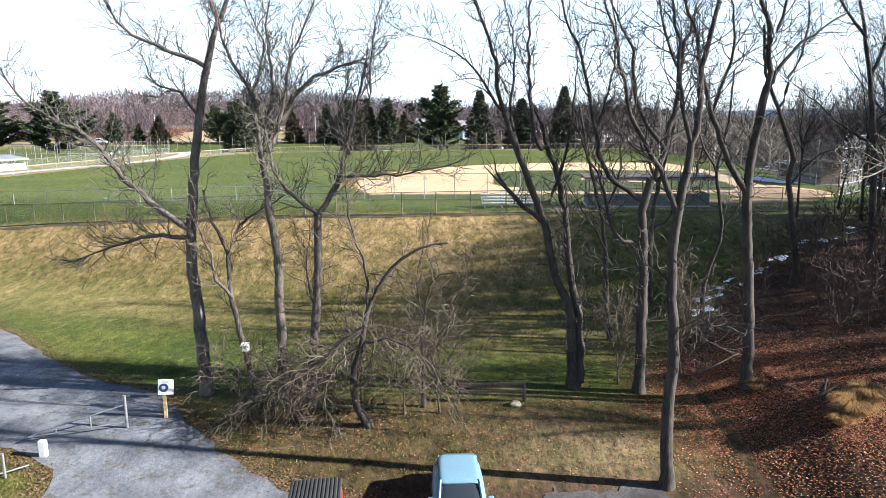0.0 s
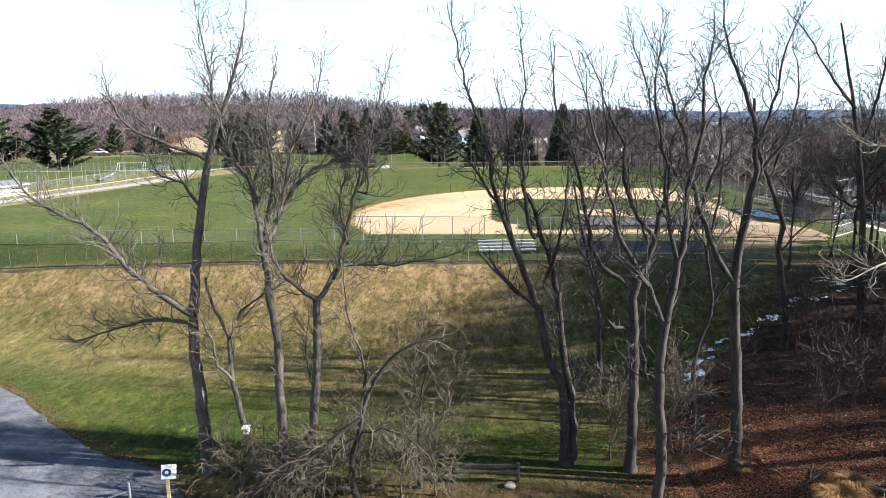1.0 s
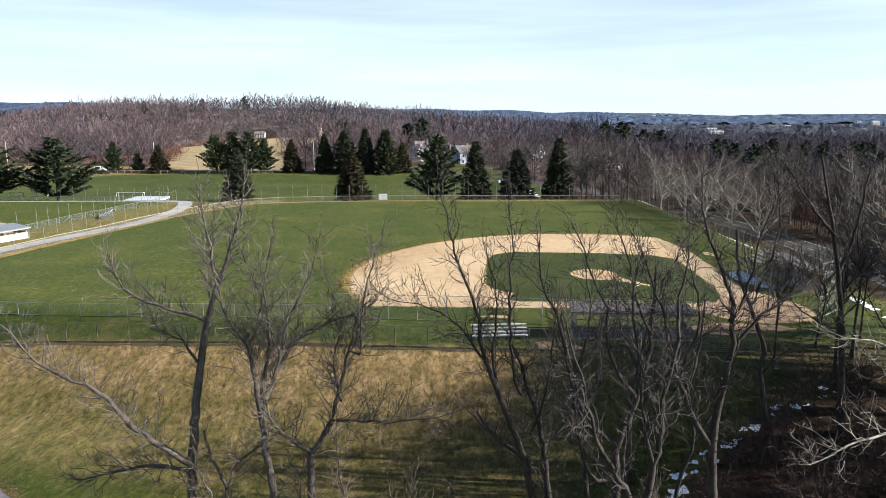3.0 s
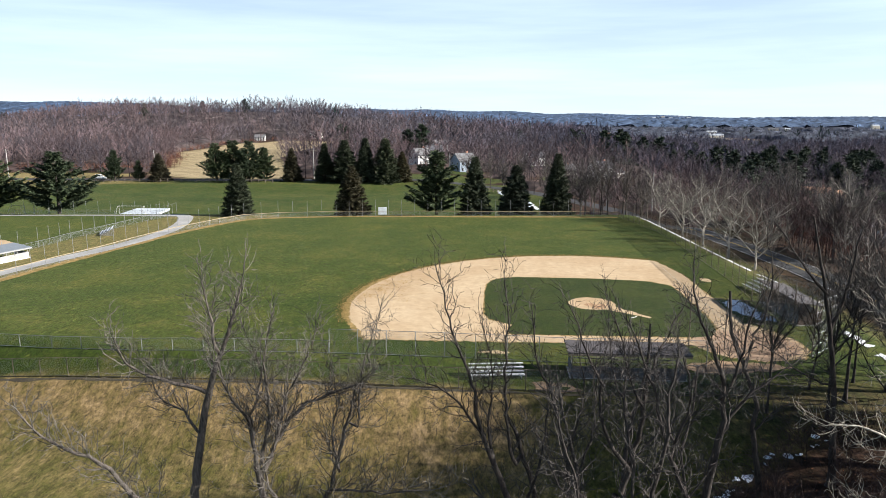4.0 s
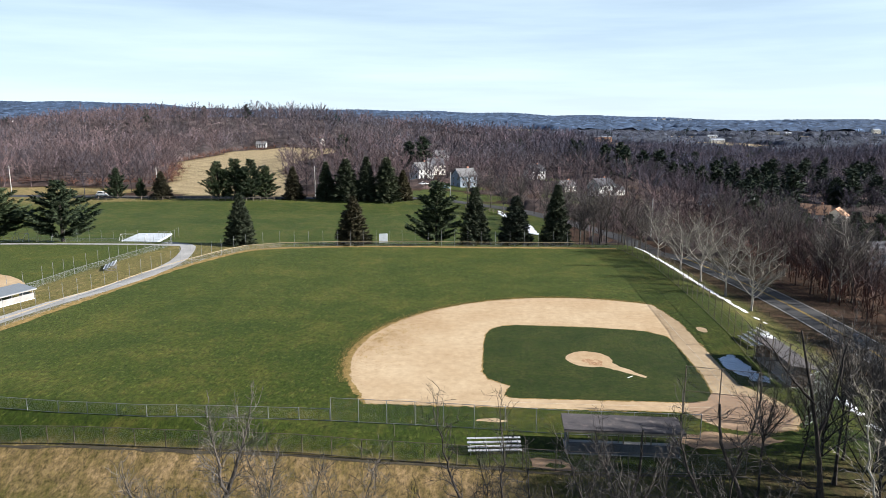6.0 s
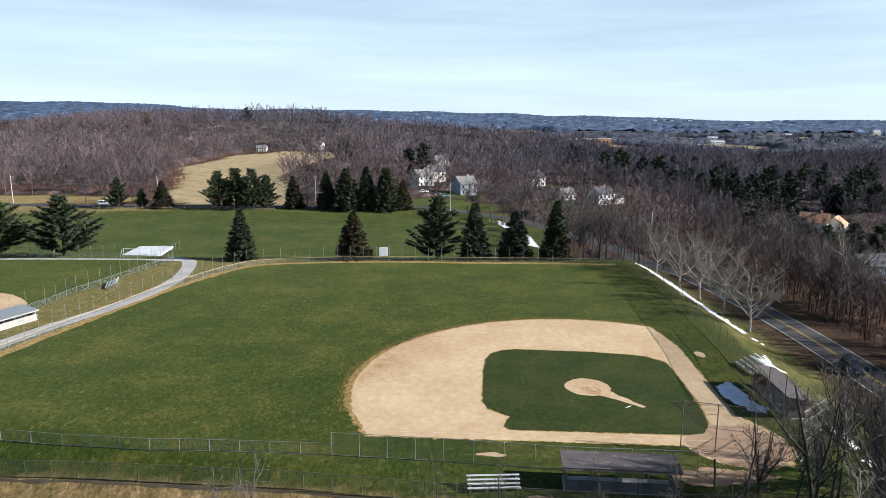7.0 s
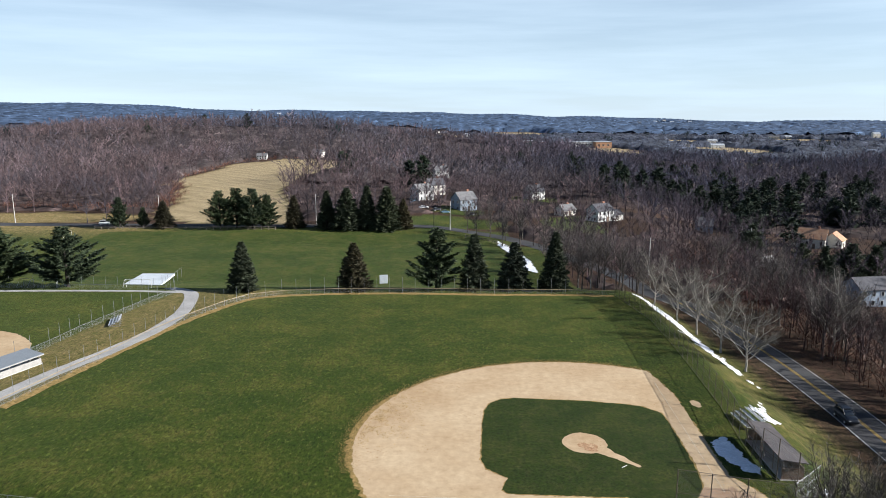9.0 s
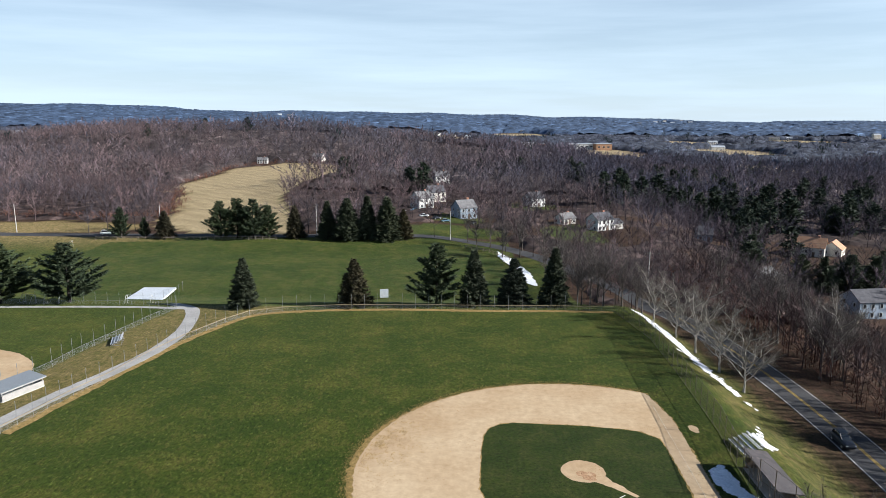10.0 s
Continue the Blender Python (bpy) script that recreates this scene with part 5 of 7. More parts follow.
for i, (md, j, x, y, h) in enumerate(((spruces, 0, -45.8, 153.5, 11.6), (spruces, 2, -20.6, 156, 11), (pines, 1, -1.4, 157.5, 14.8), (spruces, 1, 7.4, 157, 13.2), (spruces, 0, 16.8, 157, 11.4), (spruces, 1, 26.2, 156.5, 13.8),
                                      (pines, 0, -89, 158.5, 14.5), (pines, 0, -104, 156, 14.5),
                                      (pines, 1, -120, 252, 11.5), (spruces, 2, -104, 253, 10), (pines, 1, -112, 254, 7.5), (pines, 0, -83, 253, 14), (pines, 1, -77, 254, 15), (pines, 0, -71, 253, 15), (pines, 1, -66, 255, 12.5),
                                      (spruces, 2, -56, 256, 12), (spruces, 1, -43.5, 255, 14), (spruces, 0, -36, 254, 15.5), (spruces, 1, -28.5, 255, 16), (spruces, 0, -21, 254, 16), (spruces, 2, -15, 256, 11),
                                      (pines, 1, -12, 392, 20), (pines, 0, -20, 398, 17), (pines, 1, 100, 392, 20), (pines, 1, 128, 410, 22), (pines, 0, 150, 380, 22), (pines, 1, 165, 345, 17), (pines, 0, 178, 350, 19), (pines, 1, 140, 340, 15), (pines, 0, 156, 372, 20), (pines, 1, 128, 226, 13), (pines, 0, 138, 228, 14), (pines, 1, 148, 230, 13), (pines, 0, 104, 228, 12), (pines, 1, 114, 250, 13), (pines, 0, 123, 231, 12), (pines, 1, 137, 236, 8.5), (pines, 1, 152, 238, 8.5), (pines, 0, 172, 262, 10), (pines, 1, 123, 282, 15), (pines, 0, 133, 288, 17), (pines, 1, 145, 283, 15), (pines, 0, 160, 356, 20), (pines, 1, 192, 384, 20), (pines, 1, 170, 366, 20), (pines, 0, 205, 345, 20), (pines, 1, 225, 380, 20), (pines, 0, 245, 352, 18), (pines, 1, 190, 400, 22))):
    src = far_pines[j] if y > 275 else md[j]
    c = copy_thing(src, pose(x, y, float(land(x, y)) - 0.1, 0, 0, 61 * i))
    s = h / (11 if md is spruces and j < 2 else 10 if md is spruces else 12)
    wide = s * (1.12 + 0.07 * ((i * 7) % 5 - 2)) * (1.2 if i in (6, 7) else 1.0)
    c.scale = (wide, wide, s)
for o in (*spruces, *pines):
    for q in (*o.children_recursive, o):
        bpy.data.objects.remove(q)

# ---------------------------------------------------------------- far woods


def thicket(name, centres, heights, tints, twigs, wid, seed, label, spread=0.36, boughs=7):
    """Many trees at once: each a forked trunk, boughs that reach a lumpy dome, and clumps of twigs at their ends."""
    rg = np.random.default_rng(seed)
    N, B = len(centres), boughs
    H = heights[:, None, None]
    C = centres[:, None, :]
    sp = spread * rg.uniform(0.72, 1.25, (N, 1)) * heights[:, None]
    fork = rg.uniform(0.22, 0.42, (N, 1)) * heights[:, None]
    # bough ends spread over the dome
    a = 2 * np.pi * (np.arange(B) * 0.382 + rg.uniform(0, 1, (N, 1))) + rg.normal(0, 0.35, (N, B))
    up = (np.arange(B) + 0.5) / B + rg.normal(0, 0.08, (N, B))
    up = np.clip(up, 0.02, 1.0)
    rad = np.sqrt(np.clip(1 - up ** 2.4, 0.03, 1)) * rg.uniform(0.7, 1.1, (N, B))
    top = (fork + (heights[:, None] - fork) * (0.35 + 0.62 * up)) * rg.uniform(0.93, 1.05, (N, B))
    end = np.stack([sp * rad * np.cos(a), sp * rad * np.sin(a), top], -1)
    root = np.stack([0 * a, 0 * a, fork * (0.7 + 0.9 * up)], -1)
    dome = np.stack([rad * np.cos(a), rad * np.sin(a), 0.25 + up], -1)
    # twigs in clumps along the outer part of each bough
    k = np.arange(twigs) % B
    s = rg.uniform(0.38, 1.02, (N, twigs, 1)) ** 0.8
    p0 = root[:, k] + s * (end[:, k] - root[:, k]) + rg.normal(0, 0.012, (N, twigs, 3)) * H
    d = end[:, k] - root[:, k]
    d /= np.linalg.norm(d, axis=-1, keepdims=True) + 1e-9
    out = dome[:, k] / (np.linalg.norm(dome[:, k], axis=-1, keepdims=True) + 1e-9)
    d = 0.5 * d + 0.55 * out + rg.normal(0, 0.52, d.shape) + [0, 0, 0.18]
    d /= np.linalg.norm(d, axis=-1, keepdims=True) + 1e-9
    p1 = p0 + d * H * rg.uniform(0.06, 0.17, (N, twigs, 1))
    w = np.cross(d, out + rg.normal(0, 0.3, d.shape))
    w /= np.linalg.norm(w, axis=-1, keepdims=True) + 1e-9
    w *= wid * rg.uniform(0.55, 1.3, (N, twigs, 1)) * (H / 14)
    fine = np.stack([p0 - w, p0 + w, p1], 2)
    # boughs
    bd = end - root
    bw = np.cross(bd, rg.normal(0, 1, bd.shape))
    bw /= np.linalg.norm(bw, axis=-1, keepdims=True) + 1e-9
    bw *= (0.005 * H + 0.45 * wid)
    limb = np.stack([root - bw, root + bw, end], 2)
    # two crossed slivers for the trunk
    ta = rg.uniform(0, np.pi, (N, 1)) + np.array([[0, np.pi / 2]])
    tw = np.stack([np.cos(ta), np.sin(ta), 0 * ta], -1) * (0.010 * H + 0.35 * wid)
    foot = np.zeros((N, 2, 3)) - [0, 0, 0.5]
    tip = np.repeat((np.c_[rg.normal(0, 0.03, (N, 2)), np.full(N, 0.8)] * heights[:, None])[:, None], 2, 1)
    trunk = np.stack([foot - tw, foot + tw, tip], 2)
    tri = np.concatenate([fine, limb, trunk], 1)
    shade = np.repeat(tints[:, None, None, :], tri.shape[1], 1) * rg.uniform(0.86, 1.14, (N, tri.shape[1], 1, 1))
    tri = tri + C[:, :, None, :]
    v = tri.reshape(-1, 3)
    col = np.repeat(shade, 3, 2).reshape(-1, 3)
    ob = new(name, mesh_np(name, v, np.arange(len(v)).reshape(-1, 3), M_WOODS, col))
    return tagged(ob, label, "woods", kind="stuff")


# house plots: x, y, radius
YARDS = ((131, 203, 17), (165, 296, 18), (66, 290, 16), (54, 306, 12), (9, 318, 12), (-11, 345, 12), (-5, 372, 12), (-2, 478, 12), (48, 366, 12), (116, 303, 9), (108, 226, 10), (-168, 640, 14), (-120, 662, 14))


def scatter(y0, y1, step, seed, margin=30):
    rg = np.random.default_rng(seed)
    w = y1 * 0.70 + margin
    X, Y = np.meshgrid(np.arange(-w, w, step), np.arange(y0, y1, step))
    X, Y = X + rg.uniform(-0.5, 0.5, X.shape) * step, Y + rg.uniform(-0.5, 0.5, Y.shape) * step
    ok = (np.abs(X) < 0.68 * Y + margin) & ~open_ground(X, Y)
    for cx, cy, r_ in YARDS:
        ok &= (X - cx) ** 2 + (Y - cy) ** 2 > (0.62 * r_) ** 2
    X, Y = X[ok], Y[ok]
    return np.c_[X, Y, land(X, Y)], rg


def wood_tints(rg, P):
    """Grey-brown to rusty grey, drifting over the hills, each tree a little different."""
    warm = 0.5 + 0.5 * np.sin(P[:, 0] / 83 + 0.7 * np.sin(P[:, 1] / 61)) * np.sin(P[:, 1] / 97)
    warm = np.clip(warm + rg.normal(0, 0.35, len(P)), 0, 1)[:, None]
    return ((1 - warm) * [0.068, 0.066, 0.073] + warm * [0.112, 0.086, 0.081]) * np.exp(rg.normal(-0.03, 0.33, (len(P), 1)))


def stands(rg, P, low, high):
    """Tree heights: old tall stands and young ones drift over the hills, with many single differences."""
    f = 0.5 + 0.28 * np.sin(P[:, 0] / 37 + 1.3 * np.sin(P[:, 1] / 53)) * np.sin(P[:, 1] / 41) + rg.normal(0, 0.22, len(P))
    return low + (high - low) * np.clip(f, 0, 1)


ROAD_X = ([118, 138, 160, 182, 206, 232, 252], [60.4, 58.8, 55.5, 50, 41, 30, 14])


def canopy(name, y0, y1, step, low, high, tint, vary, seed, label):
    """The close-packed mass of brush and inner twigs under the crowns, as one rough sheet over the woods."""
    rg = np.random.default_rng(seed)
    w = y1 * 0.68 + 60
    X, Y = np.meshgrid(np.arange(-w, w, step), np.arange(y0, y1 + step, step * 1.2))
    X, Y = X + rg.uniform(-0.4, 0.4, X.shape) * step, Y + rg.uniform(-0.4, 0.4, Y.shape) * step
    ok = np.abs(X) < 0.68 * Y + 50
    for dx, dy in ((0, 0), (2 * step, 0), (-2 * step, 0), (0, 2 * step), (0, -2 * step)):
        ok &= ~open_ground(X + dx, Y + dy)
    ok &= ~((Y < 275) & ((X < 24) | (np.abs(X - np.interp(Y, *ROAD_X)) < 9)))
    for cx, cy, r_ in YARDS:
        ok &= (X - cx) ** 2 + (Y - cy) ** 2 > r_ ** 2
    lift = rg.uniform(low, high, X.shape)
    Z = land(X, Y) + np.where(ok, lift, -0.3)
    ids = np.arange(X.size).reshape(X.shape)
    q = np.stack([ids[:-1, :-1], ids[:-1, 1:], ids[1:, 1:], ids[1:, :-1]], -1).reshape(-1, 4)
    q = q[ok.ravel()[q].any(1)]
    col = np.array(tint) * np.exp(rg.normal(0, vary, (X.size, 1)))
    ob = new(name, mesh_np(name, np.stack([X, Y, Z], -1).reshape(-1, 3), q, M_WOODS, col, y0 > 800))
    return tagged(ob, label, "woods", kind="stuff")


canopy("undergrowth", 160, 420, 3.2, 0.1, 1.9, (0.044, 0.031, 0.028), 0.5, 191, "dark brown leafless undergrowth in the woods")
canopy("middle_undergrowth", 414, 900, 4.6, 0.4, 4.6, (0.054, 0.043, 0.042), 0.5, 192, "grey-brown mass of bare twigs on the low hills")
# tint leans to blue: air haze painted into the far twigs
canopy("far_canopy", 890, 1910, 8.5, 2.0, 11.0, (0.040, 0.046, 0.062), 0.5, 193, "mass of bare woods far off, brown tinted blue for haze")
# blue of the distant haze is put into the ridges' own colour
canopy("distant_canopy", 1900, 4560, 15.0, 4.0, 17.0, (0.042, 0.066, 0.112), 0.38, 194, "wooded ridges on the horizon, tinted blue-grey for haze")
P, rg = scatter(150, 420, 8.0, 91, 60)
thicket("near_woods", P, stands(rg, P, 7.5, 16.5) * np.where((P[:, 0] > 95) & (P[:, 0] < 150) & (P[:, 1] < 195), 0.55, 1.0), wood_tints(rg, P) * (1 - (P[:, :1] > 80) * [[0.16, 0.09, -0.02]]) * [[0.88, 0.81, 0.87]], 290, 0.044, 1, "leafless grey-brown woods beyond the fields", 0.42)
P, rg = scatter(420, 900, 11.4, 92)
# colour turns less red and bluer toward the east
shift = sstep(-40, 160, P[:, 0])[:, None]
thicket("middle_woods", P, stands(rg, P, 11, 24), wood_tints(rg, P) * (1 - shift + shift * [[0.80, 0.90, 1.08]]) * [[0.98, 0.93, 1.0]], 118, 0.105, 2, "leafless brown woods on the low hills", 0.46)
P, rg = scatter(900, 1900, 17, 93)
# the tint factors paint distance haze: less red, more blue
thicket("far_woods", P, stands(rg, P, 9, 18), wood_tints(rg, P) * [[0.72, 0.92, 1.34]], 20, 0.26, 3, "far leafless woods on low hills, brown tinted blue for haze", 0.5, 4)
# woods round the road valley, nearer
rg = np.random.default_rng(95)
X, Y = rg.uniform(68, 130, 560), rg.uniform(40, 215, 560)
ok = ~((X > 118) & (Y > 188)) & (X < 0.72 * Y + 40) & ~open_ground(X, Y)
P = np.c_[X, Y, land(X, Y)][ok]
thicket("valley_woods", P, stands(rg, P, 7, 15) * np.where((P[:, 0] > 88) & (P[:, 1] > 110), 0.55, 1.0), wood_tints(rg, P) * [[0.66, 0.60, 0.61]], 260, 0.036, 5, "leafless woods in the valley beside the road", 0.42)
X, Y = rg.uniform(65.5, 120, 1700), rg.uniform(50, 215, 1700)
ok = ~((X > 118) & (Y > 188)) & (X < 0.72 * Y + 40) & ~open_ground(X, Y)
P = np.c_[X, Y, land(X, Y)][ok]
thicket("valley_brush", P, rg.uniform(1.5, 5.0, len(P)), wood_tints(rg, P) * [[0.72, 0.44, 0.36]], 60, 0.07, 7, "brown leafless brush on the valley floor", 0.6)
# rusty brush along the edges of the tan field and of the far road
rg = np.random.default_rng(98)
edge = [(-205, 300), (-150, 297), (-124, 300), (-131, 332), (-152, 398), (-172, 410), (-170, 480), (-180, 590), (-152, 642), (-84, 642)]
f = rg.uniform(0, len(edge) - 1.001, 620)
X = np.interp(f, range(len(edge)), [q[0] for q in edge]) + rg.normal(0, 2.6, len(f)) - 2.0
Y = np.interp(f, range(len(edge)), [q[1] for q in edge]) + rg.normal(0, 2.6, len(f)) + 2.0
P = np.c_[X, Y, land(X, Y)]
thicket("field_edge_brush", P, rg.uniform(1.5, 4.5, len(P)), np.tile([[0.115, 0.058, 0.042]], (len(P), 1)) * np.exp(rg.normal(0, 0.3, (len(P), 1))), 50, 0.14, 8, "rust-brown leafless brush along the edge of the field", 0.65)
# dark evergreens standing in the woods
rg = np.random.default_rng(97)
k_ = 0
for cx, cy, rx, ry, c_ in ((150, 385, 60, 45, 16), (235, 420, 70, 60, 16), (120, 470, 70, 60, 9), (330, 520, 90, 70, 16), (200, 640, 130, 90, 16), (215, 350, 40, 30, 7), (190, 560, 70, 40, 8), (150, 330, 22, 18, 4), (420, 720, 140, 120, 12), (-40, 470, 40, 50, 4), (-330, 800, 200, 120, 8), (40, 620, 90, 90, 5)):
    for _ in range(c_):
        x, y = cx + rx * rg.normal() * 0.5, cy + ry * rg.normal() * 0.5
        s_ = rg.uniform(1.0, 1.65)
        c = copy_thing(far_pines[k_ % 2], pose(x, y, float(land(x, y)) - 0.2, 0, 0, 40 * k_))
        c.scale = (s_ * rg.uniform(0.75, 1.1), s_, s_)
        k_ += 1
for o in far_pines:
    for q in (*o.children_recursive, o):
        bpy.data.objects.remove(q)
P, rg = scatter(700, 1900, 60, 96)
P = P[(rg.random(len(P)) < np.where(P[:, 0] > 60, 0.34, 0.14))]
thicket("far_evergreens", P, rg.uniform(13, 21, len(P)), np.tile([[0.026, 0.040, 0.040]], (len(P), 1)) * rg.uniform(0.7, 1.4, (len(P), 1)), 110, 0.36, 6, "dark evergreens standing in the far woods", 0.26)

# ---------------------------------------------------------------- fences


def post_mesh(h, r, material, sides=8):
    bm = bmesh.new()
    rod(bm, (0, 0, -0.25), (0, 0, h), r, sides)
    bmesh.ops.create_cone(bm, cap_ends=True, segments=sides, radius1=r * 1.25, radius2=r * 0.4, depth=r, matrix=Matrix.Translation((0, 0, h + r * 0.5)))
    me = bpy.data.meshes.new("post")
    bm.to_mesh(me)
    bm.free()
    me.materials.append(material)
    return me


def fence(pts, high, label, spacing=3.0, post_h=None, metal_m=None, link_m=None, cap=None, r=0.04, rails=(1.0,), name="chain_link_fence", mesh=True, rail_r=0.025):
    """A fence along a plan line: posts, rails and, where it has one, woven wire."""
    metal_m, link_m = metal_m or M_GALV, link_m or M_LINK
    x0, y0 = pts[0]
    z0 = float(land(x0, y0))
    t = thing(name, (x0, y0, z0), label, "fence", "fences")
    line = []
    for (ax, ay), (bx, by) in zip(pts, pts[1:]):
        c = max(1, round(math.hypot(bx - ax, by - ay) / spacing))
        line += [(ax + (bx - ax) * i / c, ay + (by - ay) * i / c) for i in range(c)]
    line.append(pts[-1])
    P = [Vector((x - x0, y - y0, float(land(x, y)) - z0)) for x, y in line]
    pm = post_mesh(post_h or high, r, metal_m)
    for p_ in P:
        part("post", pm, None, t).location = p_
    for f in rails:
        v, q = tubes([(np.array([tuple(p_ + Vector((0, 0, high * f))) for p_ in P]), np.full(len(P), rail_r))], 6)
        part("rail", mesh_np("rail", v, q, metal_m, smooth=True), None, t)
    if cap:
        v, q = tubes([(np.array([tuple(p_ + Vector((0, 0, high + 0.04))) for p_ in P]), np.full(len(P), 0.05))], 8)
        part("rail_cap", mesh_np("rail_cap", v, q, cap, smooth=True), None, t, "faded yellow plastic rail cap")
    if mesh:
        bm = bmesh.new()
        uv = bm.loops.layers.uv.new("UVMap")
        run = 0.0
        for a, b_ in zip(P, P[1:]):
            d = (b_ - a).length
            vs = [bm.verts.new(a + Vector((0, 0, 0.03))), bm.verts.new(b_ + Vector((0, 0, 0.03))), bm.verts.new(b_ + Vector((0, 0, high))), bm.verts.new(a + Vector((0, 0, high)))]
            f = bm.faces.new(vs)
            for lp, c in zip(f.loops, ((run, 0), (run + d, 0), (run + d, high), (run, high))):
                lp[uv].uv = c
            run += d
        part("wire_mesh", bm, link_m, t)
    return t


fence([(-62, 68.4), (-45.1, 65.5), (-38, 64.1), (-28.6, 62.7), (-10.6, 61.7)], 1.25, "low chain-link fence along the outfield grass", rails=(1.0, 0.04))
fence([(-10.5, 61.6), (0.3, 60.5), (11.7, 58.95), (23.6, 58.2)], 2.4, "tall chain-link fence in front of the dugout", rails=(1.0, 0.04))
fence([(-64, 64.5), (-42.5, 61.0), (-34.3, 59.9), (-25.1, 58.4), (-12.2, 56.4), (-6.8, 55.3), (4.2, 53.4), (12.3, 52.2), (25, 51.8)], 1.8, "chain-link fence at the top of the grass bank", rails=(1.0, 0.03), metal_m=M_RUSTY)
fence([(-66.5, 70), (-61.1, 88.7), (-59.7, 94.2), (-58, 102), (-55.5, 110), (-53.6, 119.4), (-50.6, 130), (-46.1, 140.7), (-42.6, 146.4), (-36, 149.6), (-23.6, 151.6), (-6.2, 152.2), (8.6, 151.5), (27.9, 151.4), (38.9, 150.5)], 1.05, "outfield fence with tall thin posts and a faded yellow cap", post_h=3.6, r=0.03, cap=M_CAP, metal_m=M_GALV)
fence([(38.9, 150.5), (41.4, 131), (40.8, 115.6), (39.9, 102), (39.0, 90), (37.6, 80.8), (36.7, 73.2)], 3.9, "high weathered chain-link fence along the foul line", metal_m=M_RUSTY, link_m=M_LINK_RUST, rails=(1.0, 0.52, 0.02), r=0.045)
fence([(-70.5, 104), (-69.2, 110.4), (-68.3, 114.4), (-67.3, 122.7), (-65.2, 131.8), (-63.0, 142.9), (-60.6, 151.0)], 1.1, "chain-link fence with tall posts round the neighbouring diamond", post_h=3.4, r=0.03, rails=(1.0,))
fence([(-60.6, 151.4), (-64, 154.6), (-84, 155.6), (-104, 156), (-140, 156)], 1.0, "chain-link fence with tall thin posts behind the walkway", post_h=3.0, r=0.025, rails=(1.0,))
fence([(-128, 249), (-100, 250.2), (-62, 250.8)], 1.2, "brown post-and-rail fence beside the far road", spacing=2.6, metal_m=M_WOODPOLE, rails=(0.95, 0.5), mesh=False, r=0.09, rail_r=0.06, name="post_and_rail_fence")
fence([(8, 243), (16, 236), (22, 224)], 1.2, "brown post-and-rail fence by the road bend", spacing=2.6, metal_m=M_WOODPOLE, rails=(0.95, 0.5), mesh=False, r=0.09, rail_r=0.06, name="post_and_rail_fence")

ribbon("dead_grass_strip", [(-60.6, 88.7), (-57.4, 102), (-53.0, 119.4), (-50.0, 130), (-45.5, 140.5), (-42.0, 145.9), (-35.8, 148.9), (-23.6, 150.9), (-6.2, 151.5), (8.6, 150.8), (27.9, 150.7), (38.5, 149.9)], 1.7, 0.012, M_DIRT_EDGE, "strip of brown dead grass along the outfield fence", category="ground", rag=0.8, across=3)
# thin dark brown line on the ground below the fence mesh
ribbon("dead_grass_strip", [(-62, 64.2), (-42.5, 60.7), (-34.3, 59.6), (-25.1, 58.1), (-12.2, 56.1), (-6.8, 55.0), (4.2, 53.1), (12.3, 51.9), (25, 51.5)], 0.3, 0.03, M_DARK_STRIP, "thin dark brown strip along the lower fence", category="ground", rag=0.4, across=3)
# backstop behind home plate
bs = fence([(23.9, 63.6), (27.0, 62.7), (30.2, 61.8), (34.3, 60.7)], 5.0, "high chain-link backstop wing beside home plate", spacing=3.4, rails=(1.0, 0.5, 0.03), r=0.06, name="backstop", metal_m=M_RUSTY)
fence([(34.3, 60.7), (36.4, 62.4), (38.4, 64.1)], 5.2, "backstop panel of bright galvanised pipe behind home plate", spacing=2.6, rails=(1.0, 0.8, 0.6, 0.4, 0.2, 0.02), r=0.05, rail_r=0.04, name="backstop", metal_m=M_GALV)
fence([(38.4, 64.1), (38.0, 67.2), (37.4, 70.4), (36.8, 73.0)], 5.0, "high chain-link backstop wing beside the dugout", spacing=3.4, rails=(1.0, 0.5, 0.03), r=0.06, name="backstop", metal_m=M_RUSTY)


# ---------------------------------------------------------------- park structures
def bleachers(at, turn, length, rows, label, rise=0.26, run=0.62):
    """Open aluminium seating: plank seats and footboards on pipe frames. Seats face -y."""
    t = thing("bleachers", at, label, "bleachers", "bleachers", turn)
    for i in range(rows):
        z, y = 0.42 + rise * i, run * i
        bm = bmesh.new()
        box(bm, (0, y, z), (length, 0.25, 0.045), 0.012)
        part("seat_plank", bm, M_ALU, t)
        if i:
            bm = bmesh.new()
            box(bm, (0, y - 0.3, z - 0.3), (length, 0.24, 0.04), 0.012)
            part("footboard", bm, M_ALU, t)
    c = max(2, round(length / 1.8) + 1)
    for j in range(c):
        x = -length / 2 + 0.25 + (length - 0.5) * j / (c - 1)
        bm = bmesh.new()
        rod(bm, (x, -0.15, 0.03), (x, run * (rows - 1) + 0.2, 0.03), 0.03, 6)
        rod(bm, (x, 0, 0.36), (x, run * (rows - 1), 0.36 + rise * (rows - 1)), 0.03, 6)
        for i in range(rows):
            rod(bm, (x, run * i, 0.0), (x, run * i, 0.40 + rise * i), 0.025, 6)
        rod(bm, (x, 0.1, 0.05), (x, run * (rows - 1), 0.3 + rise * (rows - 1)), 0.02, 6)
        part("frame", bm, M_GALV, t)
    return t


bleachers((4.75, 55.2, 0), 3, 4.7, 4, "small aluminium bleachers in the grass behind the fence", 0.2, 0.36)
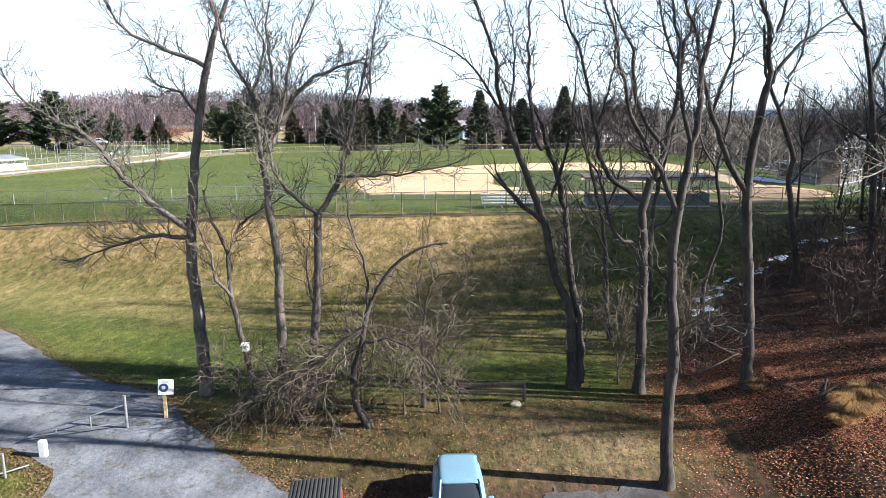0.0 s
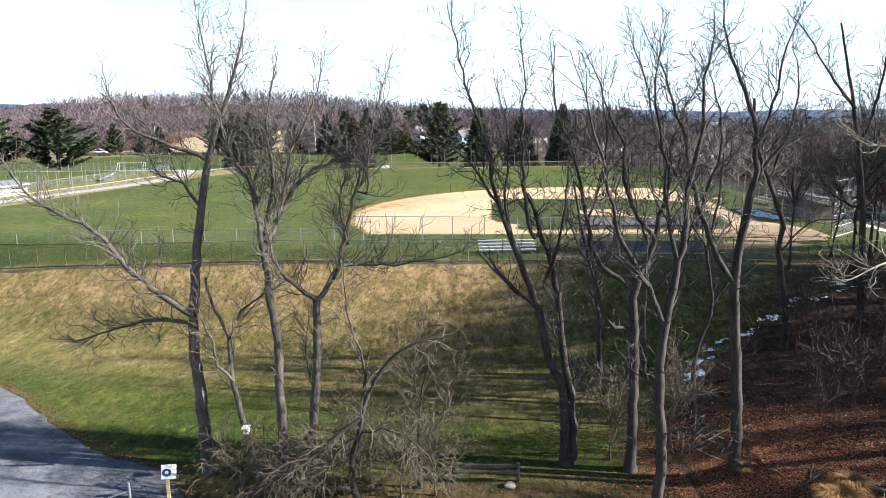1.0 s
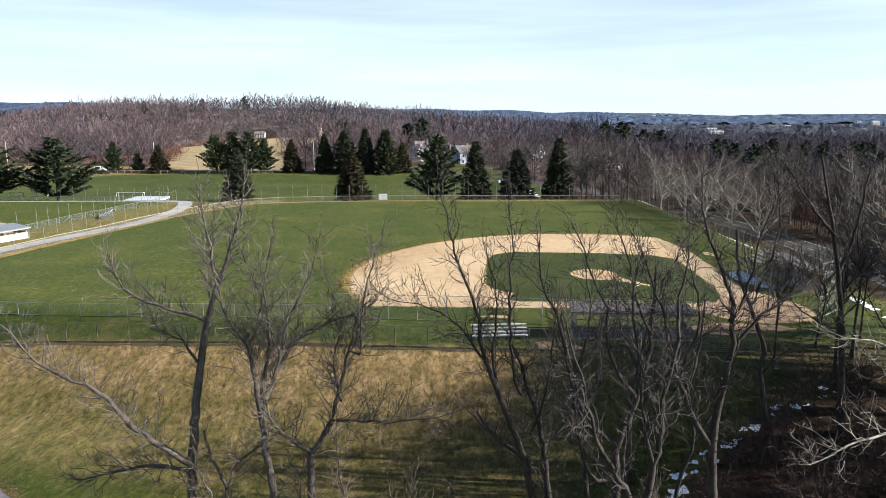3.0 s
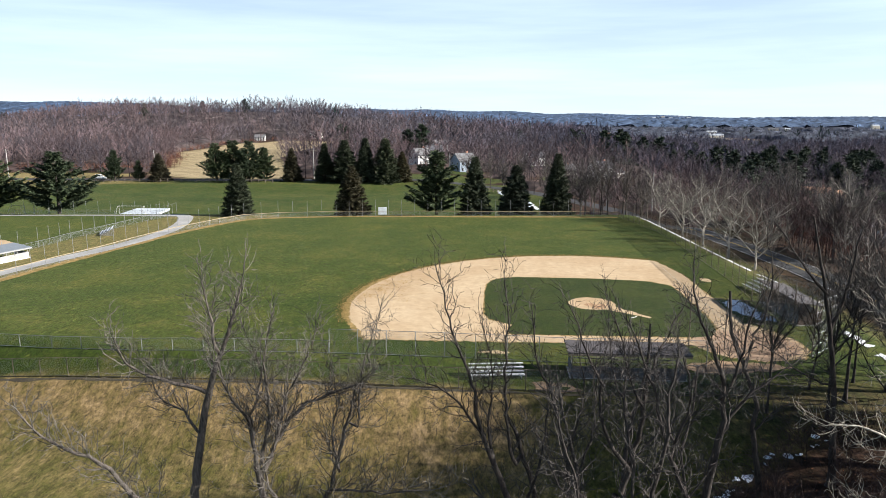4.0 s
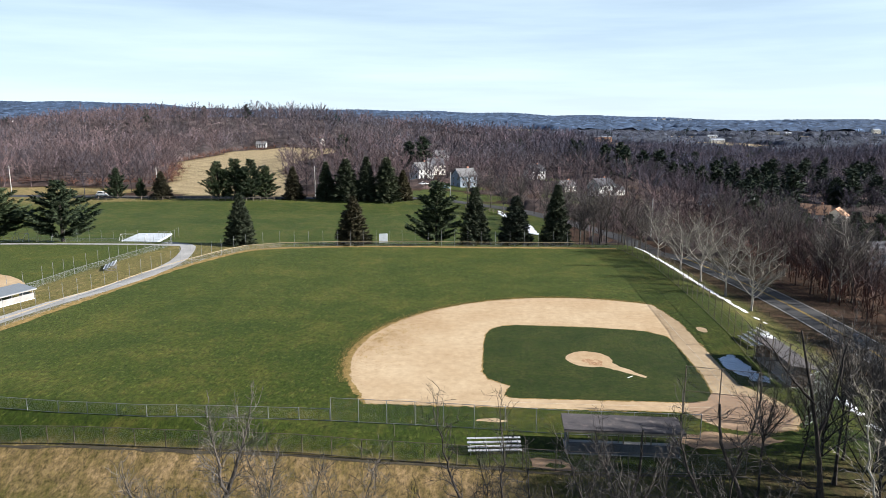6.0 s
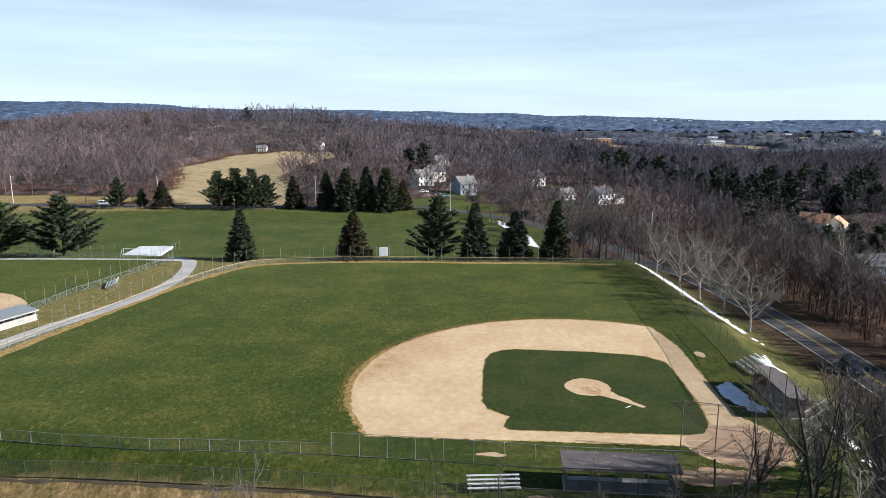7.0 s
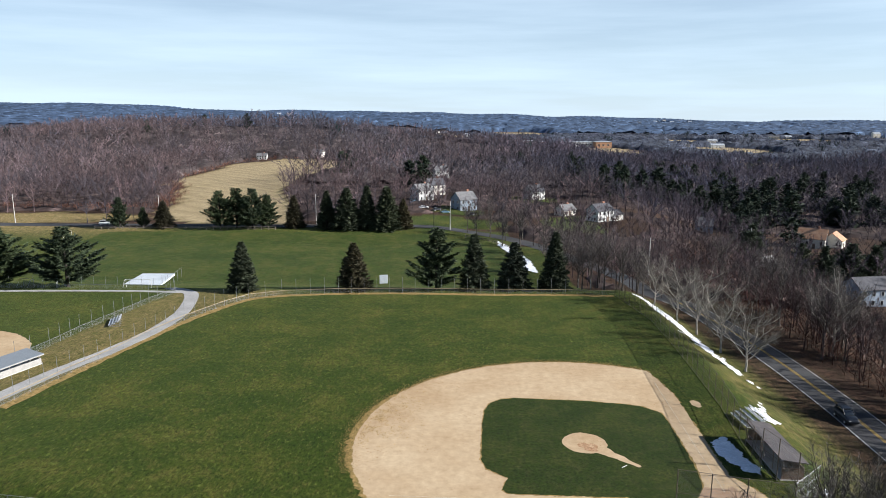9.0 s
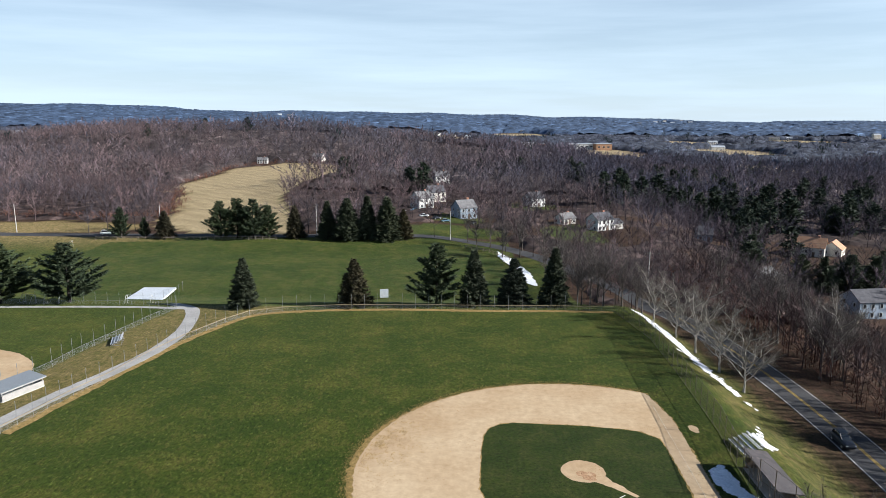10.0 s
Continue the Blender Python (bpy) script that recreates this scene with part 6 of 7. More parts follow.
bleachers((39.4, 85.0, float(land(40, 85)) + 0.02), -86, 4.6, 5, "white aluminium bleachers on the verge beside the dugout")
bleachers((-64.0, 127.4, float(land(-63, 127)) + 0.02), -70, 4.6, 4, "weathered aluminium bleachers on dry grass by the walkway")
# pale slab of bare ground by the dugout
sheet("worn_clay_patch", [(7.6, 54.6), (10.2, 54.3), (11.6, 52.6), (9.6, 52.4), (8.0, 53.2)], 0.02, M_DIRT_WORN, "bare clay patch between the bleachers and the dugout", rag=0.3, seed=21)
sheet("worn_clay_patch", [(21.4, 58.0), (24.5, 59.6), (29.0, 59.0), (31.5, 57.8), (27, 56.6), (22.5, 56.4)], 0.02, M_DIRT_WORN, "bare clay behind the backstop", rag=0.5, seed=22)


def dugout(at, turn, w, d, h, label, wall_m, roof_m, wall_h=1.1, open_side=True, slope=0.35, trim=None):
    """A roofed players' bench: posts, low walls, sloping slab roof, bench. The open front faces +y."""
    t = thing("dugout", at, label, "dugout", "dugouts", turn)
    bm = bmesh.new()
    box(bm, (0, -d / 2, wall_h / 2), (w, 0.12, wall_h), 0.01)
    part("back_wall", bm, wall_m, t)
    for s in (-1, 1):
        bm = bmesh.new()
        box(bm, (s * (w / 2 - 0.06), 0.03, wall_h / 2), (0.12, d - 0.1, wall_h), 0.01)
        part("end_wall", bm, wall_m, t)
    n_ = 5
    for i in range(n_):
        x = -w / 2 + 0.1 + (w - 0.2) * i / (n_ - 1)
        for y, top in ((-d / 2 + 0.1, h - slope), (d / 2 - 0.1, h)):
            bm = bmesh.new()
            rod(bm, (x, y, 0), (x, y, top), 0.055, 8)
            part("post", bm, trim or M_WOODPOLE, t)
    bm = bmesh.new()
    box(bm, (0, 0, 0), (w + 0.7, math.hypot(d + 0.7, slope), 0.12), 0.015, pose(0, 0, h - slope / 2 + 0.06) @ pose(0, 0, 0, math.degrees(math.atan2(slope, d)), 0, 0))
    roof = part("roof", bm, roof_m, t)
    bm = bmesh.new()
    box(bm, (0, -d / 2 - 0.33, h - slope - 0.08), (w + 0.66, 0.04, 0.16))
    part("fascia", bm, trim or M_CREAM, t)
    bm = bmesh.new()
    box(bm, (0, -d / 2 + 0.45, 0.45), (w - 0.6, 0.35, 0.06), 0.01)
    part("bench", bm, M_WOODPOLE, t)
    bm = bmesh.new()
    box(bm, (0, 0, 0.03), (w + 0.2, d + 0.2, 0.10))
    part("slab", bm, M_CONC, t)
    bm = bmesh.new()
    box(bm, (0, d / 2, 0.95), (w, 0.05, 0.08))
    part("front_rail", bm, M_GALV, t)
    return t


M_ROOFDARK = surface("dark_worn_roofing", (0.050, 0.045, 0.048), (0.085, 0.076, 0.078), 0.5, 0.9, 0.0, 7.0, 0.4, (0.125, 0.105, 0.10))
M_DUGWHITE = paint("chalky_white_boards", (0.30, 0.29, 0.275), 0.85, 0.2)
M_DUGWALL = surface("grey_block_wall", (0.075, 0.078, 0.086), (0.12, 0.124, 0.132), 1.0, 0.9, 0.0, 7.0, 0.3)
dugout((15.9, 56.3, 0), -4.5, 9.6, 2.4, 2.35, "long grey dugout with a worn flat roof behind the fence", M_DUGWALL, M_ROOFDARK, 1.05, slope=0.06, trim=M_WOODPOLE)
dugout((39.3, 75.2, float(land(39.3, 75.2))), 88, 9.6, 2.4, 2.5, "long brown wooden dugout behind the high fence", M_BROWN, M_ROOFDARK, 1.5)
dugout((-67.6, 103.0, float(land(-67, 103))), 69, 7.2, 3.2, 2.0, "white-walled dugout with a pale metal roof by the walkway", M_DUGWHITE, M_METALROOF, 1.0, trim=M_DUGWHITE)

# pale concrete court in the grass behind the walkway
M_COURT = surface("pale_court_concrete", (0.40, 0.44, 0.48), (0.48, 0.52, 0.56), 0.3, 0.85, 0.0, 6.0, 0.15)
pad = [(-79.4, 166.4), (-79.8, 178.2), (-71.2, 178.3), (-70.1, 165.9)]
cz = max(float(land(x, y)) for x, y in pad)
bm = bmesh.new()
prism(bm, pad, cz - 0.4, cz + 0.07)
tagged(part("court", bm, M_COURT), "pale blue-grey concrete play court in the grass", "court", kind="structure")
fence([(-69.0, 164.6), (-69.0, 171.5), (-69.9, 179.4)], 2.6, "thin steel posts along the concrete court", spacing=3.6, rails=(1.0,), mesh=False, r=0.035, rail_r=0.015, name="net_posts")


def goal(at, turn, w, h):
    """A soccer goal of white pipe with a bent rear frame."""
    t = thing("soccer_goal", at, "white metal soccer goal standing on the grass", "goal", "soccer goals", turn)
    for nm, P_ in (("post", [(-w / 2, 0, 0), (-w / 2, 0, h)]), ("post", [(w / 2, 0, 0), (w / 2, 0, h)]), ("crossbar", [(-w / 2, 0, h), (w / 2, 0, h)]),
                   ("rear_frame", [(-w / 2, 0, h), (-w / 2, 0.8, h), (-w / 2, 1.9, 0.05), (-w / 2, 0, 0.05)]), ("rear_frame", [(w / 2, 0, h), (w / 2, 0.8, h), (w / 2, 1.9, 0.05), (w / 2, 0, 0.05)]), ("ground_bar", [(-w / 2, 1.9, 0.05), (w / 2, 1.9, 0.05)])):
        v, q = tubes([(np.array(P_, float), np.full(len(P_), 0.045))], 8)
        part(nm, mesh_np(nm, v, q, M_WHITE, smooth=True), None, t)


goal((-72.0, 158.4, float(land(-72, 158.4))), 180, 6.0, 1.9)
goal((-98.0, 158.2, float(land(-98, 158))), 160, 3.4, 1.9)
goal((-92.5, 157.6, float(land(-92, 157.6))), 200, 3.0, 1.9)
goal((-130.0, 235, float(land(-130, 235))), 100, 6.0, 2.2)
# blank board standing low on the second field, beside a spruce
t = thing("scoreboard", (-15.3, 174.0, float(land(-15.3, 174.0))), "pale blue-grey back of a small scoreboard on two posts", "scoreboard", turn=10)
bm = bmesh.new()
box(bm, (0, 0, 1.45), (2.2, 0.18, 2.3), 0.03)
part("panel", bm, M_COURT, t)
for s in (-0.8, 0.8):
    bm = bmesh.new()
    rod(bm, (s, 0.15, -0.2), (s, 0.15, 2.5), 0.07, 8)
    part("post", bm, M_GALV, t)


def pole(x, y, h, arm=True):
    z = float(land(x, y))
    t = thing("utility_pole", (x, y, z), "weathered grey wooden utility pole with a crossarm", "pole", "utility poles")
    bm = bmesh.new()
    rod(bm, (0, 0, -0.5), (0, 0, h), 0.17, 10, 0.11)
    part("pole", bm, M_CONC, t)
    bm = bmesh.new()
    box(bm, (0, 0.12, h - 0.7), (2.4, 0.1, 0.12), 0.01)
    part("crossarm", bm, M_WOODPOLE, t)
    for s in (-1.05, -0.45, 0.45, 1.05):
        bm = bmesh.new()
        rod(bm, (s, 0.12, h - 0.64), (s, 0.12, h - 0.42), 0.05, 6, 0.03)
        part("insulator", bm, M_DUGWALL, t)
    return Vector((x, y, z + h - 0.42))


tops = [pole(-165, 262, 11), pole(-110, 264, 10.5), pole(-49.3, 264, 11.5), pole(2.6, 256, 11), pole(57, 186, 11), pole(108, 238, 12), pole(196, 285, 12)]
t = thing("overhead_wires", tuple(tops[0]), "thin sagging overhead wires between the poles", "wires")
for a, b_ in zip(tops, tops[1:]):
    P_ = [a.lerp(b_, f) - tops[0] - Vector((0, 0, 2.6 * 4 * f * (1 - f) * ((b_ - a).length / 100))) for f in [i / 12 for i in range(13)]]
    v, q = tubes([(np.array([tuple(p_) for p_ in P_]), np.full(13, 0.02))], 4)
    part("wire", mesh_np("wire", v, q, M_BLACK), None, t)


# ---------------------------------------------------------------- buildings
def window(parent, c, w, h, axis_):
    """A framed pane on a wall; axis_ is the wall's outward side: +x, -x, +y or -y."""
    o = new("window")
    o.parent = parent
    turn = {"-y": 0, "+x": 90, "+y": 180, "-x": 270}[axis_]
    o.matrix_basis = pose(*c, 0, 0, turn)
    bm = bmesh.new()
    for s in (-1, 1):
        box(bm, (s * w / 2, -0.03, 0), (0.1, 0.1, h + 0.1))
        box(bm, (0, -0.03, s * h / 2), (w, 0.1, 0.1))
    part("frame", bm, M_WHITE, o)
    bm = bmesh.new()
    box(bm, (0, 0.0, 0), (w, 0.04, h))
    part("pane", bm, M_GLASS, o)


def house(x, y, turn, w, d, wall_h, roof_h, wall_m, roof_m, label, floors=2, cols=4, chimney=True, garage=None, porch=False):
    """A gabled house: ridge along its local x."""
    z = float(land(x, y))
    t = thing("house", (x, y, z - 0.2), label, "house", "houses", turn)
    bm = bmesh.new()
    box(bm, (0, 0, wall_h / 2), (w, d, wall_h))
    for s in (-1, 1):
        vs = [bm.verts.new((s * w / 2, -d / 2, wall_h)), bm.verts.new((s * w / 2, d / 2, wall_h)), bm.verts.new((s * w / 2, 0, wall_h + roof_h))]
        ws = [bm.verts.new((s * (w / 2 - 0.2), *v.co[1:])) for v in vs]
        bm.faces.new(vs), bm.faces.new(ws)
    bmesh.ops.recalc_face_normals(bm, faces=bm.faces)
    part("wall", bm, wall_m, t)
    run = math.hypot(d / 2 + 0.4, roof_h * (d / 2 + 0.4) / (d / 2))
    an = math.degrees(math.atan2(roof_h, d / 2))
    for s in (-1, 1):
        bm = bmesh.new()
        box(bm, (0, 0, 0), (w + 0.7, run, 0.18), 0.0, pose(0, s * (d / 4 + 0.2), wall_h + roof_h / 2 - 0.2 * roof_h / (d / 2) + 0.1) @ pose(0, 0, 0, -s * an))
        part("roof", bm, roof_m, t)
    fh = wall_h / floors
    for fl in range(floors):
        for i in range(cols):
            cx = -w / 2 + w * (i + 0.5) / cols
            if not (fl == 0 and i == cols // 2):
                window(t, (cx, -d / 2 - 0.03, fh * (fl + 0.55)), 1.0, 1.4, "-y")
        for s, ax in ((1, "+x"), (-1, "-x")):
            for yy in (-d / 4, d / 4):
                window(t, (s * (w / 2 + 0.03), yy, fh * (fl + 0.55)), 0.9, 1.3, ax)
    bm = bmesh.new()
    box(bm, (-w / 2 + w * (cols // 2 + 0.5) / cols, -d / 2 - 0.04, 1.15), (1.1, 0.08, 2.2))
    part("door", bm, M_BROWN, t)
    if chimney:
        bm = bmesh.new()
        box(bm, (w * 0.22, 0.3, wall_h + roof_h * 0.75), (0.8, 0.8, roof_h * 1.1))
        part("chimney", bm, M_BRICK, t)
    if garage:
        gw, gd, gh, side_ = garage
        gx_ = side_ * (w / 2 + gw / 2)
        bm = bmesh.new()
        box(bm, (gx_, -1.0, gh / 2), (gw, gd, gh))
        part("garage", bm, wall_m, t)
        bm = bmesh.new()
        prism_pts = [(-gd / 2 - 0.3, gh), (gd / 2 + 0.3, gh), (0, gh + gd * 0.32)]
        a = [bm.verts.new((gx_ - gw / 2 - 0.3, q[0] - 1.0, q[1])) for q in prism_pts]
        b_ = [bm.verts.new((gx_ + gw / 2 + 0.3, q[0] - 1.0, q[1])) for q in prism_pts]
        bm.faces.new(a), bm.faces.new(b_)
        for i in range(3):
            bm.faces.new((a[i], a[(i + 1) % 3], b_[(i + 1) % 3], b_[i]))
        bmesh.ops.recalc_face_normals(bm, faces=bm.faces)
        part("garage_roof", bm, roof_m, t)
        bm = bmesh.new()
        box(bm, (gx_, -1.0 - gd / 2 - 0.03, 1.15), (gw * 0.75, 0.08, 2.2))
        part("garage_door", bm, M_CREAM, t)
    return t


house(131.5, 203, 8, 17, 9, 5.6, 2.8, M_BLUEGREY, M_SHINGLE_DK, "two-storey blue-grey house with white trim and a grey roof", 2, 6)
house(161, 296, -35, 11, 9, 4.4, 3.6, M_CREAM, M_TERRA, "cream house with a terracotta tiled roof", 1, 4)
house(170.5, 296, 50, 8, 8, 3.4, 3.0, M_CREAM, M_TERRA, "low cream wing with a terracotta tiled roof", 1, 3, False)
house(66.5, 290, 32, 9, 7.2, 4.8, 2.6, M_WHITE, M_SHINGLE_DK, "white two-storey house with a dark roof and attached garage", 2, 4, True, (5.4, 6, 2.6, 1))
house(54.5, 306, 36, 7.5, 6, 2.8, 2.2, M_CREAM, M_SHINGLE, "low cream house with a grey roof", 1, 3)
house(9.5, 318, 30, 9, 8.5, 5.2, 3.2, M_BLUEGREY, M_SHINGLE, "blue-grey two-storey house with steep gables", 2, 3)
house(-11, 345, 38, 9, 8, 5.2, 3.0, M_WHITE, M_SHINGLE, "white two-storey house among bare trees", 2, 3)
house(-5, 372, 30, 9, 8, 5.4, 3.2, M_CREAM, M_SHINGLE_DK, "pale two-storey house on the wooded rise", 2, 3)
house(-2.4, 478, 20, 10, 8, 5.6, 3.0, M_WHITE, M_SHINGLE, "white house high on the wooded rise", 2, 3)
house(48, 366, 35, 9, 8, 4.6, 3.0, M_WHITE, M_SHINGLE_DK, "white house half hidden by bare trees", 2, 3)
house(116, 303, -8, 6.5, 6, 3.6, 3.2, M_BLUEGREY, M_SHINGLE_DK, "small blue-grey barn-like house", 1, 2, False)
house(108, 226, 40, 8, 6, 2.6, 2.2, M_CONC, M_SHINGLE, "low grey shed half hidden in the trees", 1, 2, False)
house(-168, 640, 5, 9, 7, 3.4, 2.4, M_WHITE, M_SHINGLE, "white farmhouse at the end of the tan field", 2, 4)
house(-120, 662, -15, 10, 8, 4.6, 3.0, M_CREAM, M_SHINGLE, "pale farmhouse at the wood's edge", 2, 4)
for i, (x, y, w) in enumerate(((-895, 1436, 22), (-880, 1450, 14), (19, 1780, 16), (60, 1800, 18), (-20, 1820, 14), (403, 950, 14), (430, 1180, 20), (524, 1336, 26), (460, 1330, 18), (600, 1560, 20), (856, 1811, 26), (900, 1830, 20), (760, 1790, 18), (1138, 1841, 18), (-300, 1500, 14), (-520, 1480, 14), (250, 2200, 24), (300, 2210, 20), (700, 2100, 20), (330, 1440, 16))):
    house(x, y, 25 * i % 50 - 25, w, 11, 5.5 + (9 if i == 13 else 0), 3, (M_WHITE, M_CREAM, M_CONC)[i % 3], (M_SHINGLE, M_SLATEBLUE)[i % 2], "pale building far off among the woods", 2, 4, False)


for i, (x, y) in enumerate(HAMLET):
    house(x, y, 17 * i % 40 - 20, 20, 12, 9, 5, (M_WHITE, M_CREAM)[i % 2], (M_SHINGLE, M_SLATEBLUE)[i % 2], "pale house of a far hamlet on the ridge", 1, 2, False)


def hall(x, y, turn, w, d, h, wall_m, label):
    """A long flat-roofed building with a row of windows."""
    t = thing("hall", (x, y, float(land(x, y)) - 0.5), label, "building", "far buildings", turn)
    bm = bmesh.new()
    box(bm, (0, 0, h / 2), (w, d, h))
    part("wall", bm, wall_m, t)
    bm = bmesh.new()
    box(bm, (0, 0, h + 0.4), (w + 1, d + 1, 0.8))
    part("roof", bm, M_SLATEBLUE, t)
    for i in range(int(w / 9)):
        window(t, (-w / 2 + 5 + 9 * i, -d / 2 - 0.03, h * 0.55), 4.5, 2.4, "-y")


hall(262, 1345, 4, 46, 30, 11, M_WHITE, "large white flat-roofed building far off")
hall(300, 1322, 4, 30, 24, 12, M_TERRA, "large tan flat-roofed building far off")
hall(212, 1400, 4, 44, 22, 8, M_BRICK, "long brick building with pale roofs far off")
hall(172, 1420, 4, 26, 20, 9, M_CONC, "grey flat-roofed building far off")


# ---------------------------------------------------------------- vehicles
def loft(bm, stations, power=0.72):
    """A rounded body through cross-sections (x, half width, low, high)."""
    rings = []
    for x, w, lo, hi in stations:
        ring = []
        for k2 in range(16):
            a = 2 * math.pi * k2 / 16
            c, s = math.cos(a), math.sin(a)
            yy = w * math.copysign(abs(c) ** power * 1.0, c)
            zz = (lo + hi) / 2 + (hi - lo) / 2 * math.copysign(abs(s) ** power, s)
            ring.append(bm.verts.new((x, yy, zz)))
        rings.append(ring)
    for a, b_ in zip(rings, rings[1:]):
        for k2 in range(16):
            bm.faces.new((a[k2], a[(k2 + 1) % 16], b_[(k2 + 1) % 16], b_[k2]))
    bm.faces.new(rings[0]), bm.faces.new(list(reversed(rings[-1])))
    bmesh.ops.recalc_face_normals(bm, faces=bm.faces)
    for f in bm.faces:
        f.smooth = True


def vehicle(x, y, turn, paint_m, label, name="car", tall=0.0, wagon=False, bed=False, category="car"):
    """A car facing its local +x: body, glasshouse, roof, wheels, lamps."""
    t = thing(name, (x, y, float(land(x, y)) + 0.02), label, category, "vehicles", turn)
    L, W, h = 4.5 + (0.9 if bed else 0), 0.9, 0.92 + tall * 0.5
    bm = bmesh.new()
    loft(bm, [(-L / 2, W * 0.82, 0.42, h * 0.86), (-L / 2 + 0.15, W * 0.95, 0.32, h * 0.97), (-L / 4, W, 0.26, h), (0.2, W, 0.25, h), (L / 4, W, 0.26, h * 0.97), (L / 2 - 0.5, W * 0.97, 0.28, h * 0.88), (L / 2 - 0.1, W * 0.88, 0.34, h * 0.76), (L / 2, W * 0.72, 0.42, h * 0.66)], 0.5)
    part("body", bm, paint_m, t)
    r0, r1 = (-0.2, 1.25) if bed else (-L / 2 + (0.25 if wagon else 0.75), 0.95)
    top = h + 0.5 + tall * 0.4
    bm = bmesh.new()
    loft(bm, [(r0, W * 0.84, h - 0.12, h + 0.02), (r0 + 0.45, W * 0.74, h - 0.1, top - 0.04), ((r0 + r1) / 2, W * 0.76, h - 0.1, top), (r1 - 0.85, W * 0.74, h - 0.1, top - 0.03), (r1, W * 0.82, h - 0.12, h + 0.02)], 0.55)
    part("glasshouse", bm, M_GLASS, t, "dark tinted windows")
    bm = bmesh.new()
    loft(bm, [(r0 + 0.30, W * 0.62, top - 0.10, top - 0.02), (r0 + 0.5, W * 0.73, top - 0.06, top + 0.015), ((r0 + r1) / 2, W * 0.745, top - 0.05, top + 0.03), (r1 - 0.9, W * 0.73, top - 0.07, top + 0.01), (r1 - 0.72, W * 0.66, top - 0.12, top - 0.04)], 0.55)
    part("roof", bm, paint_m, t)
    for sx in (-1, 1):
        for s in (-1, 1):
            bm = bmesh.new()
            rod(bm, (r0 + 0.08 if sx < 0 else r1 - 0.06, s * W * 0.80, h - 0.02), (r0 + 0.5 if sx < 0 else r1 - 0.85, s * W * 0.71, top - 0.02), 0.05, 6)
            part("pillar", bm, paint_m, t)
            w = new("wheel")
            w.parent = t
            w.matrix_basis = pose(sx * L * 0.3, s * (W - 0.08), 0.33)
            bm = bmesh.new()
            rod(bm, (0, -0.11, 0), (0, 0.11, 0), 0.33, 18)
            part("tyre", bm, M_TYRE, w)
            bm = bmesh.new()
            rod(bm, (0, -0.12, 0), (0, 0.12, 0), 0.2, 12)
            part("rim", bm, M_ALU, w)
            bm = bmesh.new()
            box(bm, (sx * (L / 2 - 0.08), s * W * 0.66, h * 0.68), (0.12, 0.3, 0.14), 0.03)
            part("headlight" if sx > 0 else "tail_light", bm, M_ALU if sx > 0 else M_CARRED, t)
    for s in (-1, 1):
        bm = bmesh.new()
        box(bm, (r1 - 0.35, s * (W + 0.08), h + 0.08), (0.12, 0.2, 0.14), 0.03)
        part("mirror", bm, paint_m, t)
    if bed:
        bm = bmesh.new()
        box(bm, (-L / 2 + 1.18, 0, h + 0.04), (2.26, W * 1.9, 0.06), 0.02)
        cover = part("bed_cover", bm, M_BLACK, t, "ribbed black roll-up bed cover")
        for i in range(13):
            bm = bmesh.new()
            box(bm, (-L / 2 + 1.18, (i - 6) * 0.132, h + 0.10 - 0.012 * abs(i - 6)), (2.2, 0.105, 0.12), 0.025)
            part("slat", bm, M_BLACK, cover)
    return t


vehicle(-0.2, 20.75, -88, M_CARBLUE, "silver-blue hatchback parked on the gravel", wagon=True)
vehicle(-4.75, 18.6, -84, M_CARRED, "red pickup truck with a ribbed black bed cover", "pickup_truck", 0.45, bed=True, category="truck")
vehicle(58.6, 93.3, -92, M_CARDARK, "dark sport utility vehicle on the road", "suv", 0.5, True)
vehicle(-128, 257.5, 2, M_CARWHITE, "white sport utility vehicle on the far road", "suv", 0.5, True)
for i, (x, y, tn, m_) in enumerate(((-14, 330, 20, M_CARBLUE), (-18, 322, 15, M_CARWHITE), (-3, 306, 30, M_CARDARK), (1, 300, 20, M_CARBLUE), (13, 300, 60, M_CARDARK), (-9, 312, 20, M_CARWHITE), (150, 262, 5, M_CARWHITE))):
    vehicle(x, y, tn, m_, "car parked near the far houses")

# ---------------------------------------------------------------- small things by the car park
sx_, sy_ = -12.5, 27.1
t = thing("notice_sign", (sx_, sy_, float(land(sx_, sy_))), "square white sign with a round navy emblem on a timber post", "sign", "", 12)
bm = bmesh.new()
box(bm, (0, 0, 0.75), (0.14, 0.14, 1.6), 0.01)
part("post", bm, M_NEWWOOD, t)
bm = bmesh.new()
box(bm, (0, -0.09, 1.42), (0.62, 0.03, 0.68), 0.01, pose(0, 0, 0, 0, 4, 0))
part("panel", bm, M_WHITE, t)
bm = bmesh.new()
rod(bm, (0.02, -0.108, 1.40), (0.02, -0.114, 1.40), 0.19, 24)
part("emblem", bm, M_SIGNBLUE, t, "round navy emblem")
bm = bmesh.new()
rod(bm, (0.02, -0.115, 1.41), (0.02, -0.12, 1.41), 0.08, 12)
part("emblem_centre", bm, M_WHITE, t)

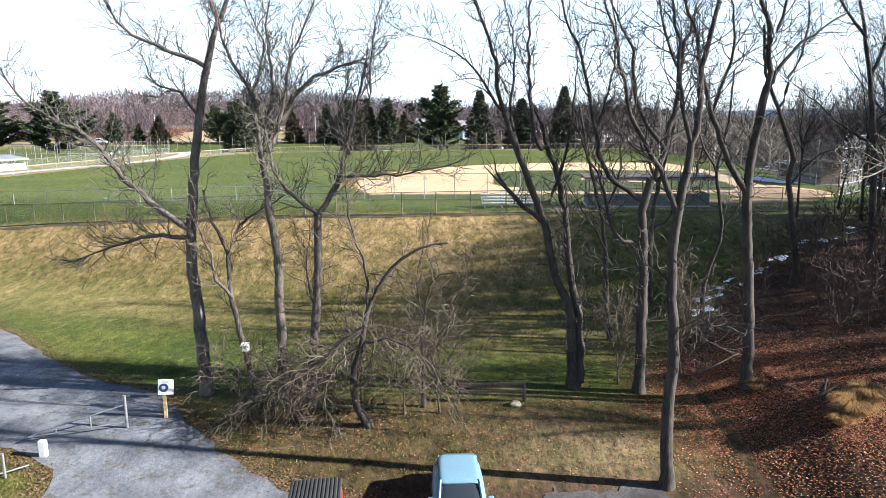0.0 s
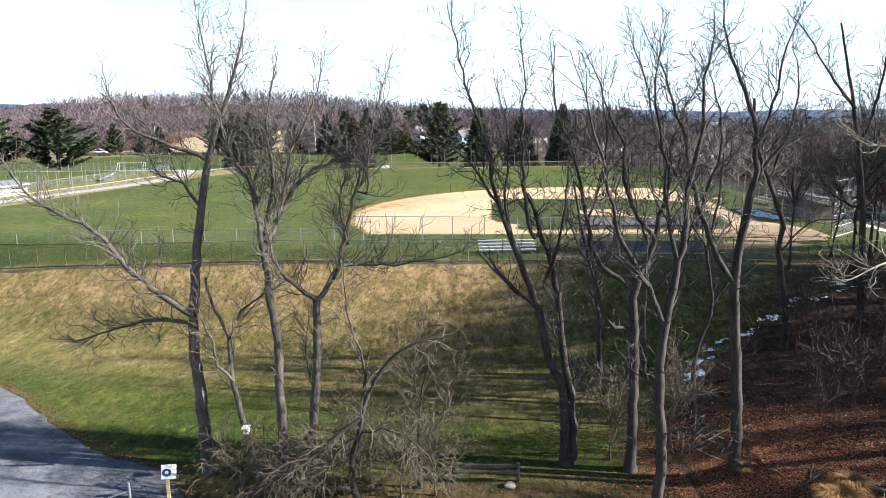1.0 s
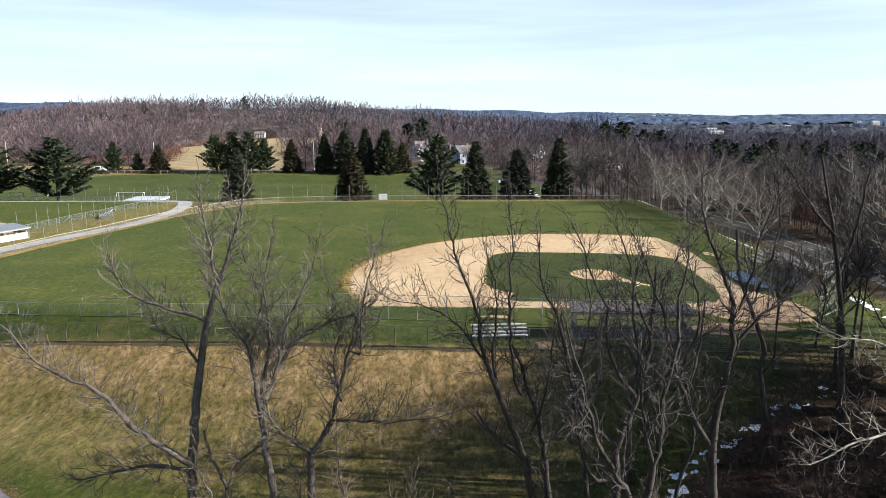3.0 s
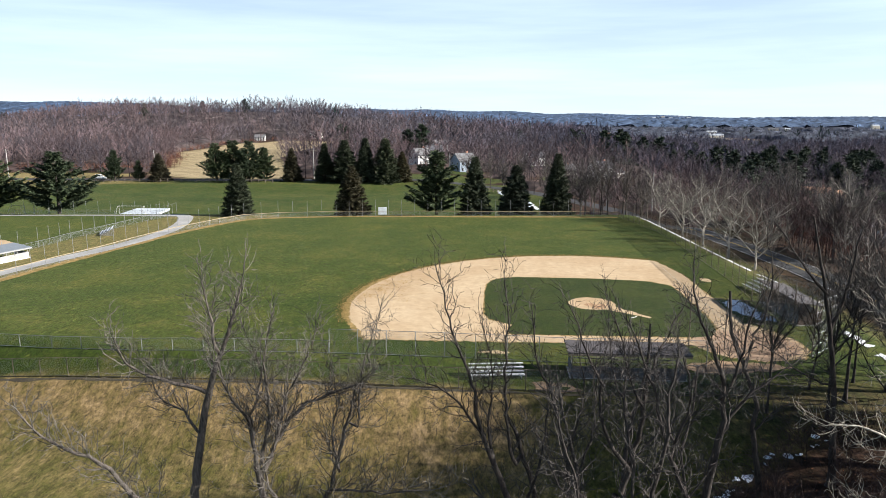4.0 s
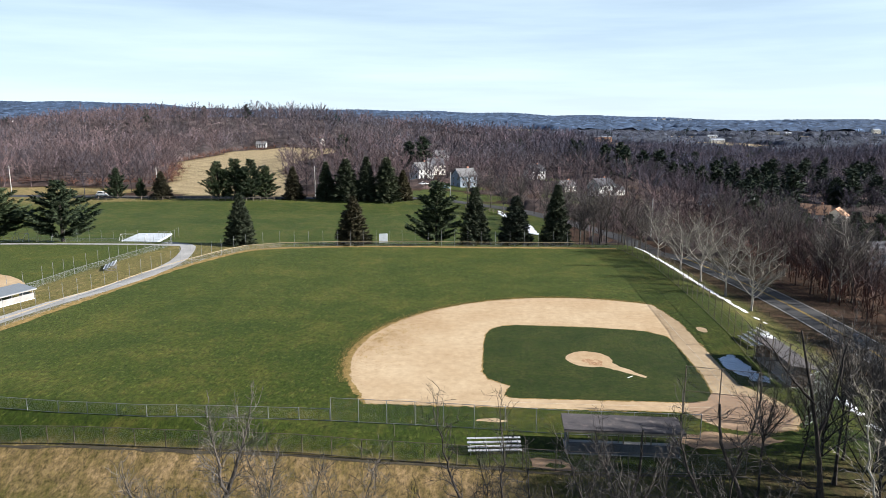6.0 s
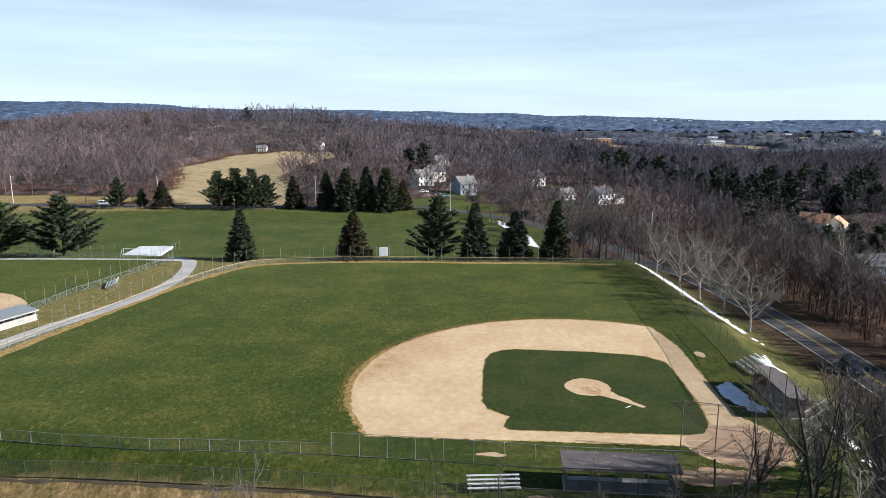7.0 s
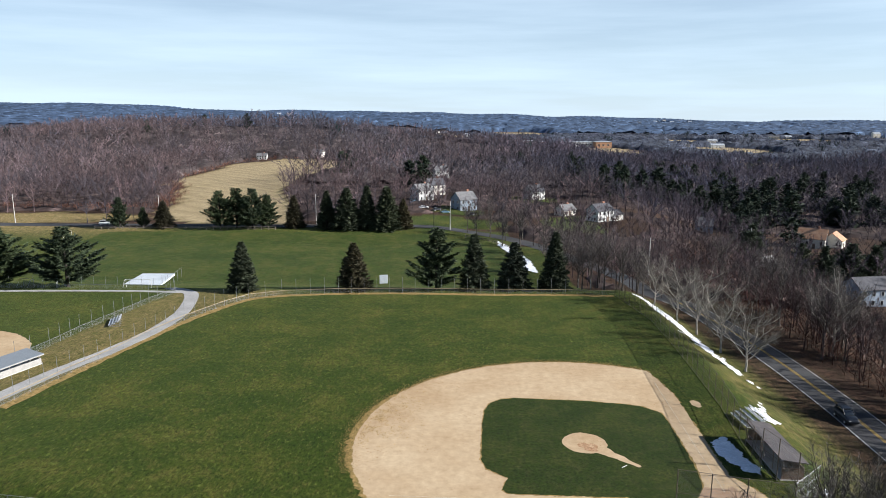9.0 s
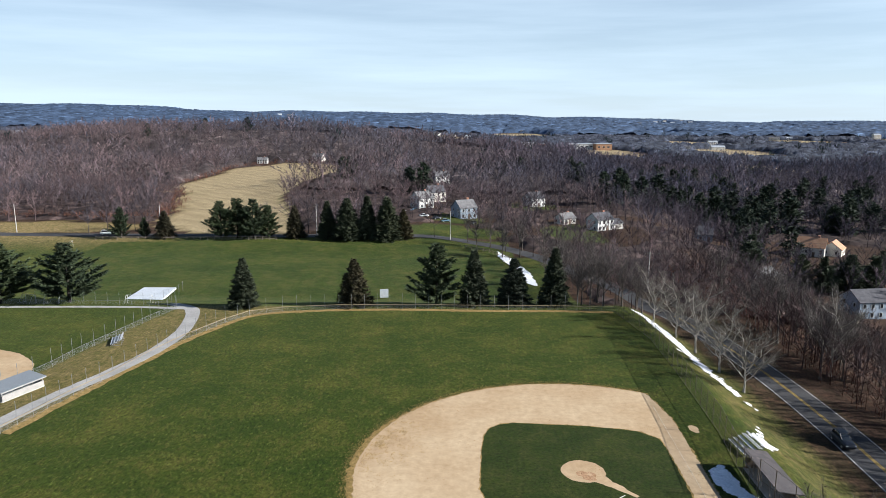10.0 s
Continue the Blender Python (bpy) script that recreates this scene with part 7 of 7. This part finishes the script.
gz = float(land(-13.8, 26.3))
t = thing("pipe_gate", (-13.8, 26.3, gz), "open galvanised pipe gate swung across the gravel", "gate")
for nm, P_, r in (("post", [(0, 0, -0.2), (0, 0, 1.45)], 0.06), ("top_rail", [(0, 0, 1.05), (-1.3, -0.35, 0.72), (-2.9, -0.95, 0.38)], 0.035), ("bottom_rail", [(0, 0, 0.28), (-2.0, -0.6, 0.22), (-3.4, -1.15, 0.2)], 0.035), ("brace", [(-1.3, -0.37, 0.25), (-1.3, -0.37, 0.75)], 0.03), ("brace", [(-2.5, -0.78, 0.22), (-2.5, -0.78, 0.5)], 0.03), ("end_bar", [(-2.9, -0.95, 0.4), (-3.4, -1.15, 0.2)], 0.03)):
    v, q = tubes([(np.array(P_, float), np.full(len(P_), r))], 8)
    part(nm, mesh_np(nm, v, q, M_GALV, smooth=True), None, t)
t = thing("pipe_gate", (-16.9, 23.1, float(land(-16.9, 23.1))), "second leaf of the galvanised pipe gate", "gate")
for nm, P_, r in (("post", [(0, 0, -0.2), (0, 0, 1.0)], 0.045), ("top_rail", [(0, 0, 0.95), (-1.6, -0.6, 0.9)], 0.035), ("bottom_rail", [(0.6, 0.5, 0.25), (0, 0, 0.22), (-1.6, -0.8, 0.2)], 0.035)):
    v, q = tubes([(np.array(P_, float), np.full(len(P_), r))], 8)
    part(nm, mesh_np(nm, v, q, M_GALV, smooth=True), None, t)
bm = bmesh.new()
box(bm, (0, 0, 0.3), (0.3, 0.22, 0.75), 0.04)
t = part("marker_post", bm, M_WHITE)
t.location = (-16.2, 24.4, float(land(-16.2, 24.4)))
tagged(t, "short thick white marker post on the gravel", "post")
t = thing("rail_barrier", (-0.1, 28.3, float(land(-0.1, 28.3))), "dark weathered wooden rail barrier on two posts", "barrier")
for x in (0.0, 2.9):
    bm = bmesh.new()
    box(bm, (x, 0, 0.42), (0.13, 0.13, 1.05), 0.015)
    part("post", bm, M_TRUNK_DARK, t)
for z in (0.85, 0.52, 0.68):
    bm = bmesh.new()
    box(bm, (1.45, -0.06 if z != 0.68 else 0.1, z), (2.95, 0.06, 0.13), 0.015)
    part("rail", bm, M_TRUNK_DARK, t)
bm = bmesh.new()
for v_ in bmesh.ops.create_icosphere(bm, subdivisions=2, radius=0.22)["verts"]:
    v_.co = Vector((v_.co.x * 1.3, v_.co.y, v_.co.z * 0.7)) * (1 + 0.25 * noise.noise(v_.co * 6))
t = part("rock", bm, M_WOODPOLE)
t.location = (2.4, 27.9, float(land(2.4, 27.9)) + 0.08)
tagged(t, "small grey-brown rock beside the rail barrier", "rock")
t = thing("birdhouse", (-9.35, 28.45, float(land(-9.3, 28.6)) + 2.55), "small white birdhouse fixed to a slanting stem", "birdhouse")
bm = bmesh.new()
box(bm, (0, 0, 0), (0.26, 0.24, 0.3), 0.01)
part("box", bm, M_WHITE, t)
bm = bmesh.new()
box(bm, (0, -0.03, 0.17), (0.34, 0.36, 0.04), 0.005, pose(0, 0, 0, 8))
part("lid", bm, M_CREAM, t)
bm = bmesh.new()
rod(bm, (0, -0.12, 0.03), (0, -0.126, 0.03), 0.035, 10)
part("entrance_hole", bm, M_BLACK, t)
bm = bmesh.new()
rod(bm, (0, 0, 0), (0.7, 0.45, 0.04), 0.04, 6)
t = part("stick", bm, M_WHITE)
t.location = (20.9, 73.0, 0.06)
tagged(t, "short white stick lying on the infield grass", "stick")

# fallen branches and logs
for i, (x, y, ln, r, tn) in enumerate(((14.0, 25.6, 1.6, 0.05, 30), (14.6, 25.9, 1.3, 0.04, 60), (13.8, 26.4, 1.1, 0.04, 110), (16.2, 25.0, 2.6, 0.09, -50), (-8.5, 24.4, 2.2, 0.03, 15), (-6.4, 27.9, 3.2, 0.10, -8), (17.6, 23.0, 2.0, 0.06, 80), (11.2, 30.4, 2.2, 0.06, 20), (22.2, 35.4, 2.6, 0.06, 40))):
    rg = np.random.default_rng(900 + i)
    a = radians(tn)
    pts_ = rod_line(np.array([0.0, 0, r]), np.array([math.cos(a), math.sin(a), 0.02]), ln, rg, 6, 0.08, 0.0)
    pts_[:, 2] = [float(land(x + p_[0], y + p_[1])) - float(land(x, y)) + r * 0.8 for p_ in pts_]
    lines = [(pts_, np.linspace(r, r * 0.5, len(pts_)))]
    if ln < 4:
        lines += sprout(lines, rg, 0.4, 0.6, 0.2, 45, 0.5, 3, cap=0.03, up=0.05)
    v, q = tubes(lines, 6)
    ob = new("fallen_branch", mesh_np("fallen_branch", v, q, M_TWIG if r < 0.08 else M_TRUNK, smooth=True))
    ob.location = (x, y, float(land(x, y)))
    tagged(ob, "grey fallen branch lying on the leaf litter" if r < 0.08 else "grey fallen log lying along the grass edge", "branch", "fallen branches")


# ---------------------------------------------------------------- leaves and grass
def flecks(name, X, Y, size, tints, material, label, upright=0.0, seed=1, long_=1.6):
    """Many small leaves or blades, one sliver each, on the land."""
    rg = np.random.default_rng(seed)
    N = len(X)
    a = rg.uniform(0, 2 * np.pi, N)
    d = np.c_[np.cos(a), np.sin(a), rg.normal(upright, 0.35, N)] * (size * long_ * rg.uniform(0.6, 1.4, N))[:, None]
    w = np.c_[-np.sin(a), np.cos(a), rg.normal(0, 0.4, N)] * (size * 0.5 * rg.uniform(0.6, 1.3, N))[:, None]
    p0 = np.c_[X, Y, land(X, Y) + 0.02]
    if upright:
        tri = np.stack([p0 - w, p0 + w, p0 + d], 1)
    else:
        d[:, 2] = np.abs(d[:, 2]) * 0.6
        tri = np.stack([p0 - d * 0.5, p0 + w, p0 + d * 0.5, p0 - w], 1)
        tri[..., 2] = np.maximum(tri[..., 2], p0[:, None, 2])
    k2 = tri.shape[1]
    v = tri.reshape(-1, 3)
    ob = new(name, mesh_np(name, v, np.arange(len(v)).reshape(-1, k2), material, np.repeat(tints, k2, 0)))
    return tagged(ob, label, "leaves" if not upright else "grass", kind="stuff")


rg = np.random.default_rng(5)
X = np.r_[rg.normal(12.6, 2.2, 22000), rg.normal(15, 2.6, 12000), rg.uniform(8, 22, 9000), rg.uniform(-14, 9, 3000), rg.normal(20, 6, 3000)]
Y = np.r_[rg.normal(28.0, 2.6, 22000), rg.normal(25, 2.5, 12000), rg.uniform(18, 36, 9000), rg.normal(26, 2.4, 3000), rg.normal(34, 7, 3000)]
ok = (Y > 17) & (Y < 52)
X, Y = X[ok], Y[ok]
c = rg.uniform(0, 1, (len(X), 1))
flecks("fallen_leaves", X, Y, np.full(len(X), 0.056), ((1 - c) * [0.15, 0.046, 0.022] + c * [0.27, 0.130, 0.068]) * np.exp(rg.normal(-0.15, 0.4, (len(X), 1))), M_LEAFBROWN, "rust-brown fallen leaves scattered over the ground")
# turf of the bank and the edge of the car park
N = 170000
X, Y = rg.uniform(-42, 14, N), 19 + 41 * rg.random(N) ** 1.25
ok = ~inside(drive, X, Y) & ~((Y < 23.4 + 0.5 * np.sin(X * 1.1)) & (X > -8)) & (rg.random(N) > sstep(7, 12, X + 0.25 * (Y - 28))) & (Y < np.interp(X, [-64, -42.5, -34.3, -25.1, -12.2, -6.8, 4.2, 12.3, 25], [64.5, 61, 59.9, 58.4, 56.4, 55.3, 53.4, 52.2, 51.8]))
X, Y = X[ok], Y[ok]
bf = 41 - np.where(X < 0, 0.27 * np.maximum(X, -70), 0.3 * np.minimum(X, 25))
dr = np.clip((0.45 * sstep(bf - 8, bf - 2, Y) + 0.55 * sstep(bf + 1, bf + 9, Y)) * (1 - 0.7 * sstep(2, 12, X)) + 0.35 * sstep(31, 27, Y) + 0.25 * np.sin(X * 0.5) * np.sin(Y * 0.43) + rg.normal(0, 0.22, len(X)), 0, 1)[:, None]
flecks("grass_blades", X, Y, np.full(len(X), 0.024), ((1 - dr) * [0.048, 0.064, 0.012] + dr * [0.195, 0.136, 0.062]) * rg.uniform(0.6, 1.35, (len(X), 1)), M_BLADE, "short winter turf, green and straw-coloured", 1.2, 6, 2.4)
# dry ornamental grass on the leaf litter
for i, (x, y, s) in enumerate(((14.8, 24.2, 0.75), (14.1, 23.8, 0.5), (12.6, 27.6, 0.4), (15.7, 25.0, 0.6))):
    N = int(2200 * s)
    a, rr = rg.uniform(0, 6.28, N), 0.55 * s * np.sqrt(rg.random(N))
    lean = rg.uniform(0.1, 1.0, N) * s
    p0 = np.c_[rr * np.cos(a), rr * np.sin(a), 0 * a]
    mid = p0 + np.c_[lean * 0.45 * np.cos(a), lean * 0.45 * np.sin(a), rg.uniform(0.5, 0.9, N) * s]
    tip = mid + np.c_[lean * 0.7 * np.cos(a), lean * 0.7 * np.sin(a), rg.uniform(-0.35, 0.1, N) * s]
    w = np.c_[-np.sin(a), np.cos(a), 0 * a] * 0.009
    v = np.stack([p0 - w, p0 + w, mid + w, mid - w, tip], 1)
    q = np.arange(N)[:, None] * 5 + np.array([[0, 1, 2], [0, 2, 3], [3, 2, 4]]).reshape(1, 9)
    col = np.repeat(rg.uniform(0.4, 1.2, (N, 1)) * [0.27, 0.155, 0.062], 5, 0)
    ob = new("dry_grass_clump", mesh_np("dry_grass_clump", v.reshape(-1, 3), q.reshape(-1, 3), M_BLADE, col))
    ob.location = (x, y, float(land(x, y)))
    tagged(ob, "arching clump of dry straw-coloured grass", "grass", "dry grass clumps")
# dead grass along the rim of the infield, and weeds creeping into the clay by third base
N = 10000
an = rg.uniform(radians(62), radians(194), N)
rr = 28.9 + rg.normal(0.45, 0.42, N) + 0.9 * np.exp(-((an - 3.0) / 0.4) ** 2) * rg.random(N)
c = rg.uniform(0, 1, (N, 1))
tuft = ((1 - c) * [0.31, 0.195, 0.075] + c * [0.085, 0.085, 0.022]) * rg.uniform(0.7, 1.3, (N, 1))
flecks("dead_grass_tufts", MOUND.x + rr * np.cos(an), MOUND.y + rr * np.sin(an), np.full(N, 0.066), tuft, M_BLADE, "brown dead grass tufts along the edge of the clay", 0.2, 12, 1.4)
N = 5200
an, rr = rg.normal(2.86, 0.16, N), 28.6 - np.abs(rg.normal(0, 3.0, N))
X, Y = MOUND.x + rr * np.cos(an), MOUND.y + rr * np.sin(an)
lump = np.array([noise.noise((0.55 * x, 0.55 * y, 3.0)) + 0.6 * noise.noise((1.7 * x, 1.7 * y, 8.0)) for x, y in zip(X, Y)])
ok = lump + rg.normal(0, 0.2, N) > 0.08
X, Y = X[ok], Y[ok]
c = rg.uniform(0, 1, (len(X), 1))
flecks("weed_specks", X, Y, np.full(len(X), 0.095), ((1 - c) * [0.36, 0.235, 0.095] + c * [0.20, 0.135, 0.05]) * rg.uniform(0.7, 1.3, (len(X), 1)), M_LEAFBROWN, "small golden-brown weeds scattered over the clay by third base", 0.0, 13, 1.3)
# leaves and torn turf drifted over the edges of the gravel drive
f = rg.uniform(0, len(drive), 26000)
q0 = np.array(drive)[np.floor(f).astype(int) % len(drive)]
q1 = np.array(drive)[(np.floor(f).astype(int) + 1) % len(drive)]
Q = q0 + (f - np.floor(f))[:, None] * (q1 - q0) + rg.normal(0, 0.42, (len(f), 2))
Q = Q[(Q[:, 1] > 19) & (Q[:, 1] < 45) & (Q[:, 0] > -34)]
c = rg.uniform(0, 1, (len(Q), 1))
flecks("drifted_litter", Q[:, 0], Q[:, 1], np.full(len(Q), 0.075), ((1 - c) * [0.055, 0.045, 0.022] + c * [0.16, 0.10, 0.055]) * rg.uniform(0.6, 1.3, (len(Q), 1)), M_LEAFBROWN, "dead leaves and turf drifted over the gravel edge", 0.0, 14)
